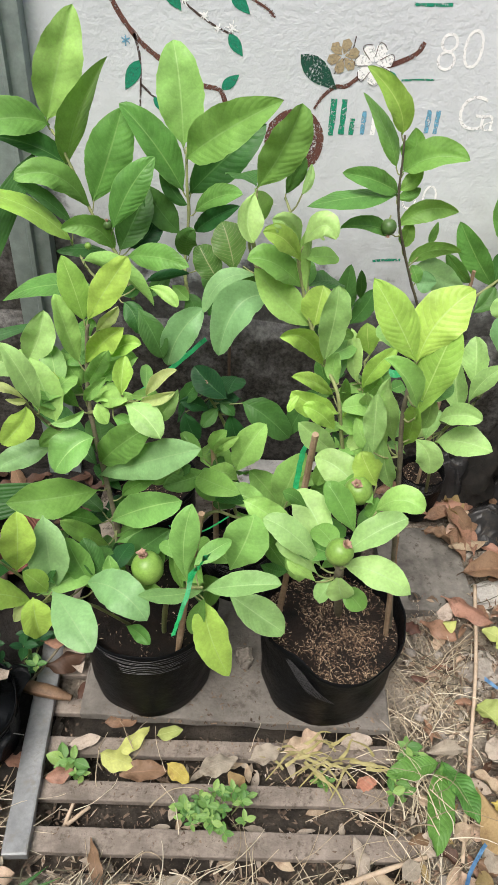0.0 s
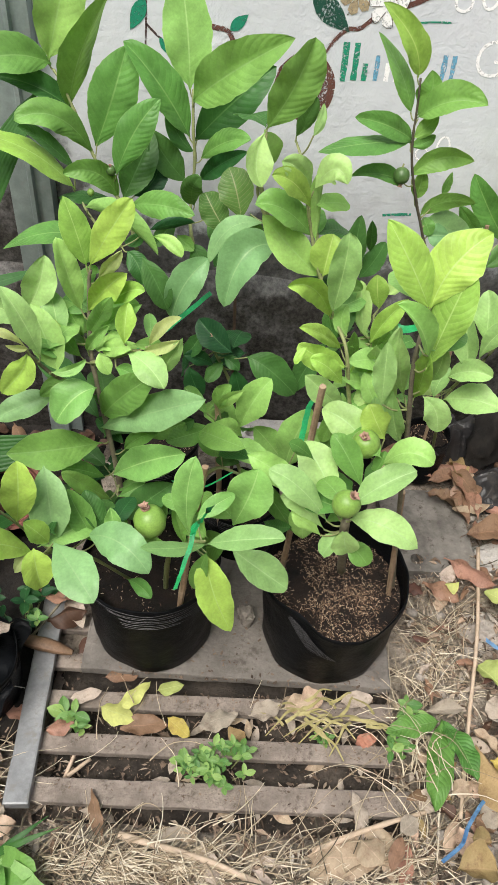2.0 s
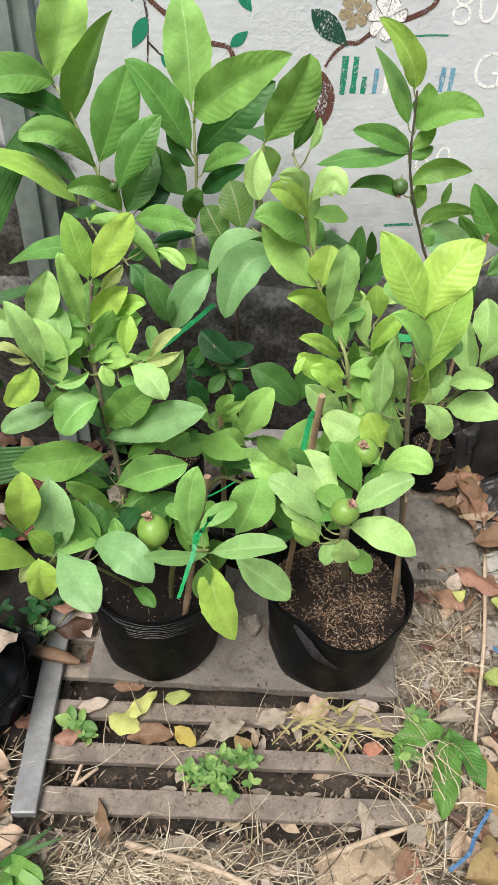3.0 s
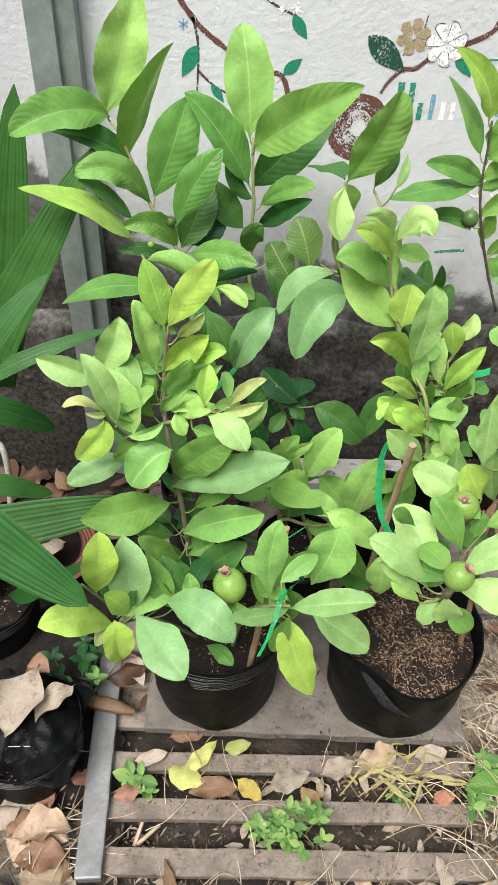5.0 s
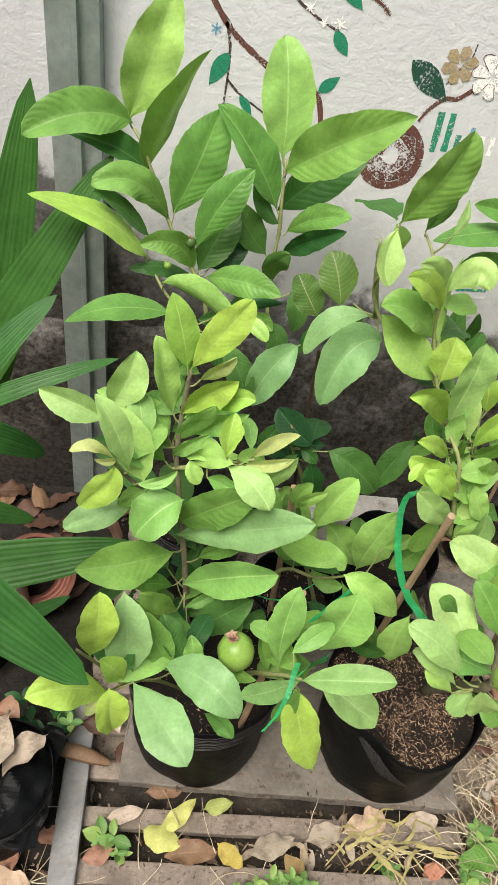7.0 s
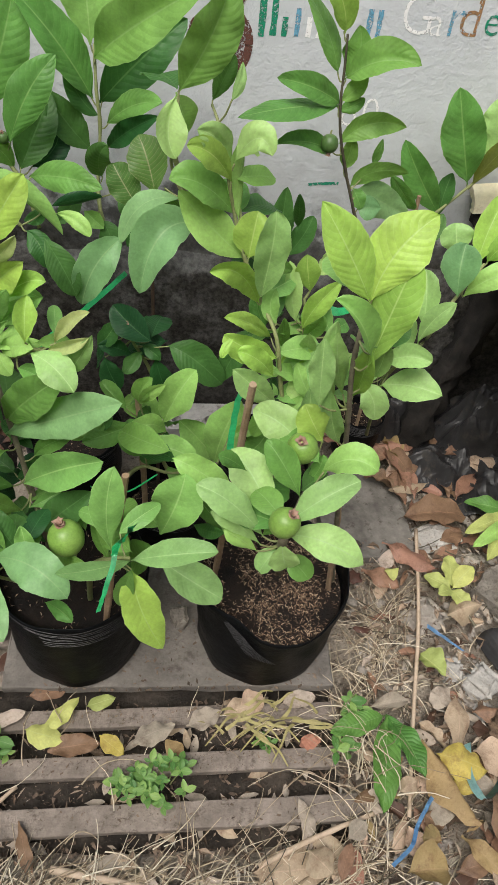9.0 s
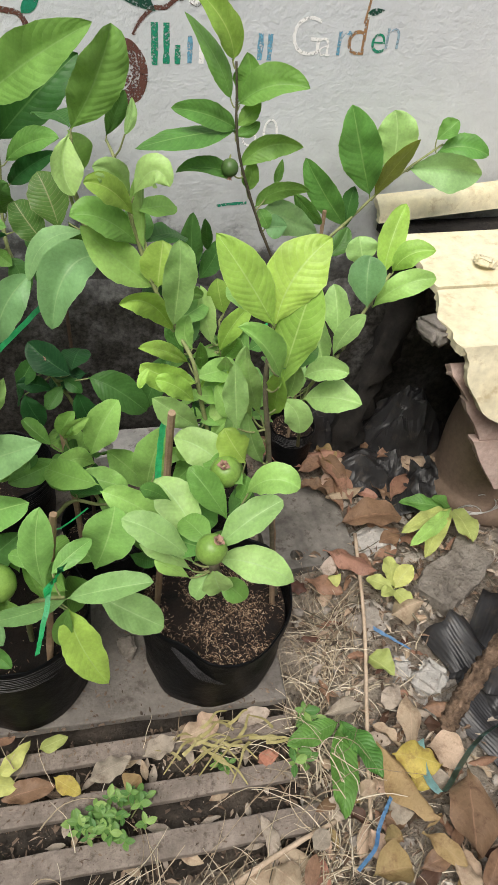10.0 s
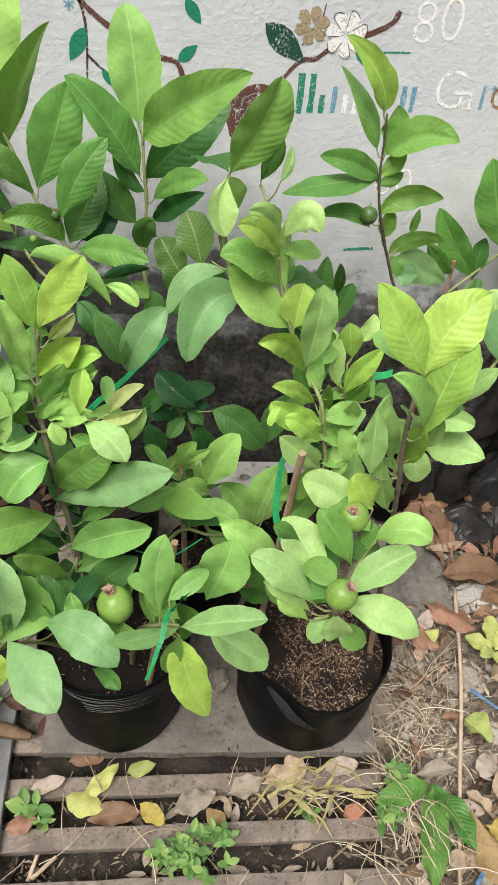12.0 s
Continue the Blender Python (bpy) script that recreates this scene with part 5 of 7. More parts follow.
leaf(A, (-0.293, -0.318, 0.747), (-0.309, -0.318, 0.730), (-0.330, -0.313, 0.721), 0.011, 24, 24, 1)
leaf(A, (-0.118, -0.404, 0.833), (-0.108, -0.380, 0.791), (-0.108, -0.346, 0.741), 0.014, 24, 24, 1)
leaf(A, (-0.140, -0.345, 0.750), (-0.159, -0.355, 0.743), (-0.172, -0.360, 0.712), 0.014, 14, 34, 1)
leaf(E, (-0.037, -0.515, 0.921), (-0.014, -0.528, 0.958), (0.005, -0.537, 0.943), 0.019, 24, 24, 8)
leaf(E, (-0.040, -0.515, 0.923), (-0.058, -0.529, 0.954), (-0.082, -0.537, 0.967), 0.018, 14, 38, 8)
leaf(E, (-0.024, -0.511, 0.847), (-0.026, -0.502, 0.902), (-0.018, -0.481, 0.955), 0.021, 59, -59, 3)
leaf(F, (0.081, -0.775, 0.913), (0.051, -0.773, 0.963), (0.021, -0.760, 1.004), 0.022, 51, 14, 11)
leaf(F, (0.082, -0.775, 0.915), (0.097, -0.767, 0.962), (0.133, -0.750, 0.992), 0.028, 24, 24, 11)
leaf(F, (0.092, -0.785, 0.839), (0.102, -0.784, 0.910), (0.117, -0.770, 0.964), 0.024, 14, 36, 11)
leaf(F, (0.087, -0.800, 0.868), (0.066, -0.809, 0.912), (0.037, -0.810, 0.938), 0.019, 71, 14, 3)
leaf(M, (0.075, -0.486, 0.679), (0.065, -0.477, 0.720), (0.058, -0.460, 0.763), 0.017, 46, 14, 8)
leaf(F, (0.081, -0.736, 0.756), (0.064, -0.752, 0.824), (0.060, -0.755, 0.875), 0.015, 32, -41, 8)
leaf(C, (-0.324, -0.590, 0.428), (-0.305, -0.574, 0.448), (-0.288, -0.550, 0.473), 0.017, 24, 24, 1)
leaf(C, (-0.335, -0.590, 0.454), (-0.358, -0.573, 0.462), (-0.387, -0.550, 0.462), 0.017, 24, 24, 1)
leaf(C, (-0.315, -0.600, 0.356), (-0.283, -0.588, 0.365), (-0.254, -0.570, 0.363), 0.016, 24, 24, 2)
leaf(C, (-0.331, -0.600, 0.758), (-0.299, -0.594, 0.782), (-0.263, -0.580, 0.765), 0.017, 50, 14, 3)
leaf(C, (-0.400, -0.610, 0.757), (-0.384, -0.618, 0.740), (-0.373, -0.620, 0.706), 0.017, 14, 36, 9)
leaf(M, (0.054, -0.550, 0.618), (0.072, -0.560, 0.661), (0.101, -0.560, 0.696), 0.017, 24, 24, 8)
leaf(M, (0.034, -0.600, 0.668), (0.008, -0.609, 0.704), (-0.020, -0.610, 0.718), 0.016, 24, 24, 4)
leaf(R, (0.247, -0.420, 0.529), (0.209, -0.435, 0.551), (0.176, -0.440, 0.589), 0.020, 24, 24, 8)
leaf(M, (0.075, -0.600, 0.568), (0.090, -0.604, 0.609), (0.086, -0.600, 0.650), 0.017, 24, 24, 8)
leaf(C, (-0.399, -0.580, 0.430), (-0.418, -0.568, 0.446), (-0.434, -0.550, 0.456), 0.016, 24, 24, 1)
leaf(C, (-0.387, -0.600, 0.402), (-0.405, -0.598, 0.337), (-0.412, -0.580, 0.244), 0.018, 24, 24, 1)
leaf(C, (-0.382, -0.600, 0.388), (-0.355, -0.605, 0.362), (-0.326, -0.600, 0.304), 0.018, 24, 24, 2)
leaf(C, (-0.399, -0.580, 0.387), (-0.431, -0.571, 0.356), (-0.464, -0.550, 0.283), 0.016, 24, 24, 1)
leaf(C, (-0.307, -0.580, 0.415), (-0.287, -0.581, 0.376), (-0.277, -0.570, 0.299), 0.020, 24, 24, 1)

# ---- fruit, stakes and ties ----


def guava(at, r, tilt, label, mat, calyx=True, name="guava_fruit"):
    """A round unripe guava with the dry remains of its flower on top and a short stalk."""
    fruit = thing(name, label, "fruit", "unripe guavas", at)
    fruit.rotation_euler = [radians(a) for a in tilt]
    bm = bmesh.new()
    prof = [(0.001, -1.0), (0.3, -0.97), (0.62, -0.82), (0.88, -0.5), (1.0, -0.05), (0.95, 0.38), (0.74, 0.75), (0.5, 0.94), (0.3, 1.0), (0.001, 0.98)]
    lathe(bm, [(a * r, b * r) for a, b in prof], 28, 0.03, r * 900)
    part("flesh", bm, mat, fruit, smooth=True)
    if calyx:
        bm = bmesh.new()
        lathe(bm, [(0.001, 0.96 * r), (0.24 * r, 0.94 * r), (0.31 * r, 1.08 * r), (0.27 * r, 1.09 * r), (0.12 * r, 1.0 * r), (0.001, 0.99 * r)], 14, 0.1, 2.0)
        cup = part("calyx", bm, SEPAL, fruit, "dry brown calyx", True)
        for k in range(5):
            bm = blade(r * 0.52, r * 0.42, 0.2, 0.5, 0.1, k, 6, 4, crinkle=0.12)
            ob = part("sepal", bm, SEPAL, cup, "dry brown sepal")
            ob.matrix_basis = pose(0, 0, r * 0.9, 0, 0, 72 * k + 10) @ pose(0, r * 0.13, 0, 66 - 16 * (k % 2), 0, 0)
    bm = bmesh.new()
    tube(bm, [Vector((0, 0, -r * 0.95)), Vector((r * 0.1, 0, -r * 1.4))], r * 0.13, r * 0.1, 6)
    part("stalk", bm, GREEN_BARK, fruit)
    return fruit


guava((-0.234, -0.766, 0.526), 0.0238, (-8, -14, 0), "round glossy unripe green guava on a low branch", FRUIT)
guava((0.008, -0.907, 0.741), 0.0158, (8, 20, 0), "small unripe green guava with dry brown calyx", FRUIT)
guava((0.045, -0.781, 0.717), 0.0182, (20, -14, 0), "unripe green guava half hidden among pale leaves", FRUIT)
guava((0.12, -0.3, 0.864), 0.013, (160, 0, 0), "small dark green guava hanging from a thin stem", DARK_FRUIT)
guava((-0.352, -0.275, 0.829), 0.0085, (20, 0, 0), "tiny green guava bud among ribbed leaves", DARK_FRUIT)
guava((-0.382, -0.305, 0.803), 0.0058, (10, 0, 0), "tiny pale green guava bud", FRUIT, False)
guava((-0.37, -0.305, 0.779), 0.006, (10, 0, 0), "tiny pale green guava bud", FRUIT, False)
guava((-0.172, -0.42, 0.61), 0.0095, (30, 0, 0), "small dark guava in the shade by wall", DARK_FRUIT)


# darker copy of the stake wood, shade put into its colour
SHADED_WOOD = surface("shaded_stake_wood", (0.035, 0.022, 0.016), (0.1, 0.06, 0.04), 30.0, 0.8, 120.0, 0.4, 0.002)


def stake(points, r, label, mat=None):
    bm = bmesh.new()
    tube(bm, spline(points, 6), r, r * 0.85, 7, 0.35, 0.06)
    return tagged(part("wooden_stake", bm, mat or STAKE), label, "stake", "plant stakes")


stake([(-0.212, -0.715, 0.1), (-0.185, -0.718, 0.38), (-0.159, -0.72, 0.598)], 0.0055, "split brown wooden stake in the front grow bag")
stake([(-0.022, -0.6, 0.09), (-0.016, -0.65, 0.4), (-0.009, -0.70, 0.740)], 0.0054, "brown wooden stake with a pale cut top")
stake([(-0.142, -0.44, 0.1), (-0.15, -0.47, 0.4), (-0.156, -0.48, 0.545)], 0.006, "short brown wooden stake between saplings")
stake([(-0.12, -0.33, 0.05), (-0.13, -0.33, 0.4), (-0.137, -0.33, 0.7)], 0.0038, "thin wooden stake near the wall, coloured as shaded", SHADED_WOOD)
stake([(0.2, -0.62, 0.1), (0.165, -0.65, 0.38), (0.145, -0.67, 0.52)], 0.0052, "long tan wooden stake leaning out of a bag")
stake([(0.331, -0.16, 0.1), (0.331, -0.16, 0.5), (0.328, -0.16, 0.725)], 0.004, "thin grey wooden stake near the wall")


def tape(points, width, label, mat=None, across=(1, 0, 0.3)):
    bm = bmesh.new()
    line = spline(points, 6)
    band(bm, [q + 0.0015 * noise.noise_vector(q * 60) for q in line], width, across)
    bmesh.ops.solidify(bm, geom=list(bm.faces), thickness=0.0006)
    return tagged(part("plastic_tape", bm, mat or RIBBON, smooth=True), label, "tape", "plastic ties")


tape([(0.03, -0.495, 0.575), (0.014, -0.5, 0.566), (-0.002, -0.54, 0.57), (-0.012, -0.59, 0.565), (-0.02, -0.65, 0.575), (-0.014, -0.69, 0.572), (-0.002, -0.718, 0.572), (0.01, -0.738, 0.57)], 0.0095, "green plastic tape hanging between the saplings")
tape([(-0.07, -0.655, 0.545), (-0.1, -0.667, 0.508), (-0.128, -0.675, 0.47)], 0.007, "taut green plastic tape across the leaves", across=(0.79, 0, -0.61))
tape([(-0.162, -0.800, 0.566), (-0.168, -0.815, 0.562), (-0.170, -0.825, 0.550), (-0.175, -0.835, 0.537), (-0.181, -0.840, 0.512), (-0.192, -0.835, 0.462)], 0.0065, "crumpled green plastic tape knotted on a stake", across=(1, 0.4, 0.5))
tape([(-0.141, -0.830, 0.637), (-0.147, -0.838, 0.638), (-0.155, -0.826, 0.608), (-0.164, -0.834, 0.605), (-0.167, -0.826, 0.576)], 0.011, "bunched green plastic tape end", across=(0.6, 0.3, 0.8))
tape([(-0.186, -0.2, 0.564), (-0.253, -0.34, 0.573), (-0.305, -0.46, 0.593)], 0.009, "green plastic tape in the shade", across=(0.74, 0, -0.67))
tape([(0.13, -0.42, 0.66), (0.15, -0.422, 0.655), (0.175, -0.42, 0.66)], 0.018, "wide green plastic tape round a stem", across=(0, -0.2, 1))
tape([(-0.22, -0.62, 0.46), (-0.17, -0.64, 0.47), (-0.12, -0.62, 0.49)], 0.006, "green plastic tape behind leaves", across=(0, -0.3, 1))

# ---- palm in its pot ----
palm = thing("palm_seedling", "young palm with long pleated dark green leaves", "palm", at=(-0.72, -0.5, 0.0))


def palm_leaf(base, tip, width, arch, face, shape=0.55, seed=0):
    """A pleated strap leaf: folded like a fan across its width."""
    length = (Vector(tip) - Vector(base)).length
    bm = bmesh.new()
    layer = bm.loops.layers.uv.new("UVMap")
    rows, cols, grid = 16, 18, []
    for i in range(rows + 1):
        s = i / rows
        w = width / 2 * max(0.02, min(1.0, 0.55 + 1.6 * s) * (1 - s**2.2) ** shape)
        grid.append([(bm.verts.new(((2 * j / cols - 1) * w, s * length, arch * length * 4 * s * (1 - s) + (0.00042 if j % 2 else 0.0) * min(1, w / 0.02) + 0.05 * w * abs(2 * j / cols - 1))), (j / cols, s)) for j in range(cols + 1)])
    for a, b in zip(grid, grid[1:]):
        for j in range(cols):
            quad = (a[j], a[j + 1], b[j + 1], b[j])
            f = bm.faces.new([v for v, _ in quad])
            for loop, (_, uvv) in zip(f.loops, quad):
                loop[layer].uv = uvv
    ob = part("leaf", bm, PALM, palm)
    ob.matrix_basis = Matrix.Translation((0.72, 0.5, 0)) @ aim(base, tip, face)


palm_leaf((-0.682, -0.3, 0.498), (-0.586, -0.22, 1.012), 0.084, 0.03, (0.25, -0.9, 0.3))
palm_leaf((-0.745, -0.33, 0.471), (-0.47, -0.235, 0.931), 0.085, 0.06, (0.0, -0.9, 0.4))
palm_leaf((-0.63, -0.56, 0.70), (-0.503, -0.48, 0.839), 0.05, 0.05, (-0.5, -0.7, 0.5))
palm_leaf((-0.63, -0.56, 0.69), (-0.423, -0.50, 0.766), 0.028, 0.1, (-0.1, -0.7, 0.7))
palm_leaf((-0.69, -0.68, 0.495), (-0.378, -0.60, 0.515), 0.075, 0.02, (0.0, -0.75, 0.66))
palm_leaf((-0.64, -0.80, 0.80), (-0.39, -0.90, 0.657), 0.08, 0.02, (-0.3, -0.6, 0.7), 0.5)
palm_leaf((-0.66, -0.49, 0.61), (-0.555, -0.42, 0.503), 0.05, 0.1, (0.1, -0.6, 0.8))
palm_leaf((-0.73, -0.41, 0.36), (-0.598, -0.38, 0.295), 0.045, 0.1, (0.1, -0.7, 0.7))
palm_leaf((-0.69, -0.5, 0.1), (-0.510, -0.50, 0.239), 0.04, 0.1, (0.1, -0.7, 0.6))
for k, (a, b) in enumerate((((0.0, 0.0, 0.12), (0.08, 0.06, 0.62)), ((0.01, -0.01, 0.12), (0.06, 0.04, 0.6)), ((-0.01, 0.0, 0.12), (0.09, -0.06, 0.7)), ((0, 0, 0.12), (0.03, -0.18, 0.5)), ((0, 0, 0.12), (0.1, -0.3, 0.8)), ((0, 0, 0.12), (-0.01, 0.09, 0.36)))):
    bm = bmesh.new()
    tube(bm, spline([a, (Vector(a) + Vector(b)) / 2 + Vector((-0.01, 0, 0.02)), b], 5), 0.008, 0.004, 6)
    part("leaf_stalk", bm, GREEN_BARK, palm, smooth=True)
bm = bmesh.new()
lathe(bm, [(0.05, -0.07), (0.062, -0.06), (0.066, 0.06), (0.07, 0.068), (0.06, 0.068), (0.054, 0.05), (0.045, -0.05), (0.001, -0.055)], 32, 0.03, 3.0)
pot = tagged(part("clay_pot", bm, CLAY, smooth=True), "small brown clay pot lying on its side", "plant pot")
pot.matrix_basis = pose(-0.69, -0.4, 0.075, 78, 0, 20)
tub = thing("terracotta_pot", "red terracotta flower pot tipped over with dry leaves", "plant pot")
bm = bmesh.new()
lathe(bm, [(0.001, -0.1), (0.055, -0.1), (0.062, -0.04), (0.07, 0.02), (0.079, 0.021), (0.079, 0.045), (0.072, 0.046), (0.069, 0.03), (0.066, 0.029), (0.064, 0.014), (0.061, 0.013), (0.058, -0.01), (0.055, -0.012), (0.05, -0.08), (0.001, -0.08)], 40)
part("pot", bm, TERRACOTTA, tub)
bm = bmesh.new()
lathe(bm, [(0.001, -0.03), (0.03, -0.034), (0.055, -0.04)], 24, 0.0)
rough_up(bm, 0.006, 60)
part("soil", bm, DARK_SOIL, tub, "dry dark soil")
tub.matrix_basis = pose(-0.622, -0.35, 0.1, 38, 22, 0)
bm = bmesh.new()
tube(bm, spline([(-0.755, -0.3, 0.37), (-0.718, -0.305, 0.36), (-0.707, -0.31, 0.32), (-0.72, -0.31, 0.2), (-0.76, -0.31, 0.02)], 6), 0.0065, 0.0065, 8)
tagged(part("curved_pipe", bm, WIRE, smooth=True), "white curved plastic pipe behind the palm", "pipe")

# ---- yellow boards, rubble and litter on the other side ----


def broken_board(name, edge, right, thick, mat, label, seed, rise=0.035, chip=0.002):
    """A board whose one end is broken along a line of points; it runs on to the other end at x = right."""
    bm = bmesh.new()
    line, top, bot = spline(edge, 7), [], []
    for k, q in enumerate(line):
        q = q + Vector((chip * (noise.noise(q * 60 + Vector((seed, 0, 0))) + 0.6 * noise.noise(q * 170)), 0, 0))
        row = [Vector((q.x + (right - q.x) * f, q.y, q.z + rise * (right - q.x) * f)) for f in (0.0, 0.01, 0.15, 0.4, 1.0)]
        way = (line[min(k + 1, len(line) - 1)] - line[max(k - 1, 0)]).normalized()
        down = Vector((1, 0, rise)).cross(way).normalized() * thick
        row = [v + Vector((0, 0, 0.003 * noise.noise(v * 12 + Vector((0, seed, 0))))) for v in row]
        top.append([bm.verts.new(v) for v in row])
        bot.append([bm.verts.new(v + (down if down.z < 0 else -down) + Vector((0.004 * noise.noise(v * 80) if j == 0 else 0, 0, 0))) for j, v in enumerate(row)])
    for k in range(len(line) - 1):
        for j in range(4):
            bm.faces.new((top[k][j], top[k][j + 1], top[k + 1][j + 1], top[k + 1][j]))
            bm.faces.new((bot[k][j], bot[k + 1][j], bot[k + 1][j + 1], bot[k][j + 1]))
        bm.faces.new((top[k][0], top[k + 1][0], bot[k + 1][0], bot[k][0]))
        bm.faces.new((top[k][4], bot[k][4], bot[k + 1][4], top[k + 1][4]))
    for k in (0, len(line) - 1):
        for j in range(4):
            bm.faces.new((top[k][j], bot[k][j], bot[k][j + 1], top[k][j + 1]))
    bmesh.ops.recalc_face_normals(bm, faces=bm.faces)
    return tagged(part(name, bm, mat), label, "board", "broken boards")


broken_board("yellow_board", [(0.5, -0.118, 0.655), (0.492, -0.16, 0.654), (0.51, -0.22, 0.652), (0.505, -0.26, 0.65), (0.516, -0.3, 0.648)], 1.5, 0.016, FOAM, "pale yellow board with a broken edge", 1.0)
broken_board("yellow_board", [(0.514, -0.303, 0.643), (0.507, -0.337, 0.64), (0.488, -0.377, 0.636), (0.5, -0.412, 0.633), (0.496, -0.44, 0.63), (0.505, -0.458, 0.628)], 1.5, 0.018, FOAM, "pale yellow board with a broken edge", 2.0)
broken_board("yellow_board", [(0.505, -0.459, 0.631), (0.52, -0.464, 0.605), (0.52, -0.47, 0.586), (0.53, -0.479, 0.558), (0.547, -0.485, 0.537), (0.567, -0.494, 0.508), (0.6, -0.499, 0.488), (0.66, -0.505, 0.47)], 1.5, 0.016, FOAM, "pale yellow board sloping down at the front", 3.0)
broken_board("yellow_board", [(0.482, -0.012, 0.684), (0.484, -0.03, 0.676), (0.488, -0.038, 0.66), (0.49, -0.042, 0.638)], 1.5, 0.02, FOAM, "narrow pale yellow board against the wall", 4.0, 0.12)
# near-black strip added to fill the dark gap behind the boards
broken_board("rotten_plank", [(0.5, -0.01, 0.625), (0.515, -0.06, 0.622), (0.52, -0.115, 0.62)], 1.5, 0.02, ROT, "near-black strip added in the gap behind the boards", 7.0)
broken_board("pink_board", [(0.512, -0.425, 0.57), (0.518, -0.44, 0.552), (0.535, -0.448, 0.53), (0.556, -0.454, 0.505)], 0.64, 0.022, BRICK, "broken pinkish brick piece under the yellow boards", 5.0, 0.0, 0.002)
broken_board("pink_board", [(0.55, -0.452, 0.502), (0.562, -0.458, 0.475), (0.585, -0.462, 0.445), (0.602, -0.466, 0.415)], 0.72, 0.022, BRICK, "broken pinkish brick piece over the clay jar", 5.6, 0.0, 0.002)
broken_board("pink_board", [(0.59, -0.468, 0.412), (0.612, -0.474, 0.37), (0.64, -0.48, 0.33), (0.668, -0.484, 0.29)], 0.78, 0.026, BRICK, "broken pinkish brick piece over the clay jar", 6.3, 0.0, 0.002)
bm = bmesh.new()
box(bm, (1.15, -0.5, -0.05), (1.4, -0.01, 0.655), 0.004)
tagged(part("wall_pier", bm, STONE), "low masonry pier that carries the boards", "pier", kind="structure")
bm = bmesh.new()
lathe(bm, [(0.001, 0.335), (0.05, 0.333), (0.085, 0.32), (0.105, 0.29), (0.12, 0.245), (0.126, 0.205), (0.129, 0.16), (0.129, 0.1), (0.128, 0.064), (0.131, 0.057), (0.143, 0.053), (0.147, 0.04), (0.146, 0.018), (0.136, 0.0), (0.001, 0.0)], 56, 0.012, 2.0)
clay = tagged(part("clay_jar", bm, CLAY, smooth=True), "upturned brown clay jar with a thick lip", "jar")
clay.location = (0.832, -0.24, 0.016)


def crumple(name, at, size, mat, label, category, seed, group=""):
    """A crumpled heap of film, pressed into sharp folds."""
    bm = bmesh.new()
    bmesh.ops.create_grid(bm, x_segments=44, y_segments=44, size=1.0)
    for v in bm.verts:
        x, y = v.co.x, v.co.y
        q = Vector((x * 1.1 + seed * 5, y * 1.1, seed))
        ridge = 1 - 2.2 * abs(noise.noise(q * 1.3))
        fine = 1 - 2.2 * abs(noise.noise(q * 3.4 + Vector((3, 1, 0))))
        rise = max(0.0, 1 - x * x - y * y) ** 0.7
        v.co = Vector((x * size[0] * (1 + 0.2 * noise.noise(q * 2)), y * size[1] * (1 + 0.2 * noise.noise(q * 2.3)), size[2] * (rise * (0.75 + 0.4 * ridge) + 0.1 * fine)))
    bmesh.ops.solidify(bm, geom=list(bm.faces), thickness=0.001)
    ob = tagged(part(name, bm, mat), label, category, group)
    ob.location = at
    return ob


crumple("plastic_bag", (0.655, -0.1, 0.03), (0.12, 0.085, 0.17), SHEET, "crumpled black plastic bag in the shade by wall", "plastic bag", 1.0, "black plastic bags")
crumple("plastic_bag", (0.56, -0.17, 0.02), (0.11, 0.08, 0.08), SHEET, "crumpled black plastic bag on the leaf litter", "plastic bag", 2.0, "black plastic bags")
crumple("plastic_bag", (0.68, -0.2, 0.02), (0.08, 0.1, 0.06), SHEET, "flattened black plastic bag by the clay jar", "plastic bag", 3.0, "black plastic bags")
crumple("plastic_bag", (0.44, -0.06, 0.02), (0.09, 0.05, 0.14), SHEET, "crumpled black plastic bag at the wall's foot", "plastic bag", 5.5, "black plastic bags")
for k, (at, size, turn, roll) in enumerate((((0.602, -0.72, 0.035), (0.055, 0.1), 18, 0.03), ((0.66, -0.69, 0.045), (0.06, 0.12), -40, 0.02), ((0.6, -0.87, 0.035), (0.05, 0.1), 30, 0.012), ((0.525, -0.215, 0.045), (0.045, 0.03), 12, 0.004), ((0.62, -0.275, 0.04), (0.055, 0.06), -8, 0.01))):
    bm = bmesh.new()
    bmesh.ops.create_grid(bm, x_segments=60, y_segments=10, size=1.0)
    for v in bm.verts:
        x, y = v.co.x, v.co.y
        v.co = Vector((x * size[0], y * size[1] * (1 + 0.12 * noise.noise(Vector((x * 2, k, 0)))), roll * (1 - x * x) + 0.0005 * math.sin(x * 48) + 0.018 * noise.noise(Vector((x * 1.4, y * 1.4, k * 3)))))
    bmesh.ops.solidify(bm, geom=list(bm.faces), thickness=0.002)
    ob = tagged(part("black_sheet", bm, SHEET, smooth=True), "piece of torn ribbed black plastic on the ground", "plastic sheet", "black sheets")
    ob.matrix_basis = pose(*at, 4, -5, turn)
bm = bmesh.new()
box(bm, (-0.012, -0.005, -0.002), (0.012, 0.005, 0.003), 0.001)
red = tagged(part("plastic_chip", bm, surface("red_plastic", (0.5, 0.03, 0.04), (0.6, 0.06, 0.07), 60.0, 0.5)), "small red plastic chip by the black bags", "plastic chip")
red.matrix_basis = pose(0.656, -0.213, 0.052, 5, 0, -12)
bm = bmesh.new()
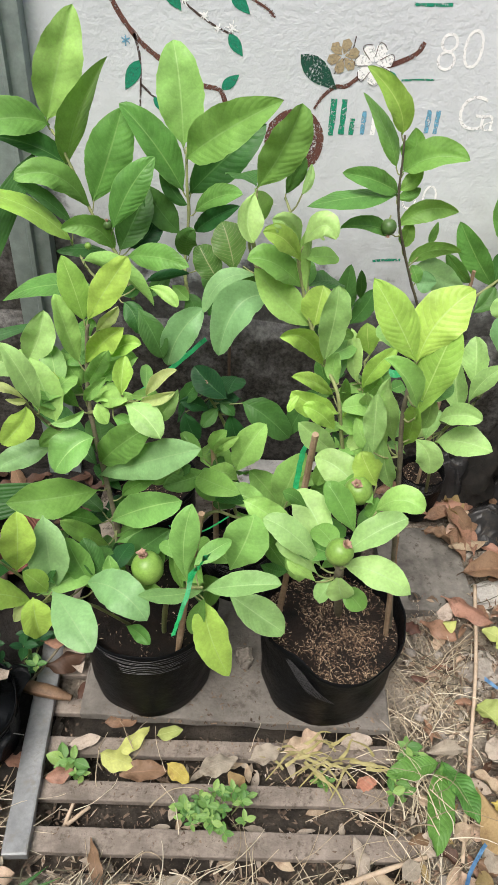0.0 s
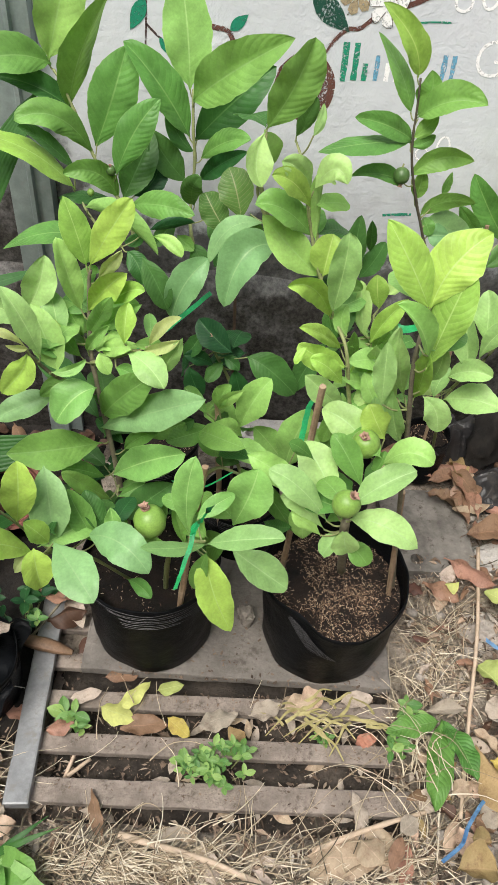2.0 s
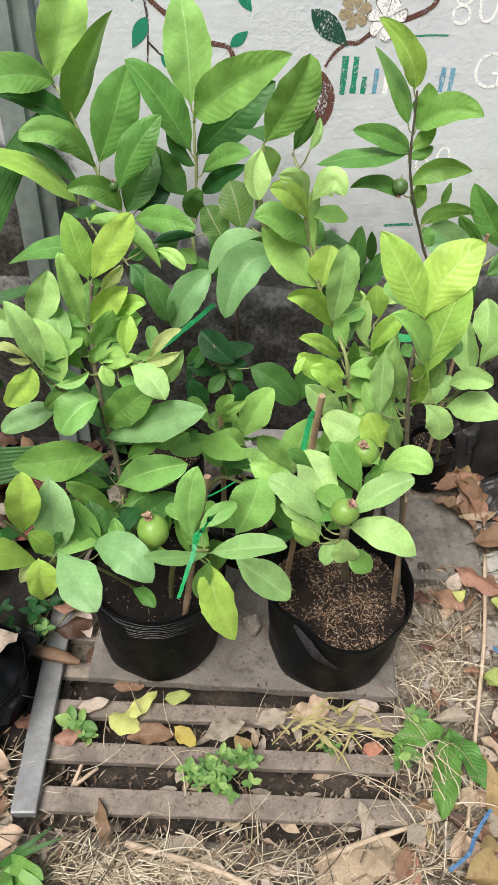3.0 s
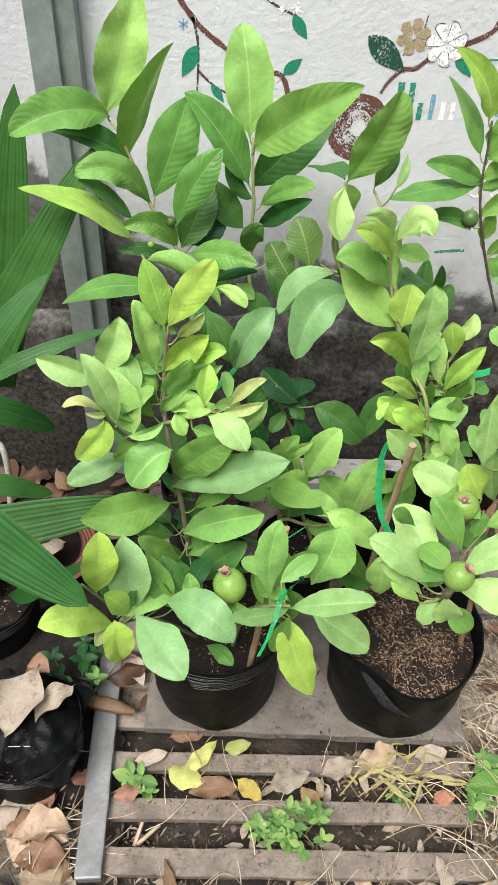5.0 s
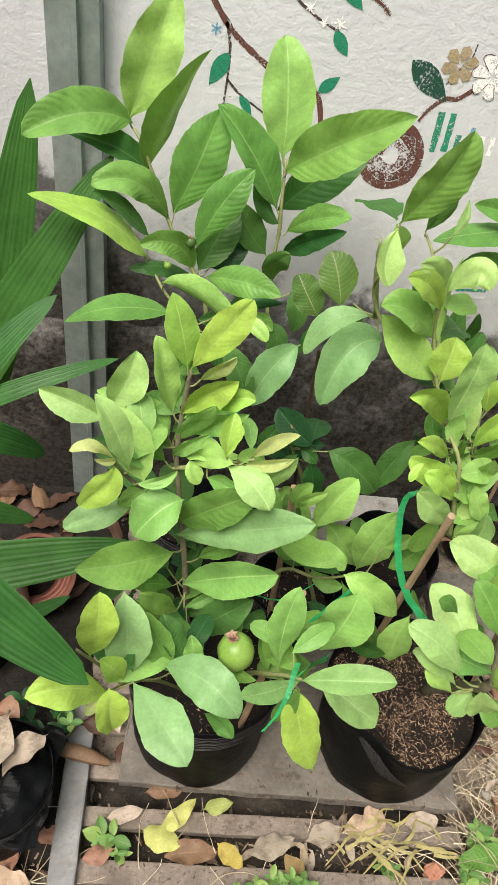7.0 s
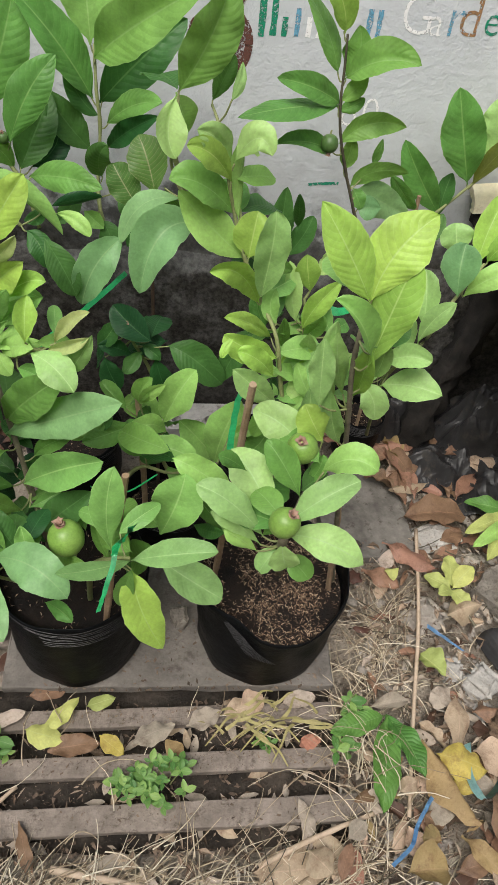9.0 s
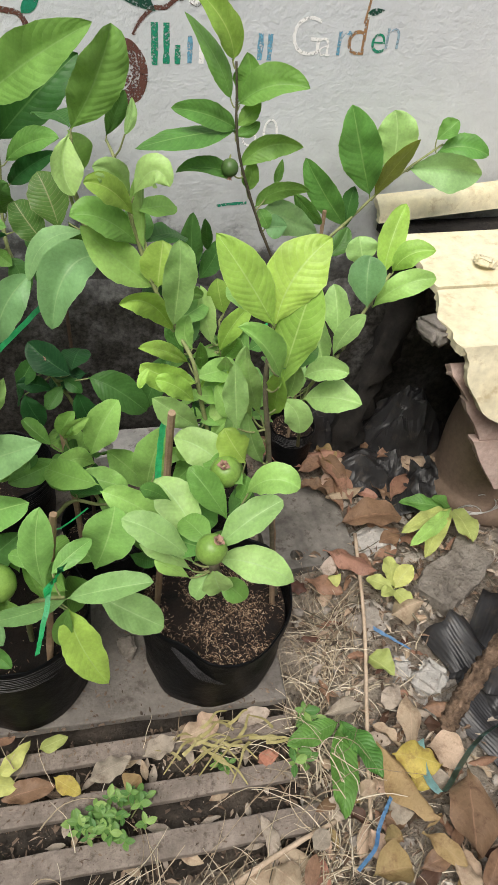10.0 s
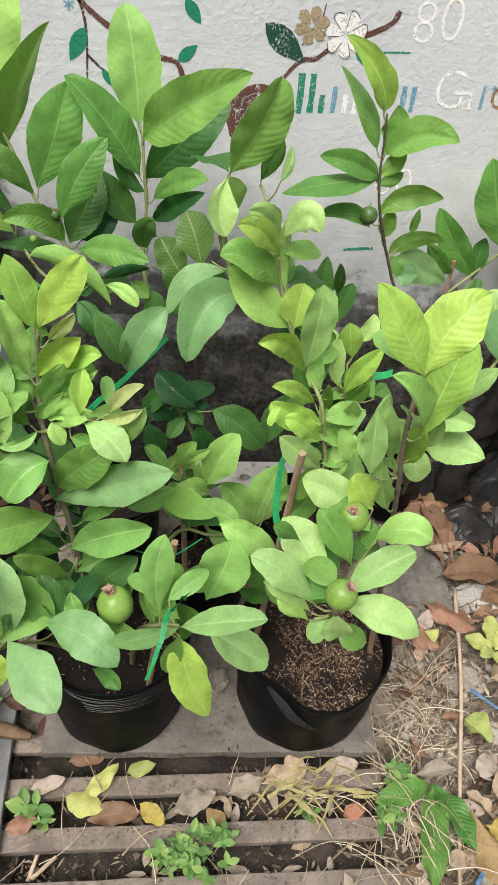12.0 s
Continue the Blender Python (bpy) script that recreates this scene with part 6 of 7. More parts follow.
tube(bm, spline([(0.49, -0.12, 0.0), (0.503, -0.11, 0.16), (0.55, -0.08, 0.3), (0.60, -0.05, 0.5), (0.62, -0.04, 0.62)], 6), 0.036, 0.024, 14, 1.1, 0.08)
tagged(part("dead_trunk", bm, ROT, smooth=True), "dark rotten tree stem leaning on the wall", "tree stem")
bm = bmesh.new()
tube(bm, spline([(0.478, -0.86, 0.02), (0.509, -0.822, 0.08), (0.581, -0.765, 0.15), (0.7, -0.69, 0.26), (0.86, -0.6, 0.4)], 26), 0.0165, 0.0145, 22, 0.5, 0.03)
rough_up(bm, 0.005, 150, 4)
tagged(part("cut_branch", bm, ROUGH_BARK, smooth=True), "rough brown cut branch sticking out of the litter", "branch")
bm = bmesh.new()
tube(bm, spline([(0.452, -0.38, 0.05), (0.405, -0.6, 0.052), (0.35, -0.8, 0.045), (0.304, -0.97, 0.04)], 8), 0.0042, 0.0034, 8, 0.2, 0.1)
tagged(part("dry_cane", bm, CANE, smooth=True), "long straight dry tan cane on the ground", "cane")
bm = bmesh.new()
tube(bm, spline([(0.05, -1.03, 0.03), (0.14, -0.995, 0.036), (0.245, -0.962, 0.04)], 6), 0.005, 0.004, 8, 0.2, 0.1)
tagged(part("dry_cane", bm, CANE, smooth=True), "short pale dry cane by the pallet", "cane")
bm = bmesh.new()
tube(bm, spline([(-0.27, -1.02, 0.03), (-0.1, -1.06, 0.034), (0.05, -1.12, 0.03)], 6), 0.006, 0.005, 8, 0.3, 0.1)
tagged(part("dry_cane", bm, CANE, smooth=True), "split dry cane in front of the pallet", "cane")

for line, label in (([(-0.386, -0.918, -0.012), (-0.380, -0.898, -0.004), (-0.374, -0.879, 0.002)], "pale forked dry twig between the slats"), ([(-0.381, -0.916, -0.008), (-0.345, -0.885, -0.004)], "short pale dry twig between the slats")):
    bm = bmesh.new()
    tube(bm, spline(line, 4), 0.0042, 0.003, 7, 0.3, 0.08)
    tagged(part("dry_twig", bm, CANE, smooth=True), label, "twig")


def rock(at, size, turn, label, seed, mat=None, rugged=0.35):
    bm = bmesh.new()
    bmesh.ops.create_cube(bm, size=2.0)
    bmesh.ops.bevel(bm, geom=list(bm.edges), offset=rugged, segments=2, affect="EDGES")
    bmesh.ops.subdivide_edges(bm, edges=list(bm.edges), cuts=4, use_grid_fill=True)
    for v in bm.verts:
        v.co += rugged * noise.noise_vector(v.co * 0.9 + Vector((seed, 0, 0))) + 0.12 * noise.noise_vector(v.co * 3.2 + Vector((0, seed, 0))) + 0.06 * noise.noise_vector(v.co * 8 + Vector((seed, seed, 0)))
        v.co = Vector((v.co.x * size[0], v.co.y * size[1], v.co.z * size[2]))
    ob = tagged(part("stone", bm, mat or STONE, smooth=True), label, "stone", "rubble stones")
    ob.matrix_basis = pose(*at, 0, 0, turn)
    return ob


bm = bmesh.new()
box(bm, (-0.1, -0.045, -0.018), (0.1, 0.045, 0.018), 0.004)
bmesh.ops.subdivide_edges(bm, edges=[e for e in bm.edges if e.calc_length() > 0.03], cuts=16, use_grid_fill=True)
for v in bm.verts:
    v.co += 0.016 * noise.noise_vector(Vector((v.co.x * 16, v.co.y * 16, 3))) + 0.005 * noise.noise_vector(v.co * 60) + 0.001 * noise.noise_vector(v.co * 160)
slab_bit = tagged(part("concrete_slab", bm, RUBBLE), "flat broken slab of grey-brown concrete on rubble", "slab")
slab_bit.matrix_basis = pose(0.637, -0.518, 0.046, 3, -2, 36)
rock((0.485, -0.385, 0.615), (0.022, 0.032, 0.018), 20, "crumbling cement lump under the yellow boards", 13, SLAB)
rock((0.625, -0.25, 0.668), (0.012, 0.02, 0.007), 50, "broken chip of yellow board lying on top", 14, FOAM)
rock((0.425, -0.585, 0.025), (0.045, 0.04, 0.02), 20, "grey lump of rubble beside the cane", 2)
rock((0.497, -0.392, 0.03), (0.06, 0.035, 0.016), 12, "pale crumbling piece of plaster", 3, PALE_STONE)
rock((0.50, -0.735, 0.03), (0.032, 0.028, 0.022), 40, "pale angular stone in the litter", 4, PALE_STONE)
rock((0.49, -0.79, 0.025), (0.016, 0.018, 0.012), 10, "small pale stone in the litter", 5, PALE_STONE)
rock((0.452, -0.71, 0.03), (0.026, 0.018, 0.014), 70, "small pale stone in the litter", 6, PALE_STONE)
rock((-0.075, -0.605, 0.06), (0.015, 0.018, 0.018), 15, "small grey stone between the grow bags", 7)
rock((0.31, -0.87, 0.015), (0.03, 0.022, 0.012), 15, "small grey stone near the pallet", 8)
rock((0.56, -0.45, 0.03), (0.03, 0.012, 0.01), 5, "flat chip of pale cement", 9)
rock((0.16, -0.832, 0.015), (0.016, 0.012, 0.01), 33, "small chip of red brick", 10, surface("red_brick", (0.4, 0.17, 0.11), (0.52, 0.26, 0.18), 40.0, 0.9))
rock((0.36, -0.05, 0.08), (0.012, 0.02, 0.05), 5, "upright white chip by the wall", 11, FOAM)

# ---- fallen leaves, weeds and straw ----
DEAD_NAMES = ("dry brown fallen leaf on the ground", "dry tan fallen leaf on the ground", "grey-brown withered fallen leaf", "yellow fallen leaf on the ground", "yellow-green fallen leaf on the slats", "ochre fallen leaf on the ground", "damp brown fallen leaf, coloured dark partly for shade")
fallen_count = [1000]


def fallen(tone, base, tip, width, z=None, name="fallen_leaf"):
    """A curled leaf lying on the ground or on the slats."""
    fallen_count[0] += 1
    rng = random.Random(fallen_count[0])
    b, t = Vector((*base, 0.0)), Vector((*tip, 0.0))
    z = (0.026 if -0.46 < b.x < 0.24 and -1.0 < b.y < -0.66 else 0.03 if b.x > 0.24 else 0.02) if z is None else z
    b.z, t.z = z + rng.uniform(0, 0.008), z + rng.uniform(0, 0.012)
    flat = 0.35 if -0.46 < b.x < 0.24 else 0.8
    bm = blade((t - b).length, width * (0.85 if flat < 0.5 else 1.0), flat * rng.uniform(0.03, 0.16), flat * rng.uniform(-0.7, 0.8), rng.uniform(0.03, 0.08), fallen_count[0], 14, 8, rng.uniform(0.65, 1.1), rng.uniform(0.7, 1.1), flat * rng.uniform(-1.4, 1.4), curl=flat * rng.uniform(-0.9, 0.9), tip=rng.uniform(0.55, 0.9), crinkle=rng.uniform(0.02, 0.05))
    low = min(v.co.z for v in bm.verts)
    for v in bm.verts:
        v.co.z -= low * 0.7
    ob = tagged(part(name, bm, DEAD[tone]), DEAD_NAMES[tone], "leaf", "fallen leaves")
    ob.matrix_basis = aim(b, t, (rng.uniform(-0.2, 0.2), rng.uniform(-0.2, 0.2), 1))
    return ob


fallen(0, (0.412, -0.360), (0.577, -0.347), 0.085, 0.050)
fallen(0, (0.363, -0.422), (0.470, -0.495), 0.056, 0.045)
fallen(0, (0.504, -0.127), (0.562, -0.232), 0.047, 0.050)
fallen(0, (0.506, -0.160), (0.431, -0.268), 0.043, 0.050)
fallen(0, (0.475, -0.072), (0.545, -0.014), 0.041, 0.050)
fallen(0, (0.482, -0.077), (0.538, -0.124), 0.046, 0.045)
fallen(0, (0.353, -0.220), (0.427, -0.276), 0.047, 0.045)
fallen(5, (0.441, -0.095), (0.449, -0.192), 0.042, 0.050)
fallen(1, (0.411, -0.079), (0.427, -0.149), 0.036, 0.040)
fallen(4, (0.353, -0.503), (0.383, -0.499), 0.035, 0.050)
fallen(0, (0.306, -0.489), (0.379, -0.532), 0.043, 0.045)
fallen(1, (0.458, -0.607), (0.537, -0.582), 0.054, 0.045)
fallen(1, (0.533, -0.049), (0.580, -0.092), 0.056, 0.045)
fallen(6, (0.274, -0.490), (0.304, -0.516), 0.034, 0.040)
fallen(2, (0.351, -0.454), (0.383, -0.470), 0.048, 0.040)
fallen(0, (0.501, -0.409), (0.556, -0.397), 0.042, 0.045)
fallen(5, (0.338, -0.861), (0.402, -1.001), 0.056, 0.050)
fallen(5, (0.382, -1.004), (0.435, -1.069), 0.034, 0.045)
fallen(3, (0.367, -0.878), (0.449, -0.911), 0.062, 0.060)
fallen(3, (0.397, -0.907), (0.418, -0.945), 0.037, 0.050)
fallen(1, (0.436, -0.873), (0.498, -0.905), 0.071, 0.055)
fallen(0, (0.491, -0.926), (0.446, -1.065), 0.095, 0.055)
fallen(1, (0.433, -0.768), (0.405, -0.875), 0.049, 0.050)
fallen(1, (0.349, -0.816), (0.390, -0.867), 0.027, 0.045)
fallen(2, (0.334, -0.952), (0.373, -0.978), 0.049, 0.050)
fallen(2, (0.429, -0.749), (0.385, -0.792), 0.041, 0.045)
fallen(4, (0.389, -0.684), (0.424, -0.733), 0.051, 0.050)
fallen(0, (0.455, -0.807), (0.519, -0.808), 0.039, 0.045)
fallen(6, (0.449, -0.826), (0.478, -0.839), 0.034, 0.045)
fallen(2, (0.266, -0.786), (0.346, -0.773), 0.030, 0.040)
fallen(5, (0.277, -1.056), (0.344, -1.054), 0.063, 0.050)
fallen(1, (0.128, -1.017), (0.160, -1.052), 0.064, 0.045)
fallen(0, (0.172, -1.063), (0.199, -1.007), 0.028, 0.045)
fallen(2, (0.193, -1.004), (0.225, -0.978), 0.038, 0.045)
fallen(6, (0.502, -0.988), (0.505, -1.037), 0.044, 0.050)
fallen(0, (0.451, -1.103), (0.498, -1.048), 0.039, 0.045)
fallen(1, (0.293, -0.935), (0.323, -0.922), 0.031, 0.055)
fallen(1, (0.296, -0.987), (0.301, -1.038), 0.032, 0.050)
fallen(5, (0.305, -1.006), (0.340, -1.012), 0.039, 0.050)
fallen(1, (0.413, -1.060), (0.446, -1.100), 0.034, 0.050)
fallen(2, (0.421, -0.938), (0.459, -0.932), 0.044, 0.050)
fallen(0, (0.358, -1.056), (0.421, -1.043), 0.035, 0.045)
fallen(0, (0.324, -0.969), (0.354, -0.992), 0.042, 0.045)
fallen(1, (-0.591, -0.936), (-0.488, -0.911), 0.068, 0.025)
fallen(0, (-0.576, -0.965), (-0.487, -0.953), 0.059, 0.025)
fallen(0, (-0.560, -0.879), (-0.527, -0.851), 0.049, 0.025)
fallen(2, (-0.621, -0.876), (-0.559, -0.858), 0.047, 0.025)
fallen(0, (-0.613, -0.907), (-0.564, -0.885), 0.051, 0.025)
fallen(5, (-0.548, -0.836), (-0.512, -0.832), 0.030, 0.025)
fallen(0, (-0.511, -0.977), (-0.475, -0.971), 0.042, 0.025)
fallen(0, (-0.605, -0.671), (-0.561, -0.685), 0.042, 0.140)
fallen(1, (0.037, -1.040), (0.167, -1.035), 0.077)
fallen(2, (-0.101, -1.090), (-0.132, -1.026), 0.037)
fallen(1, (0.106, -1.002), (0.192, -1.008), 0.050)
fallen(1, (0.183, -1.077), (0.177, -1.009), 0.038)
fallen(2, (0.222, -0.933), (0.279, -0.950), 0.047)
fallen(4, (-0.340, -0.806), (-0.272, -0.828), 0.052)
fallen(0, (-0.297, -0.842), (-0.210, -0.831), 0.046)
fallen(0, (-0.505, -0.58), (-0.42, -0.606), 0.05, 0.06)
fallen(6, (-0.47, -0.65), (-0.395, -0.62), 0.05, 0.05)
fallen(2, (-0.445, -0.585), (-0.40, -0.65), 0.045, 0.045)
fallen(6, (-0.4, -0.70), (-0.36, -0.65), 0.045, 0.035)
fallen(6, (-0.7, -0.075), (-0.78, -0.09), 0.05, 0.03)
fallen(6, (-0.66, -0.1), (-0.72, -0.14), 0.05, 0.03)
fallen(6, (-0.79, -0.06), (-0.86, -0.1), 0.05, 0.03)
fallen(0, (-0.345, -0.747), (-0.277, -0.736), 0.036)
fallen(2, (-0.40, -0.79), (-0.34, -0.775), 0.034)
fallen(1, (0.0, -0.787), (0.075, -0.765), 0.05)
fallen(3, (-0.212, -0.818), (-0.168, -0.853), 0.036)
fallen(2, (-0.155, -0.832), (-0.082, -0.803), 0.048)
fallen(4, (-0.308, -0.809), (-0.252, -0.750), 0.036)
fallen(4, (-0.239, -0.768), (-0.188, -0.751), 0.032)
fallen(5, (-0.097, -0.860), (-0.070, -0.833), 0.047)
fallen(0, (-0.380, -0.839), (-0.427, -0.856), 0.037)
fallen(2, (-0.062, -0.804), (0.001, -0.785), 0.048)
fallen(1, (0.033, -0.784), (0.078, -0.748), 0.054)
fallen(2, (0.109, -0.769), (0.176, -0.755), 0.041)
fallen(0, (-0.457, -0.823), (-0.512, -0.823), 0.037)
fallen(2, (-0.60, -0.36), (-0.66, -0.4), 0.04, 0.12)
for x, y, tx, ty, w, tone in ((-0.56, -0.9, -0.49, -0.93, 0.04, 1), (-0.6, -0.93, -0.51, -0.96, 0.05, 1), (-0.57, -0.98, -0.47, -0.99, 0.05, 1), (-0.66, -0.9, -0.58, -0.88, 0.05, 2), (-0.64, -1.0, -0.56, -1.03, 0.05, 0), (-0.52, -1.04, -0.44, -1.01, 0.04, 1)):
    fallen(tone, (x, y), (tx, ty), w)
crumple("plastic_bag", (-0.585, -0.775, 0.118), (0.098, 0.098, 0.045), BAG, "crumpled black plastic film covering a grow bag", "plastic bag", 3.4, "black plastic bags")


def rolled_leaf(points, r, turns, mat, label):
    """A dry leaf rolled up along its midrib, pointed at both ends."""
    bm = bmesh.new()
    layer = bm.loops.layers.uv.new("UVMap")
    line, rows = spline(points, 8), []
    for k, q in enumerate(line):
        s = k / (len(line) - 1)
        way = (line[min(k + 1, len(line) - 1)] - line[max(k - 1, 0)]).normalized()
        a = way.cross(Vector((0, 0, 1))).normalized()
        b = a.cross(way)
        w = r * (0.12 + 0.88 * math.sin(math.pi * min(1.0, 0.08 + 0.86 * s)) ** 0.7)
        ring = []
        for j in range(15):
            u = j / 14
            t, d = 6.2832 * turns * u + 0.6, w * (1 - 0.25 * u) * (1 + 0.12 * noise.noise(Vector((s * 6, u * 4, r * 900))))
            ring.append((bm.verts.new(q + (a * math.cos(t) + b * math.sin(t)) * d), (u, s)))
        rows.append(ring)
    for x, y in zip(rows, rows[1:]):
        for j in range(14):
            quad = (x[j], x[j + 1], y[j + 1], y[j])
            f = bm.faces.new([v for v, _ in quad])
            f.smooth = True
            for loop, (_, uvv) in zip(f.loops, quad):
                loop[layer].uv = uvv
    return tagged(part("fallen_leaf", bm, mat), label, "leaf", "fallen leaves")


rolled_leaf([(-0.525, -0.688, 0.062), (-0.466, -0.699, 0.062), (-0.408, -0.709, 0.056)], 0.0155, 1.15, DEAD[0], "rolled dry brown leaf lying across the bar")
fallen(2, (-0.57, -0.69), (-0.6, -0.82), 0.085, 0.16)
fallen(2, (-0.505, -0.715), (-0.558, -0.79), 0.05, 0.155)
bm = bmesh.new()
tube(bm, spline([(-0.5, -0.69, 0.058), (-0.468, -0.64, 0.07), (-0.436, -0.58, 0.078)], 6), 0.003, 0.002, 7, 0.3, 0.1)
tagged(part("dry_twig", bm, BARK, smooth=True), "thin brown dry twig leaning over the bar", "twig")
bm = bmesh.new()
tube(bm, spline([(-0.66, -0.822, 0.13), (-0.569, -0.826, 0.152), (-0.517, -0.82, 0.135), (-0.48, -0.787, 0.056)], 6), 0.0009, 0.0009, 5)
tagged(part("wire", bm, WIRE, smooth=True), "thin pale wire stretched over the black bag", "wire")


rng = random.Random(11)


def litter(total, x0, x1, y0, y1, tones, size, z=None):
    for _ in range(total):
        x, y, a, s = rng.uniform(x0, x1), rng.uniform(y0, y1), rng.uniform(0, 6.28), rng.uniform(*size)
        if 0.26 < x < 0.42 and -0.44 < y < -0.2:
            continue
        fallen(rng.choice(tones), (x, y), (x + s * math.cos(a), y + s * math.sin(a)), s * rng.uniform(0.24, 0.44), None if z is None else z + rng.uniform(0, 0.03))


litter(46, 0.33, 0.68, -0.46, -0.06, (0, 0, 6, 1, 0, 2), (0.045, 0.09))
litter(26, 0.36, 0.62, -0.3, -0.06, (0, 0, 1), (0.08, 0.13), 0.04)
litter(64, 0.27, 0.8, -0.85, -0.45, (0, 1, 6, 2, 2, 0), (0.02, 0.06))
litter(90, 0.22, 0.8, -1.25, -0.82, (0, 1, 1, 2, 2, 6, 0, 5, 0), (0.03, 0.08))
litter(40, -0.5, 0.3, -1.25, -1.0, (1, 2, 2, 0, 1), (0.04, 0.1))


def leaf_drift(total, x0, x1, y0, y1, tone, size, z, label):
    """Small withered leaves that nobody would count, in one heap."""
    heap = bmesh.new()
    for k in range(total):
        x, y, a, s = rng.uniform(x0, x1), rng.uniform(y0, y1), rng.uniform(0, 6.28), rng.uniform(*size)
        bm = blade(s, s * rng.uniform(0.24, 0.44), rng.uniform(0, 0.08), rng.uniform(-0.3, 0.4), 0.05, k + total, 10, 4, rng.uniform(0.65, 1.1), rng.uniform(0.7, 1.1), rng.uniform(-0.8, 0.8), curl=rng.uniform(-0.4, 0.4), tip=rng.uniform(0.55, 0.9), crinkle=0.03)
        at = Vector((x, y, z + rng.uniform(0, 0.02)))
        bm.transform(aim(at, at + Vector((s * math.cos(a), s * math.sin(a), rng.uniform(0, 0.006))), (rng.uniform(-0.2, 0.2), rng.uniform(-0.2, 0.2), 1)))
        me = bpy.data.meshes.new("heap")
        bm.to_mesh(me)
        bm.free()
        heap.from_mesh(me)
        bpy.data.meshes.remove(me)
    tagged(part("leaf_litter", heap, DEAD[tone]), label, "litter", kind="stuff")


leaf_drift(34, -0.42, 0.24, -0.99, -0.72, 2, (0.02, 0.05), -0.02, "small grey withered leaves between the slats")
leaf_drift(22, -0.2, 0.24, -0.99, -0.72, 1, (0.02, 0.05), -0.02, "small tan dry leaves between the slats")
# dark tone chosen to put the palm's shade into these leaves
leaf_drift(44, -0.95, -0.48, -0.35, -0.04, 6, (0.05, 0.11), 0.03, "brown leaves behind the palm, coloured dark as shade")
leaf_drift(6, -0.9, -0.52, -0.35, -0.04, 0, (0.05, 0.11), 0.035, "dry brown leaves behind the palm")


def sprig(node, tips, tone, widths, label, z=0.045):
    """A broken-off twig with its leaves lying on the ground."""
    s = thing("leafy_twig", label, "twig", "broken twigs")
    bm = bmesh.new()
    n_ = Vector((*node, z))
    tube(bm, spline([n_ + Vector((0.03, -0.08, -0.01)), n_ + Vector((0.012, -0.04, 0.0)), n_], 4), 0.0025, 0.002, 6)
    part("twig", bm, BARK, s)
    for k, (t, w) in enumerate(zip(tips, widths)):
        tip = Vector((*t, z + 0.012 * (k % 3)))
        bm = blade((tip - n_).length, w, 0.06, 0.3, 0.05, 50 + k, blunt=0.7, tip=0.6, shift=1.0, crinkle=0.035)
        ob = part("leaf", bm, tone[k % len(tone)], s)
        ob.matrix_basis = aim(n_, tip, (0.1 * (k % 3 - 1), -0.2, 1))


sprig((0.296, -0.801), [(0.19, -0.83), (0.255, -0.97), (0.335, -0.92)], [leaf_material("leaf_wilting", (0.12, 0.3, 0.065), (0.24, 0.42, 0.15), lift=0.3, veins=0.3, ribs=15.0)], [0.042, 0.05, 0.044], "wilting green leaves broken off beside the pallet", 0.05)
sprig((0.488, -0.542), [(0.437, -0.508), (0.497, -0.466), (0.537, -0.503), (0.513, -0.588), (0.45, -0.56)], [DEAD[4]], [0.034, 0.04, 0.04, 0.036, 0.028], "small yellow-green twig on the rubble", 0.06)
sprig((0.686, -0.359), [(0.57, -0.325), (0.538, -0.424), (0.536, -0.472), (0.572, -0.49), (0.69, -0.468), (0.64, -0.34)], [LEAF[2], DEAD[4], LEAF[3], DEAD[4], DEAD[4]], [0.04, 0.036, 0.034, 0.042, 0.058, 0.03], "twig of yellow-green leaves on the rubble", 0.085)


WEED = [leaf_material("weed_dull", (0.15, 0.32, 0.085), (0.25, 0.42, 0.16), veins=0.12, lift=0.1), leaf_material("weed_pale", (0.28, 0.48, 0.14), (0.38, 0.56, 0.24), veins=0.12, lift=0.1)]


def weed(at, total, spread, size, label, tone=2, seed=1, high=0.04):
    """A low weed: many short shoots with small oval leaves."""
    w = thing("weed", label, "weed", "small weeds", at)
    r = random.Random(seed)
    for k in range(total):
        a, d = r.uniform(0, 6.28), spread * math.sqrt(r.random())
        x, y, h = d * math.cos(a), d * math.sin(a) * 0.6, r.uniform(0.4, 1.0) * high
        bm = bmesh.new()
        tube(bm, [Vector((x * 0.6, y * 0.6, -0.01)), Vector((x, y, h))], 0.0012, 0.0008, 5)
        part("shoot", bm, GREEN_BARK, w)
        for j in range(4):
            b = j * 1.5708 + r.uniform(-0.4, 0.4)
            s = size * r.uniform(0.6, 1.1)
            bm = blade(s, s * r.uniform(0.45, 0.66), 0.06, 0.3, 0.03, seed * 50 + k * 4 + j, 6, 4)
            ob = part("leaf", bm, (WEED[r.random() < 0.45] if tone > 1 else LEAF[tone]), w)
            ob.matrix_basis = aim((x, y, h - 0.002 * j), (x + s * math.cos(b), y + s * math.sin(b), h + r.uniform(-0.2, 0.5) * s), (r.uniform(-0.3, 0.3), -0.4, 1))


weed((-0.115, -0.9, 0.015), 30, 0.066, 0.021, "low green weed growing between the slats", 3, 1)
weed((-0.396, -0.818, 0.01), 2, 0.012, 0.034, "young green weed by the steel bar", 2, 2, 0.05)
weed((-0.364, -0.848, 0.005), 2, 0.012, 0.018, "tiny green weed between the slats", 2, 3)
weed((0.242, -0.784, 0.015), 4, 0.022, 0.028, "small yellow-green weed at the pallet's end", 3, 4)
weed((0.213, -0.852, 0.015), 3, 0.025, 0.026, "small green weed at the pallet's end", 3, 5)
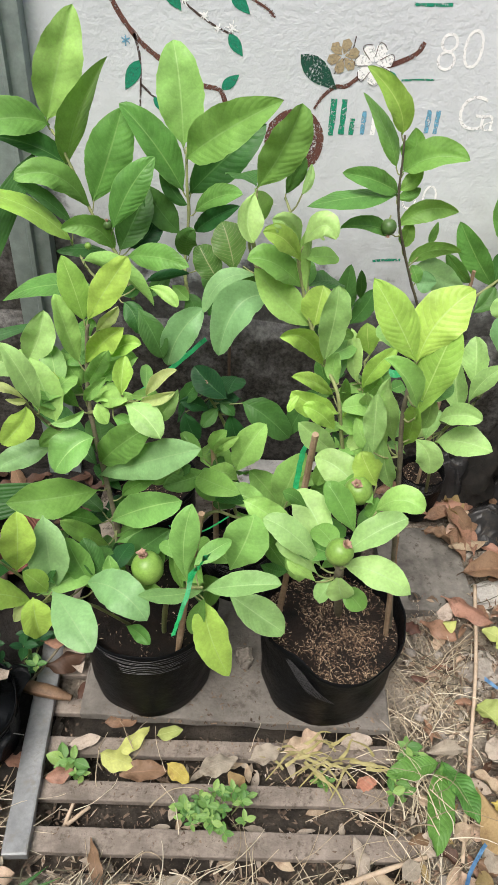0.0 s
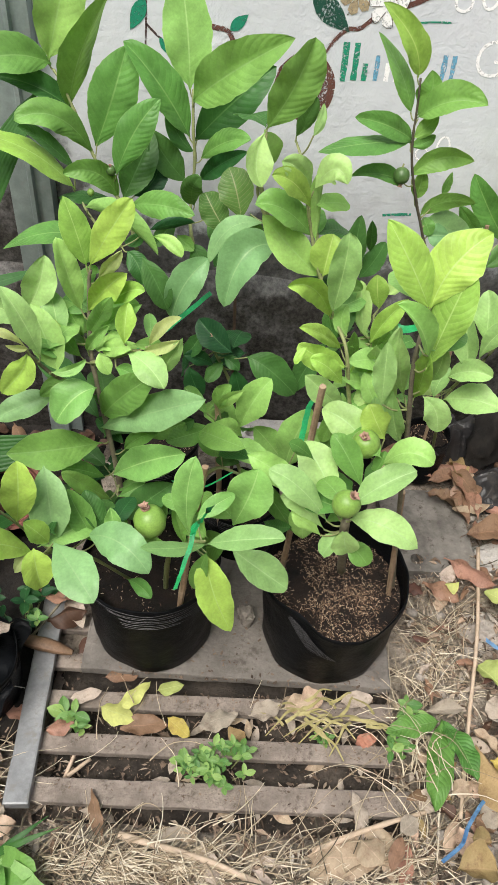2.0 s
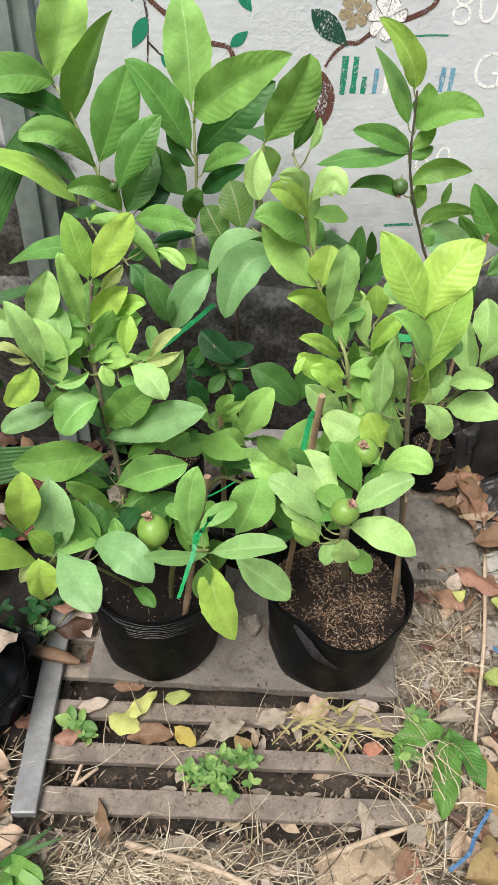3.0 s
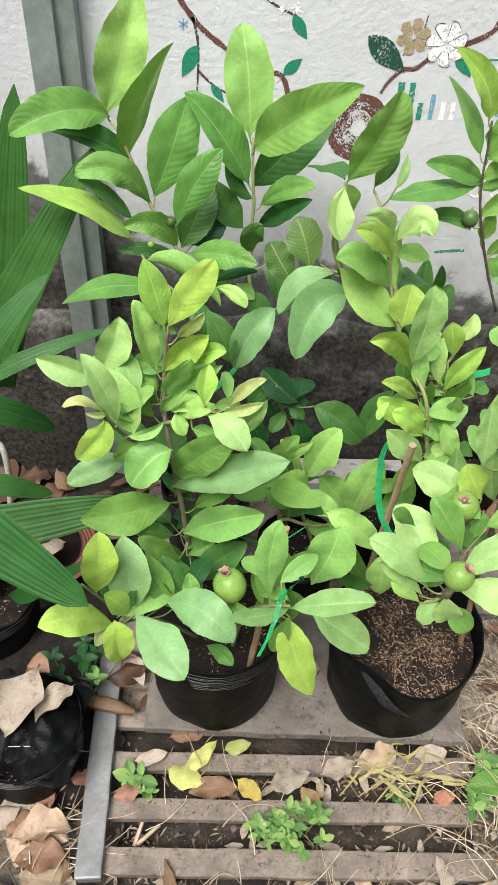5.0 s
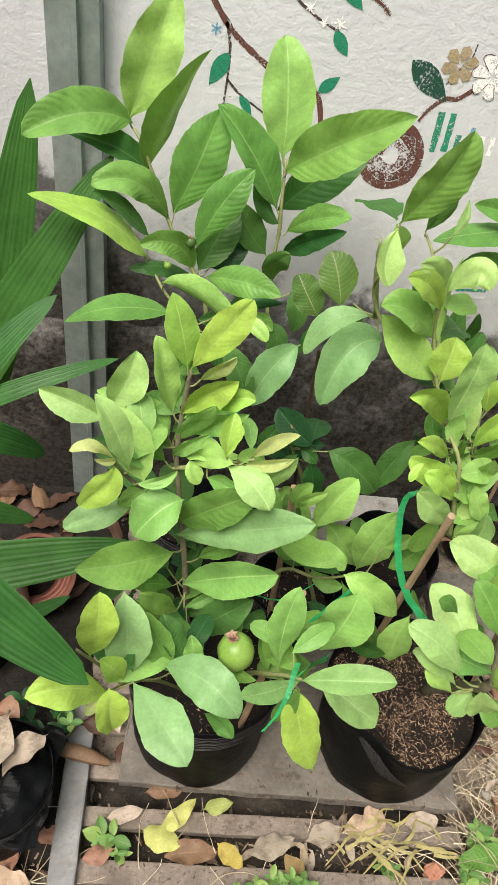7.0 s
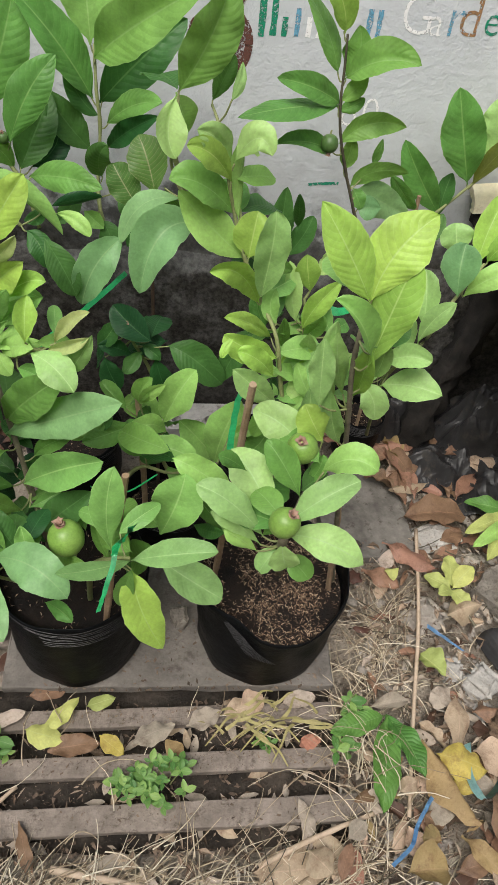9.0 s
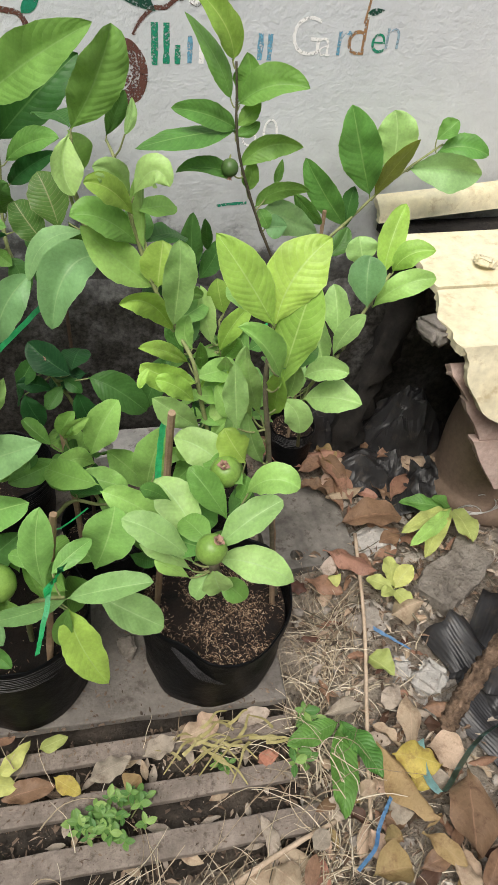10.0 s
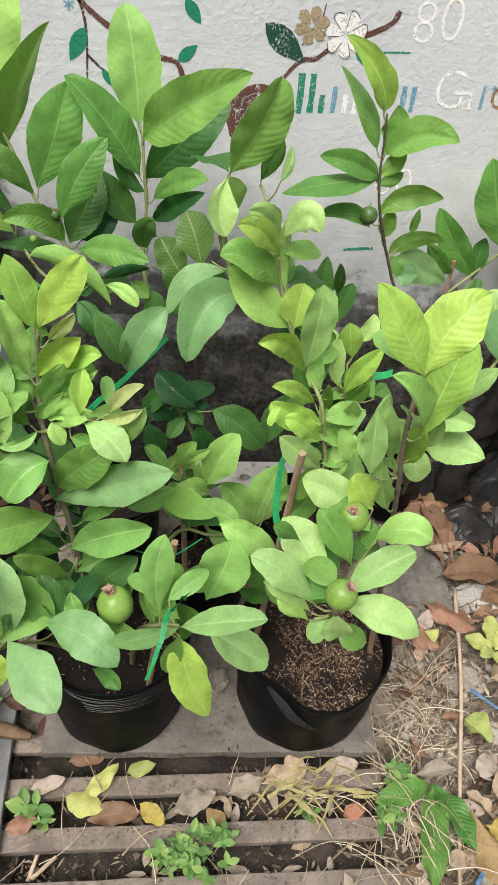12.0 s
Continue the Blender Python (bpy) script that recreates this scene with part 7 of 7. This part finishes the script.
weed((0.075, -0.83, 0.0), 4, 0.02, 0.018, "tiny green weed between the slats", 2, 6, 0.03)
herb = thing("weed", "broad-leaved green weed in the dry grass", "weed", "small weeds", (-0.46, -1.07, 0.02))
for tip, wide, tone, k in (((0.075, -0.02, 0.05), 0.06, 2, 1), ((0.11, -0.06, 0.045), 0.055, 8, 2), ((0.03, -0.09, 0.05), 0.05, 2, 3)):
    ob = part("leaf", blade(Vector(tip).length, wide, 0.1, 0.3, 0.04, k, 14, 6, tip=0.55), LEAF[tone], herb)
    ob.matrix_basis = aim((0, 0, 0.01), tip, (0, -0.4, 1))
for tip, k in (((0.12, 0.045, 0.07), 4), ((0.09, 0.07, 0.05), 5)):
    ob = part("grass_blade", blade(Vector(tip).length, 0.011, 0.16, 0.3, 0.01, k, 12, 2, tip=1.2), PALM, herb)
    ob.matrix_basis = aim((-0.02, 0, 0.0), tip, (0, -0.4, 1))
weed((-0.54, -0.62, 0.03), 7, 0.085, 0.036, "dark green weeds beside the grow bag", 0, 8, 0.08)
weed((-0.52, -0.67, 0.03), 6, 0.07, 0.028, "dull green weeds beside the grow bag", 2, 9, 0.06)


def straw(patches, seed, label, flatness=0.9, high=0.0):
    """Dry grass: thin bent stalks, too many to count."""
    r = random.Random(seed)
    bm = bmesh.new()
    for total, x, y, sx, sy, reach, turn in patches:
        for _ in range(total):
            q = Vector((r.gauss(x, sx), r.gauss(y, sy), 0.026 + high + abs(r.gauss(0, 0.01))))
            a, bend, step = r.gauss(turn, 0.8), r.gauss(0, 0.14) * flatness, reach * r.uniform(0.5, 1.5) / 9
            pts, up = [], r.uniform(-0.05, 0.3) * flatness
            for k in range(10):
                pts.append(q.copy())
                a += bend + r.gauss(0, 0.14) * flatness
                q = q + Vector((math.cos(a), math.sin(a), up - 0.07 * k)) * step
                q.z = max(q.z, 0.022 + high)
            tube(bm, pts, r.uniform(0.0004, 0.0014), 0.0005, 4)
    return tagged(part("dry_grass", bm, STRAW), label, "dry grass", kind="stuff")


straw([(60, 0.335, -0.635, 0.018, 0.05, 0.15, 1.6), (40, 0.3, -0.68, 0.03, 0.04, 0.12, 1.0), (45, 0.23, -0.84, 0.03, 0.05, 0.16, 1.2), (40, 0.25, -0.97, 0.03, 0.04, 0.16, 1.3), (16, 0.27, -0.9, 0.03, 0.09, 0.14, 1.4), (24, 0.3, -0.72, 0.02, 0.04, 0.11, 1.2)], 1, "tangle of dry straw beside the pallet")
straw([(420, -0.27, -1.068, 0.085, 0.02, 0.06, 0.0), (330, 0.0, -1.075, 0.16, 0.03, 0.08, 0.1), (60, 0.2, -1.05, 0.06, 0.04, 0.1, 0.6), (30, -0.52, -0.95, 0.03, 0.05, 0.1, 1.2)], 2, "dry grass in front of the pallet", 0.4)
straw([(9, 0.262, -0.93, 0.012, 0.03, 0.13, 1.3), (6, 0.25, -0.86, 0.02, 0.02, 0.1, 0.5)], 4, "loose straw stalks draped over the wilting leaves", 0.9, 0.05)
straw([(14, 0.06, -0.81, 0.05, 0.015, 0.1, -0.5), (12, -0.25, -0.87, 0.12, 0.05, 0.08, 1.0), (20, 0.5, -0.65, 0.12, 0.12, 0.08, 1.0)], 3, "yellowed grass blades on the slats")
BITS, n_bits, l_bits, p_bits = material("leaf_bits")
island = n_bits.new("ShaderNodeNewGeometry").outputs["Random Per Island"]
shade = ramp(n_bits, l_bits, island, (0.0, (0.06, 0.043, 0.03)), (0.35, (0.2, 0.135, 0.09)), (0.6, (0.36, 0.275, 0.2)), (0.85, (0.5, 0.42, 0.33)), (1.0, (0.56, 0.52, 0.46)))
fleck = noise_tex(n_bits, l_bits, 260.0, 4.0)
l_bits.new(mix_rgb(n_bits, l_bits, 0.6, shade.outputs[0], ramp(n_bits, l_bits, fleck.outputs[0], (0.3, 0.55), (0.7, 1.15)).outputs[0], "MULTIPLY"), p_bits.inputs["Base Color"])
p_bits.inputs["Roughness"].default_value = 0.85
r_ = random.Random(5)
bm = bmesh.new()
for k in range(26):
    x, y, a = r_.gauss(0.06, 0.045), r_.gauss(-0.8, 0.012), r_.uniform(-0.9, 0.9) + (3.14 if k % 2 else 0)
    c = Vector((x, y, 0.035))
    band(bm, spline([c, c + Vector((0.02 * math.cos(a), 0.02 * math.sin(a), 0.006)), c + Vector((0.045 * math.cos(a + 0.2), 0.045 * math.sin(a + 0.2), 0.002)), c + Vector((0.07 * math.cos(a + 0.15), 0.07 * math.sin(a + 0.15) - 0.008, -0.008))], 4), 0.007, (-math.sin(a), math.cos(a), 0.3), 0.7)
tagged(part("yellow_grass", bm, HAY), "flattened yellow-green grass tuft on the slats", "grass", kind="stuff")
bm = bmesh.new()
for _ in range(19000):
    x, y = r_.uniform(-0.95, 0.95), r_.uniform(-1.3, -0.03)
    if -0.39 < x < 0.21 and -0.735 < y or 0.5 < x < 0.75 and -0.98 < y < -0.6 or 0.24 < x < 0.44 and -0.45 < y < -0.2:
        continue
    inside = -0.46 < x < 0.24 and y > -1.0
    c = Vector((x, y, (-0.026 if inside else 0.012 if x < 0.3 else 0.026) + r_.uniform(0, 0.01)))
    a, s = r_.uniform(0, 6.28), 0.0012 + 0.008 * r_.random() ** 3
    u, v = Vector((math.cos(a), math.sin(a), r_.uniform(-0.5, 0.5))) * s, Vector((-math.sin(a), math.cos(a), r_.uniform(-0.6, 0.6))) * s * r_.uniform(0.15, 0.6)
    q = [bm.verts.new(c + w_) for w_ in (-u - v * r_.random(), u * r_.random() - v, u * 0.9 + v * r_.random(), -u * r_.uniform(-0.5, 0.8) + v)]
    bm.faces.new(q)
for _ in range(700):
    y = r_.choice((-0.699, -0.779, -0.862, -0.946))
    c = Vector((r_.uniform(-0.42, 0.19), y + r_.uniform(-0.014, 0.014), 0.0225))
    a, s = r_.uniform(0, 6.28), 0.0008 + 0.004 * r_.random() ** 3
    u, v = Vector((math.cos(a), math.sin(a), 0.1)) * s, Vector((-math.sin(a), math.cos(a), 0.3)) * s * r_.uniform(0.2, 0.6)
    bm.faces.new([bm.verts.new(c + w_) for w_ in (-u - v * 0.4, u * 0.3 - v, u, -u * 0.4 + v)])
for _ in range(520):
    c = Vector((r_.uniform(-0.34, 0.19), -0.745 + 0.2 * r_.random() ** 2, 0.0485))
    a, s = r_.uniform(0, 6.28), 0.001 + 0.005 * r_.random() ** 3
    u, v = Vector((math.cos(a), math.sin(a), 0.1)) * s, Vector((-math.sin(a), math.cos(a), 0.3)) * s * r_.uniform(0.2, 0.6)
    bm.faces.new([bm.verts.new(c + w_) for w_ in (-u - v * 0.4, u * 0.3 - v, u, -u * 0.4 + v)])
bits = bmesh.new()
for k in range(4000):
    x, y = (r_.uniform(0.25, 0.9), r_.uniform(-1.15, -0.4)) if k % 5 > 1 else (0.26 - 0.72 * r_.random() ** 1.5, r_.uniform(-1.1, -0.76))
    if 0.5 < x < 0.75 and -0.98 < y < -0.6 and k % 3:
        continue
    inside = -0.46 < x < 0.24 and y > -1.0
    c = Vector((x, y, (-0.022 if inside else 0.02 if x < 0.3 else 0.037) + r_.uniform(0, 0.008)))
    a, s = r_.uniform(0, 6.28), (0.0015 + 0.014 * r_.random() ** 4) if inside else 0.003 + 0.012 * r_.random() ** 2
    u, v = Vector((math.cos(a), math.sin(a), r_.uniform(-0.3, 0.3))) * s, Vector((-math.sin(a), math.cos(a), 0)) * s * r_.uniform(0.15, 0.55)
    up = Vector((0, 0, s * r_.uniform(0.1, 0.5)))
    q = [bits.verts.new(c + w_) for w_ in (-u, -v * r_.uniform(0.6, 1) + up, u, v * r_.uniform(0.6, 1) + up, u * r_.uniform(-0.4, 0.4))]
    bits.faces.new((q[0], q[1], q[2], q[4]))
    bits.faces.new((q[0], q[4], q[2], q[3]))
tagged(part("leaf_bits", bits, BITS), "torn bits of dry leaf and bark on soil", "litter", kind="stuff")
grit = bmesh.new()
for _ in range(1500):
    x, y, s = r_.uniform(0.26, 0.85), r_.uniform(-1.1, -0.2), 0.0016 + 0.012 * r_.random() ** 4
    if -0.44 < y < -0.2 and x < 0.44:
        continue
    made = bmesh.ops.create_icosphere(grit, subdivisions=1, radius=s)["verts"]
    for v in made:
        v.co = v.co * (1 + 0.5 * noise.noise(v.co * 300 + Vector((x * 50, y * 50, 0))))
        v.co = Vector((v.co.x + x, v.co.y + y, v.co.z * 0.7 + 0.028))
tagged(part("rubble_grit", grit, STONE), "small grey stones and crumbs of cement on soil", "gravel", kind="stuff")
CRUMB = surface("litter_crumbs", (0.05, 0.035, 0.025), (0.3, 0.22, 0.16), 30.0, 0.9, 200.0, 0.2, 0.001)
tagged(part("litter_crumbs", bm, CRUMB), "crumbled dry leaf bits and small chips on soil", "litter", kind="stuff")
for pts, w, mat, lab in (([(0.346, -0.945, 0.065), (0.33, -0.962, 0.075), (0.306, -0.992, 0.062), (0.29, -1.02, 0.07), (0.256, -1.045, 0.06)], 0.0065, BLUE_TAPE, "torn blue plastic tape in the litter"), ([(0.42, -0.618, 0.045), (0.45, -0.65, 0.05), (0.482, -0.675, 0.045)], 0.008, BLUE_TAPE, "torn blue plastic tape in the litter"), ([(0.43, -0.86, 0.06), (0.412, -0.92, 0.075), (0.425, -0.96, 0.085), (0.47, -0.925, 0.085), (0.534, -0.879, 0.085), (0.62, -0.85, 0.08)], 0.015, TEAL_TAPE, "crumpled teal plastic strip in the litter")):
    tape(pts, w, lab, mat, (0.5, -0.3, 0.8) if mat is TEAL_TAPE else (0.7, -0.6, 0.35))
bm = bmesh.new()
for _ in range(110):
    x, y = (r_.uniform(0.26, 0.8), r_.uniform(-1.15, -0.1)) if r_.random() < 0.7 else (r_.uniform(-0.6, 0.25), r_.uniform(-1.2, -1.0))
    if 0.72 < x and y > -0.42 or x < 0.44 and -0.45 < y < -0.05:
        continue
    c, t, l_ = Vector((x, y, 0.036 + 0.014 * r_.random())), r_.uniform(0, 6.28), r_.uniform(0.015, 0.06)
    u = Vector((math.cos(t), math.sin(t), r_.uniform(-0.08, 0.12))) * l_
    k = Vector((-u.y, u.x, 0)) * r_.uniform(-0.12, 0.12)
    tube(bm, spline([c - u, c + k, c + u], 3), r_.uniform(0.0008, 0.0022), 0.0007, 5)
tagged(part("twig_litter", bm, DARK_BARK), "broken thin dark twigs strewn in the litter", "twigs", kind="stuff")
bm = bmesh.new()
for k in range(3):
    tube(bm, [Vector((0.73 + 0.035 * math.cos(t * 0.5 + k) + 0.01 * t * 0.3, -0.37 + 0.02 * math.sin(t * 0.5 + k), 0.07 + 0.004 * k + 0.003 * t)) for t in range(14)], 0.0012, 0.0012, 5)
tagged(part("wire", bm, WIRE, smooth=True), "looped pale wire under the clay jar", "wire")

# ---- painting on the wall ----
mural = thing("wall_painting", "painted branches, leaves and flowers on the plaster", "painting")


def paint(name, c, patchy=0.45, deep=0.6):
    m, n, l, p = material(name)
    nz, big = noise_tex(n, l, 260.0, 4.0, 0.65), noise_tex(n, l, 45.0)
    l.new(mix_rgb(n, l, ramp(n, l, nz.outputs[0], (0.35, 0.0), (0.62, 1.0)).outputs[0], tuple(deep * v for v in c), c), p.inputs["Base Color"])
    p.inputs["Roughness"].default_value = 0.8
    bump(n, l, p, nz.outputs[0], 0.4, 0.002)
    clear, both = n.new("ShaderNodeBsdfTransparent"), n.new("ShaderNodeMixShader")
    worn = maths(n, l, "ADD", maths(n, l, "MULTIPLY", nz.outputs[0], 0.7), maths(n, l, "MULTIPLY", big.outputs[0], 0.3))
    l.new(ramp(n, l, worn, (patchy - 0.06, 0.0), (patchy + 0.02, 1.0)).outputs[0], both.inputs[0])
    l.new(clear.outputs[0], both.inputs[1])
    l.new(p.outputs[0], both.inputs[2])
    l.new(both.outputs[0], n["Material Output"].inputs["Surface"])
    return m


BROWN, INK, TEAL, PINE = paint("brown_paint", (0.15, 0.06, 0.045), 0.45), paint("dark_brown_paint", (0.08, 0.05, 0.045), 0.46), paint("teal_paint", (0.01, 0.3, 0.17), 0.475), paint("dark_green_paint", (0.008, 0.08, 0.05), 0.47)
WHITE, TAN, BLUE, ORANGE, PALE = paint("white_paint", (0.92, 0.92, 0.92), 0.44, 0.95), paint("tan_paint", (0.45, 0.36, 0.22), 0.43), paint("blue_paint", (0.16, 0.42, 0.6), 0.48), paint("ochre_paint", (0.4, 0.22, 0.1), 0.47), paint("pale_blue_paint", (0.35, 0.5, 0.6), 0.46)

TEAL_LEAF = paint("teal_leaf_paint", (0.01, 0.27, 0.15), 0.4)


def stroke(name, points, width, mat, taper=0.0, y=-0.0006, hairs=0):
    bm = bmesh.new()
    line = spline([(x, y, z) for x, z in points], 6)
    rows = []
    for k, q in enumerate(line):
        way = (line[min(k + 1, len(line) - 1)] - line[max(k - 1, 0)]).normalized()
        side = Vector((way.z, 0, -way.x))
        w = 0.8 * width / 2 * (1 - taper * k / (len(line) - 1)) * (1 + 0.35 * noise.noise(q * 70))
        rows.append((bm.verts.new(q - side * w), bm.verts.new(q + side * w)))
    for a, b in zip(rows, rows[1:]):
        bm.faces.new((a[0], a[1], b[1], b[0]))
    r = random.Random(int(1000 * abs(points[0][0])) + 1)
    for _ in range(hairs):
        k = r.randrange(1, len(line) - 1)
        way = (line[k + 1] - line[k - 1]).normalized()
        side = Vector((way.z, 0, -way.x)) * r.choice((-1, 1))
        c = line[k].lerp(line[k + 1], r.random()) + side * width * 0.3
        bm.faces.new([bm.verts.new(v) for v in (c - way * 0.0007, c + way * 0.0007, c + side * width * r.uniform(0.08, 0.28) + way * r.uniform(-0.003, 0.003))])
    return part(name, bm, mat, mural)


def painted_leaf(a, b, width, mat, bulge=1.0):
    bm = bmesh.new()
    p, q = Vector((a[0], -0.0008, a[1])), Vector((b[0], -0.0008, b[1]))
    way = q - p
    side = Vector((way.z, 0, -way.x)).normalized()
    ring = [p + way * t + side * width / 2 * math.sin(math.pi * t**0.8) * bulge for t in (0, 0.12, 0.28, 0.45, 0.62, 0.8, 0.92)]
    ring += [q] + [p + way * t - side * width / 2 * math.sin(math.pi * t**0.8) for t in (0.92, 0.8, 0.62, 0.45, 0.28, 0.12)]
    bm.faces.new([bm.verts.new(v) for v in ring])
    return part("painted_leaf", bm, mat, mural)


def painted_flower(x, z, r, mat, petals=5, y=-0.0009, turn=0.3):
    bm = bmesh.new()
    for k in range(petals):
        a = turn + 6.2832 * k / petals
        u, v = Vector((math.cos(a), 0, math.sin(a))), Vector((-math.sin(a), 0, math.cos(a)))
        c = Vector((x, y - 0.00004 * k, z))
        bm.faces.new([bm.verts.new(c + u * r * s + v * r * t) for s, t in ((0.1, 0), (0.45, -0.26), (0.8, -0.3), (1.0, 0), (0.8, 0.3), (0.45, 0.26))])
    return part("painted_flower", bm, mat, mural)


stroke("branch", [(-0.388, 1.153), (-0.358, 1.098), (-0.334, 1.067), (-0.313, 1.046), (-0.268, 1.015), (-0.233, 0.990), (-0.200, 0.986), (-0.177, 0.980), (-0.166, 0.955), (-0.160, 0.92)], 0.011, BROWN, hairs=110)
stroke("branch", [(-0.333, 1.067), (-0.325, 1.032), (-0.325, 0.987), (-0.328, 0.945)], 0.006, INK, 0.4, hairs=24)
stroke("branch", [(-0.325, 0.984), (-0.302, 0.964), (-0.267, 0.944), (-0.241, 0.927)], 0.005, INK, 0.4, hairs=24)
stroke("branch", [(-0.283, 1.165), (-0.253, 1.133), (-0.238, 1.116), (-0.199, 1.091), (-0.157, 1.073)], 0.006, INK, 0.3, hairs=24)
stroke("branch", [(-0.40, 1.25), (-0.282, 1.185), (-0.220, 1.155), (-0.177, 1.145), (-0.133, 1.133), (-0.100, 1.118), (-0.084, 1.105)], 0.009, BROWN, 0.5, hairs=110)
stroke("branch", [(0.185, 1.08), (0.174, 1.061), (0.141, 1.044), (0.12, 1.038)], 0.01, BROWN, hairs=110)
stroke("branch", [(0.076, 1.017), (0.055, 1.001), (0.032, 0.997), (0.012, 0.978), (0.0, 0.958)], 0.009, BROWN, 0.4, hairs=110)
stroke("branch", [(0.062, 1.083), (0.058, 1.06), (0.045, 1.045), (0.03, 1.02)], 0.003, INK, hairs=24)
for a, b, w in (((-0.326, 1.024), (-0.354, 0.972), 0.026), ((-0.302, 0.963), (-0.279, 0.933), 0.015), ((-0.278, 1.146), (-0.248, 1.106), 0.024), ((-0.163, 1.140), (-0.128, 1.107), 0.022), ((-0.164, 1.075), (-0.138, 1.040), 0.021), ((-0.175, 0.983), (-0.143, 1.010), 0.02), ((0.122, 1.032), (0.154, 0.99), 0.026), ((0.11, 1.15), (0.16, 1.17), 0.025)):
    painted_leaf(a, b, w, TEAL_LEAF)
painted_leaf((-0.034, 1.049), (0.038, 0.994), 0.04, PINE)
for x, z, r in ((-0.243, 1.125, 0.011), (-0.208, 1.101, 0.009), (-0.159, 1.085, 0.011), (-0.184, 1.082, 0.008), (-0.129, 1.151, 0.011)):
    for k in range(7):
        a = 0.898 * k + 9 * x
        reach = r * (1.25 if k % 2 else 0.8)
        stroke("petal", [(x, z), (x + 0.55 * reach * math.cos(a), z + 0.55 * reach * math.sin(a)), (x + reach * math.cos(a + 0.15), z + reach * math.sin(a + 0.15))], 0.0042, WHITE, 0.6, y=-0.0012 - 0.00002 * k)
for k in range(3):
    u, v = 0.009 * math.cos(0.5 + k * 1.047), 0.009 * math.sin(0.5 + k * 1.047)
    stroke("star_ray", [(-0.349 - u, 1.055 - v), (-0.349, 1.055), (-0.349 + u, 1.055 + v)], 0.0035, BLUE)
painted_flower(0.043, 1.05, 0.03, TAN, 6)
painted_flower(0.101, 1.04, 0.036, WHITE, 7)
for k in range(7):
    a = 0.3 + 6.2832 * k / 7
    stroke("outline", [(0.101 + 0.012 * math.cos(a + 0.4), 1.04 + 0.012 * math.sin(a + 0.4)), (0.101 + 0.034 * math.cos(a + 0.25), 1.04 + 0.034 * math.sin(a + 0.25)), (0.101 + 0.036 * math.cos(a), 1.04 + 0.036 * math.sin(a)), (0.101 + 0.032 * math.cos(a - 0.3), 1.04 + 0.032 * math.sin(a - 0.3))], 0.0016, INK, y=-0.0016)
# a woven round basket
for r, w, m_ in ((0.05, 0.018, BROWN), (0.036, 0.016, paint("worn_brown_paint", (0.13, 0.05, 0.04), 0.5)), (0.021, 0.018, paint("faded_brown_paint", (0.14, 0.06, 0.05), 0.54))):
    stroke("basket_ring", [(-0.032 + r * math.cos(t * 0.449), 0.897 + 1.05 * r * math.sin(t * 0.449)) for t in range(15)], w, m_, hairs=60)
stroke("dash", [(0.155, 1.137), (0.19, 1.138), (0.222, 1.140)], 0.007, TEAL)
stroke("dash", [(0.155, 1.016), (0.185, 1.019), (0.215, 1.020)], 0.004, TEAL)
stroke("dash", [(0.158, 0.657), (0.187, 0.661), (0.218, 0.663)], 0.007, TEAL)
# the name is reduced to bars
for x, z0, z1, w, m_ in ((0.036, 0.912, 0.978, 0.014, TEAL), (0.056, 0.915, 0.978, 0.013, TEAL), (0.075, 0.915, 0.945, 0.013, TEAL), (0.096, 0.917, 0.96, 0.01, BLUE), (0.116, 0.917, 0.948, 0.011, WHITE), (0.134, 0.917, 0.948, 0.011, WHITE), (0.218, 0.926, 0.968, 0.011, BLUE), (0.235, 0.926, 0.968, 0.011, BLUE)):
    stroke("bar", [(x, z0), (x + 0.0005, (z0 + z1) / 2), (x, z1)], w, m_)


def letter(ch, x, z, high, mat, inset=0.009, slant=0.0):
    """One hand-painted character: the built-in font drawn as a thin brushed outline stroke."""
    cu = bpy.data.curves.new("letter", "FONT")
    cu.body, cu.size, cu.resolution_u, cu.offset = ch, 1.0, 4, -inset
    tmp = bpy.data.objects.new("letter", cu)
    scene.collection.objects.link(tmp)
    me = bpy.data.meshes.new_from_object(tmp.evaluated_get(bpy.context.evaluated_depsgraph_get()))
    bpy.data.objects.remove(tmp)
    zs = [v.co.y for v in me.vertices]
    k, low, xs_ = high / (max(zs) - min(zs)), min(zs), min(v.co.x for v in me.vertices)
    for v in me.vertices:
        v.co = Vector((x + (v.co.x - xs_) * k * 0.92 + slant * (v.co.y - low) * k, -0.0008, z + (v.co.y - low) * k))
    me.materials.append(mat)
    ob = new("letter", me)
    ob.parent = mural


letter("G", 0.273, 0.936, 0.062, WHITE, 0.014)
letter("a", 0.322, 0.936, 0.03, WHITE)
letter("r", 0.356, 0.938, 0.04, BLUE)
letter("d", 0.374, 0.94, 0.06, ORANGE)
letter("e", 0.418, 0.944, 0.032, TEAL)
letter("n", 0.444, 0.952, 0.033, PALE)
stroke("bar", [(0.399, 0.99), (0.402, 1.01), (0.404, 1.026)], 0.005, ORANGE)
painted_leaf((0.402, 1.006), (0.432, 1.012), 0.011, PINE)
letter("8", 0.212, 1.036, 0.062, WHITE, 0.019)
letter("0", 0.256, 1.042, 0.064, WHITE, 0.019)
letter("0", 0.237, 0.775, 0.052, WHITE, 0.019)
letter("8", 0.198, 0.775, 0.052, WHITE, 0.019)
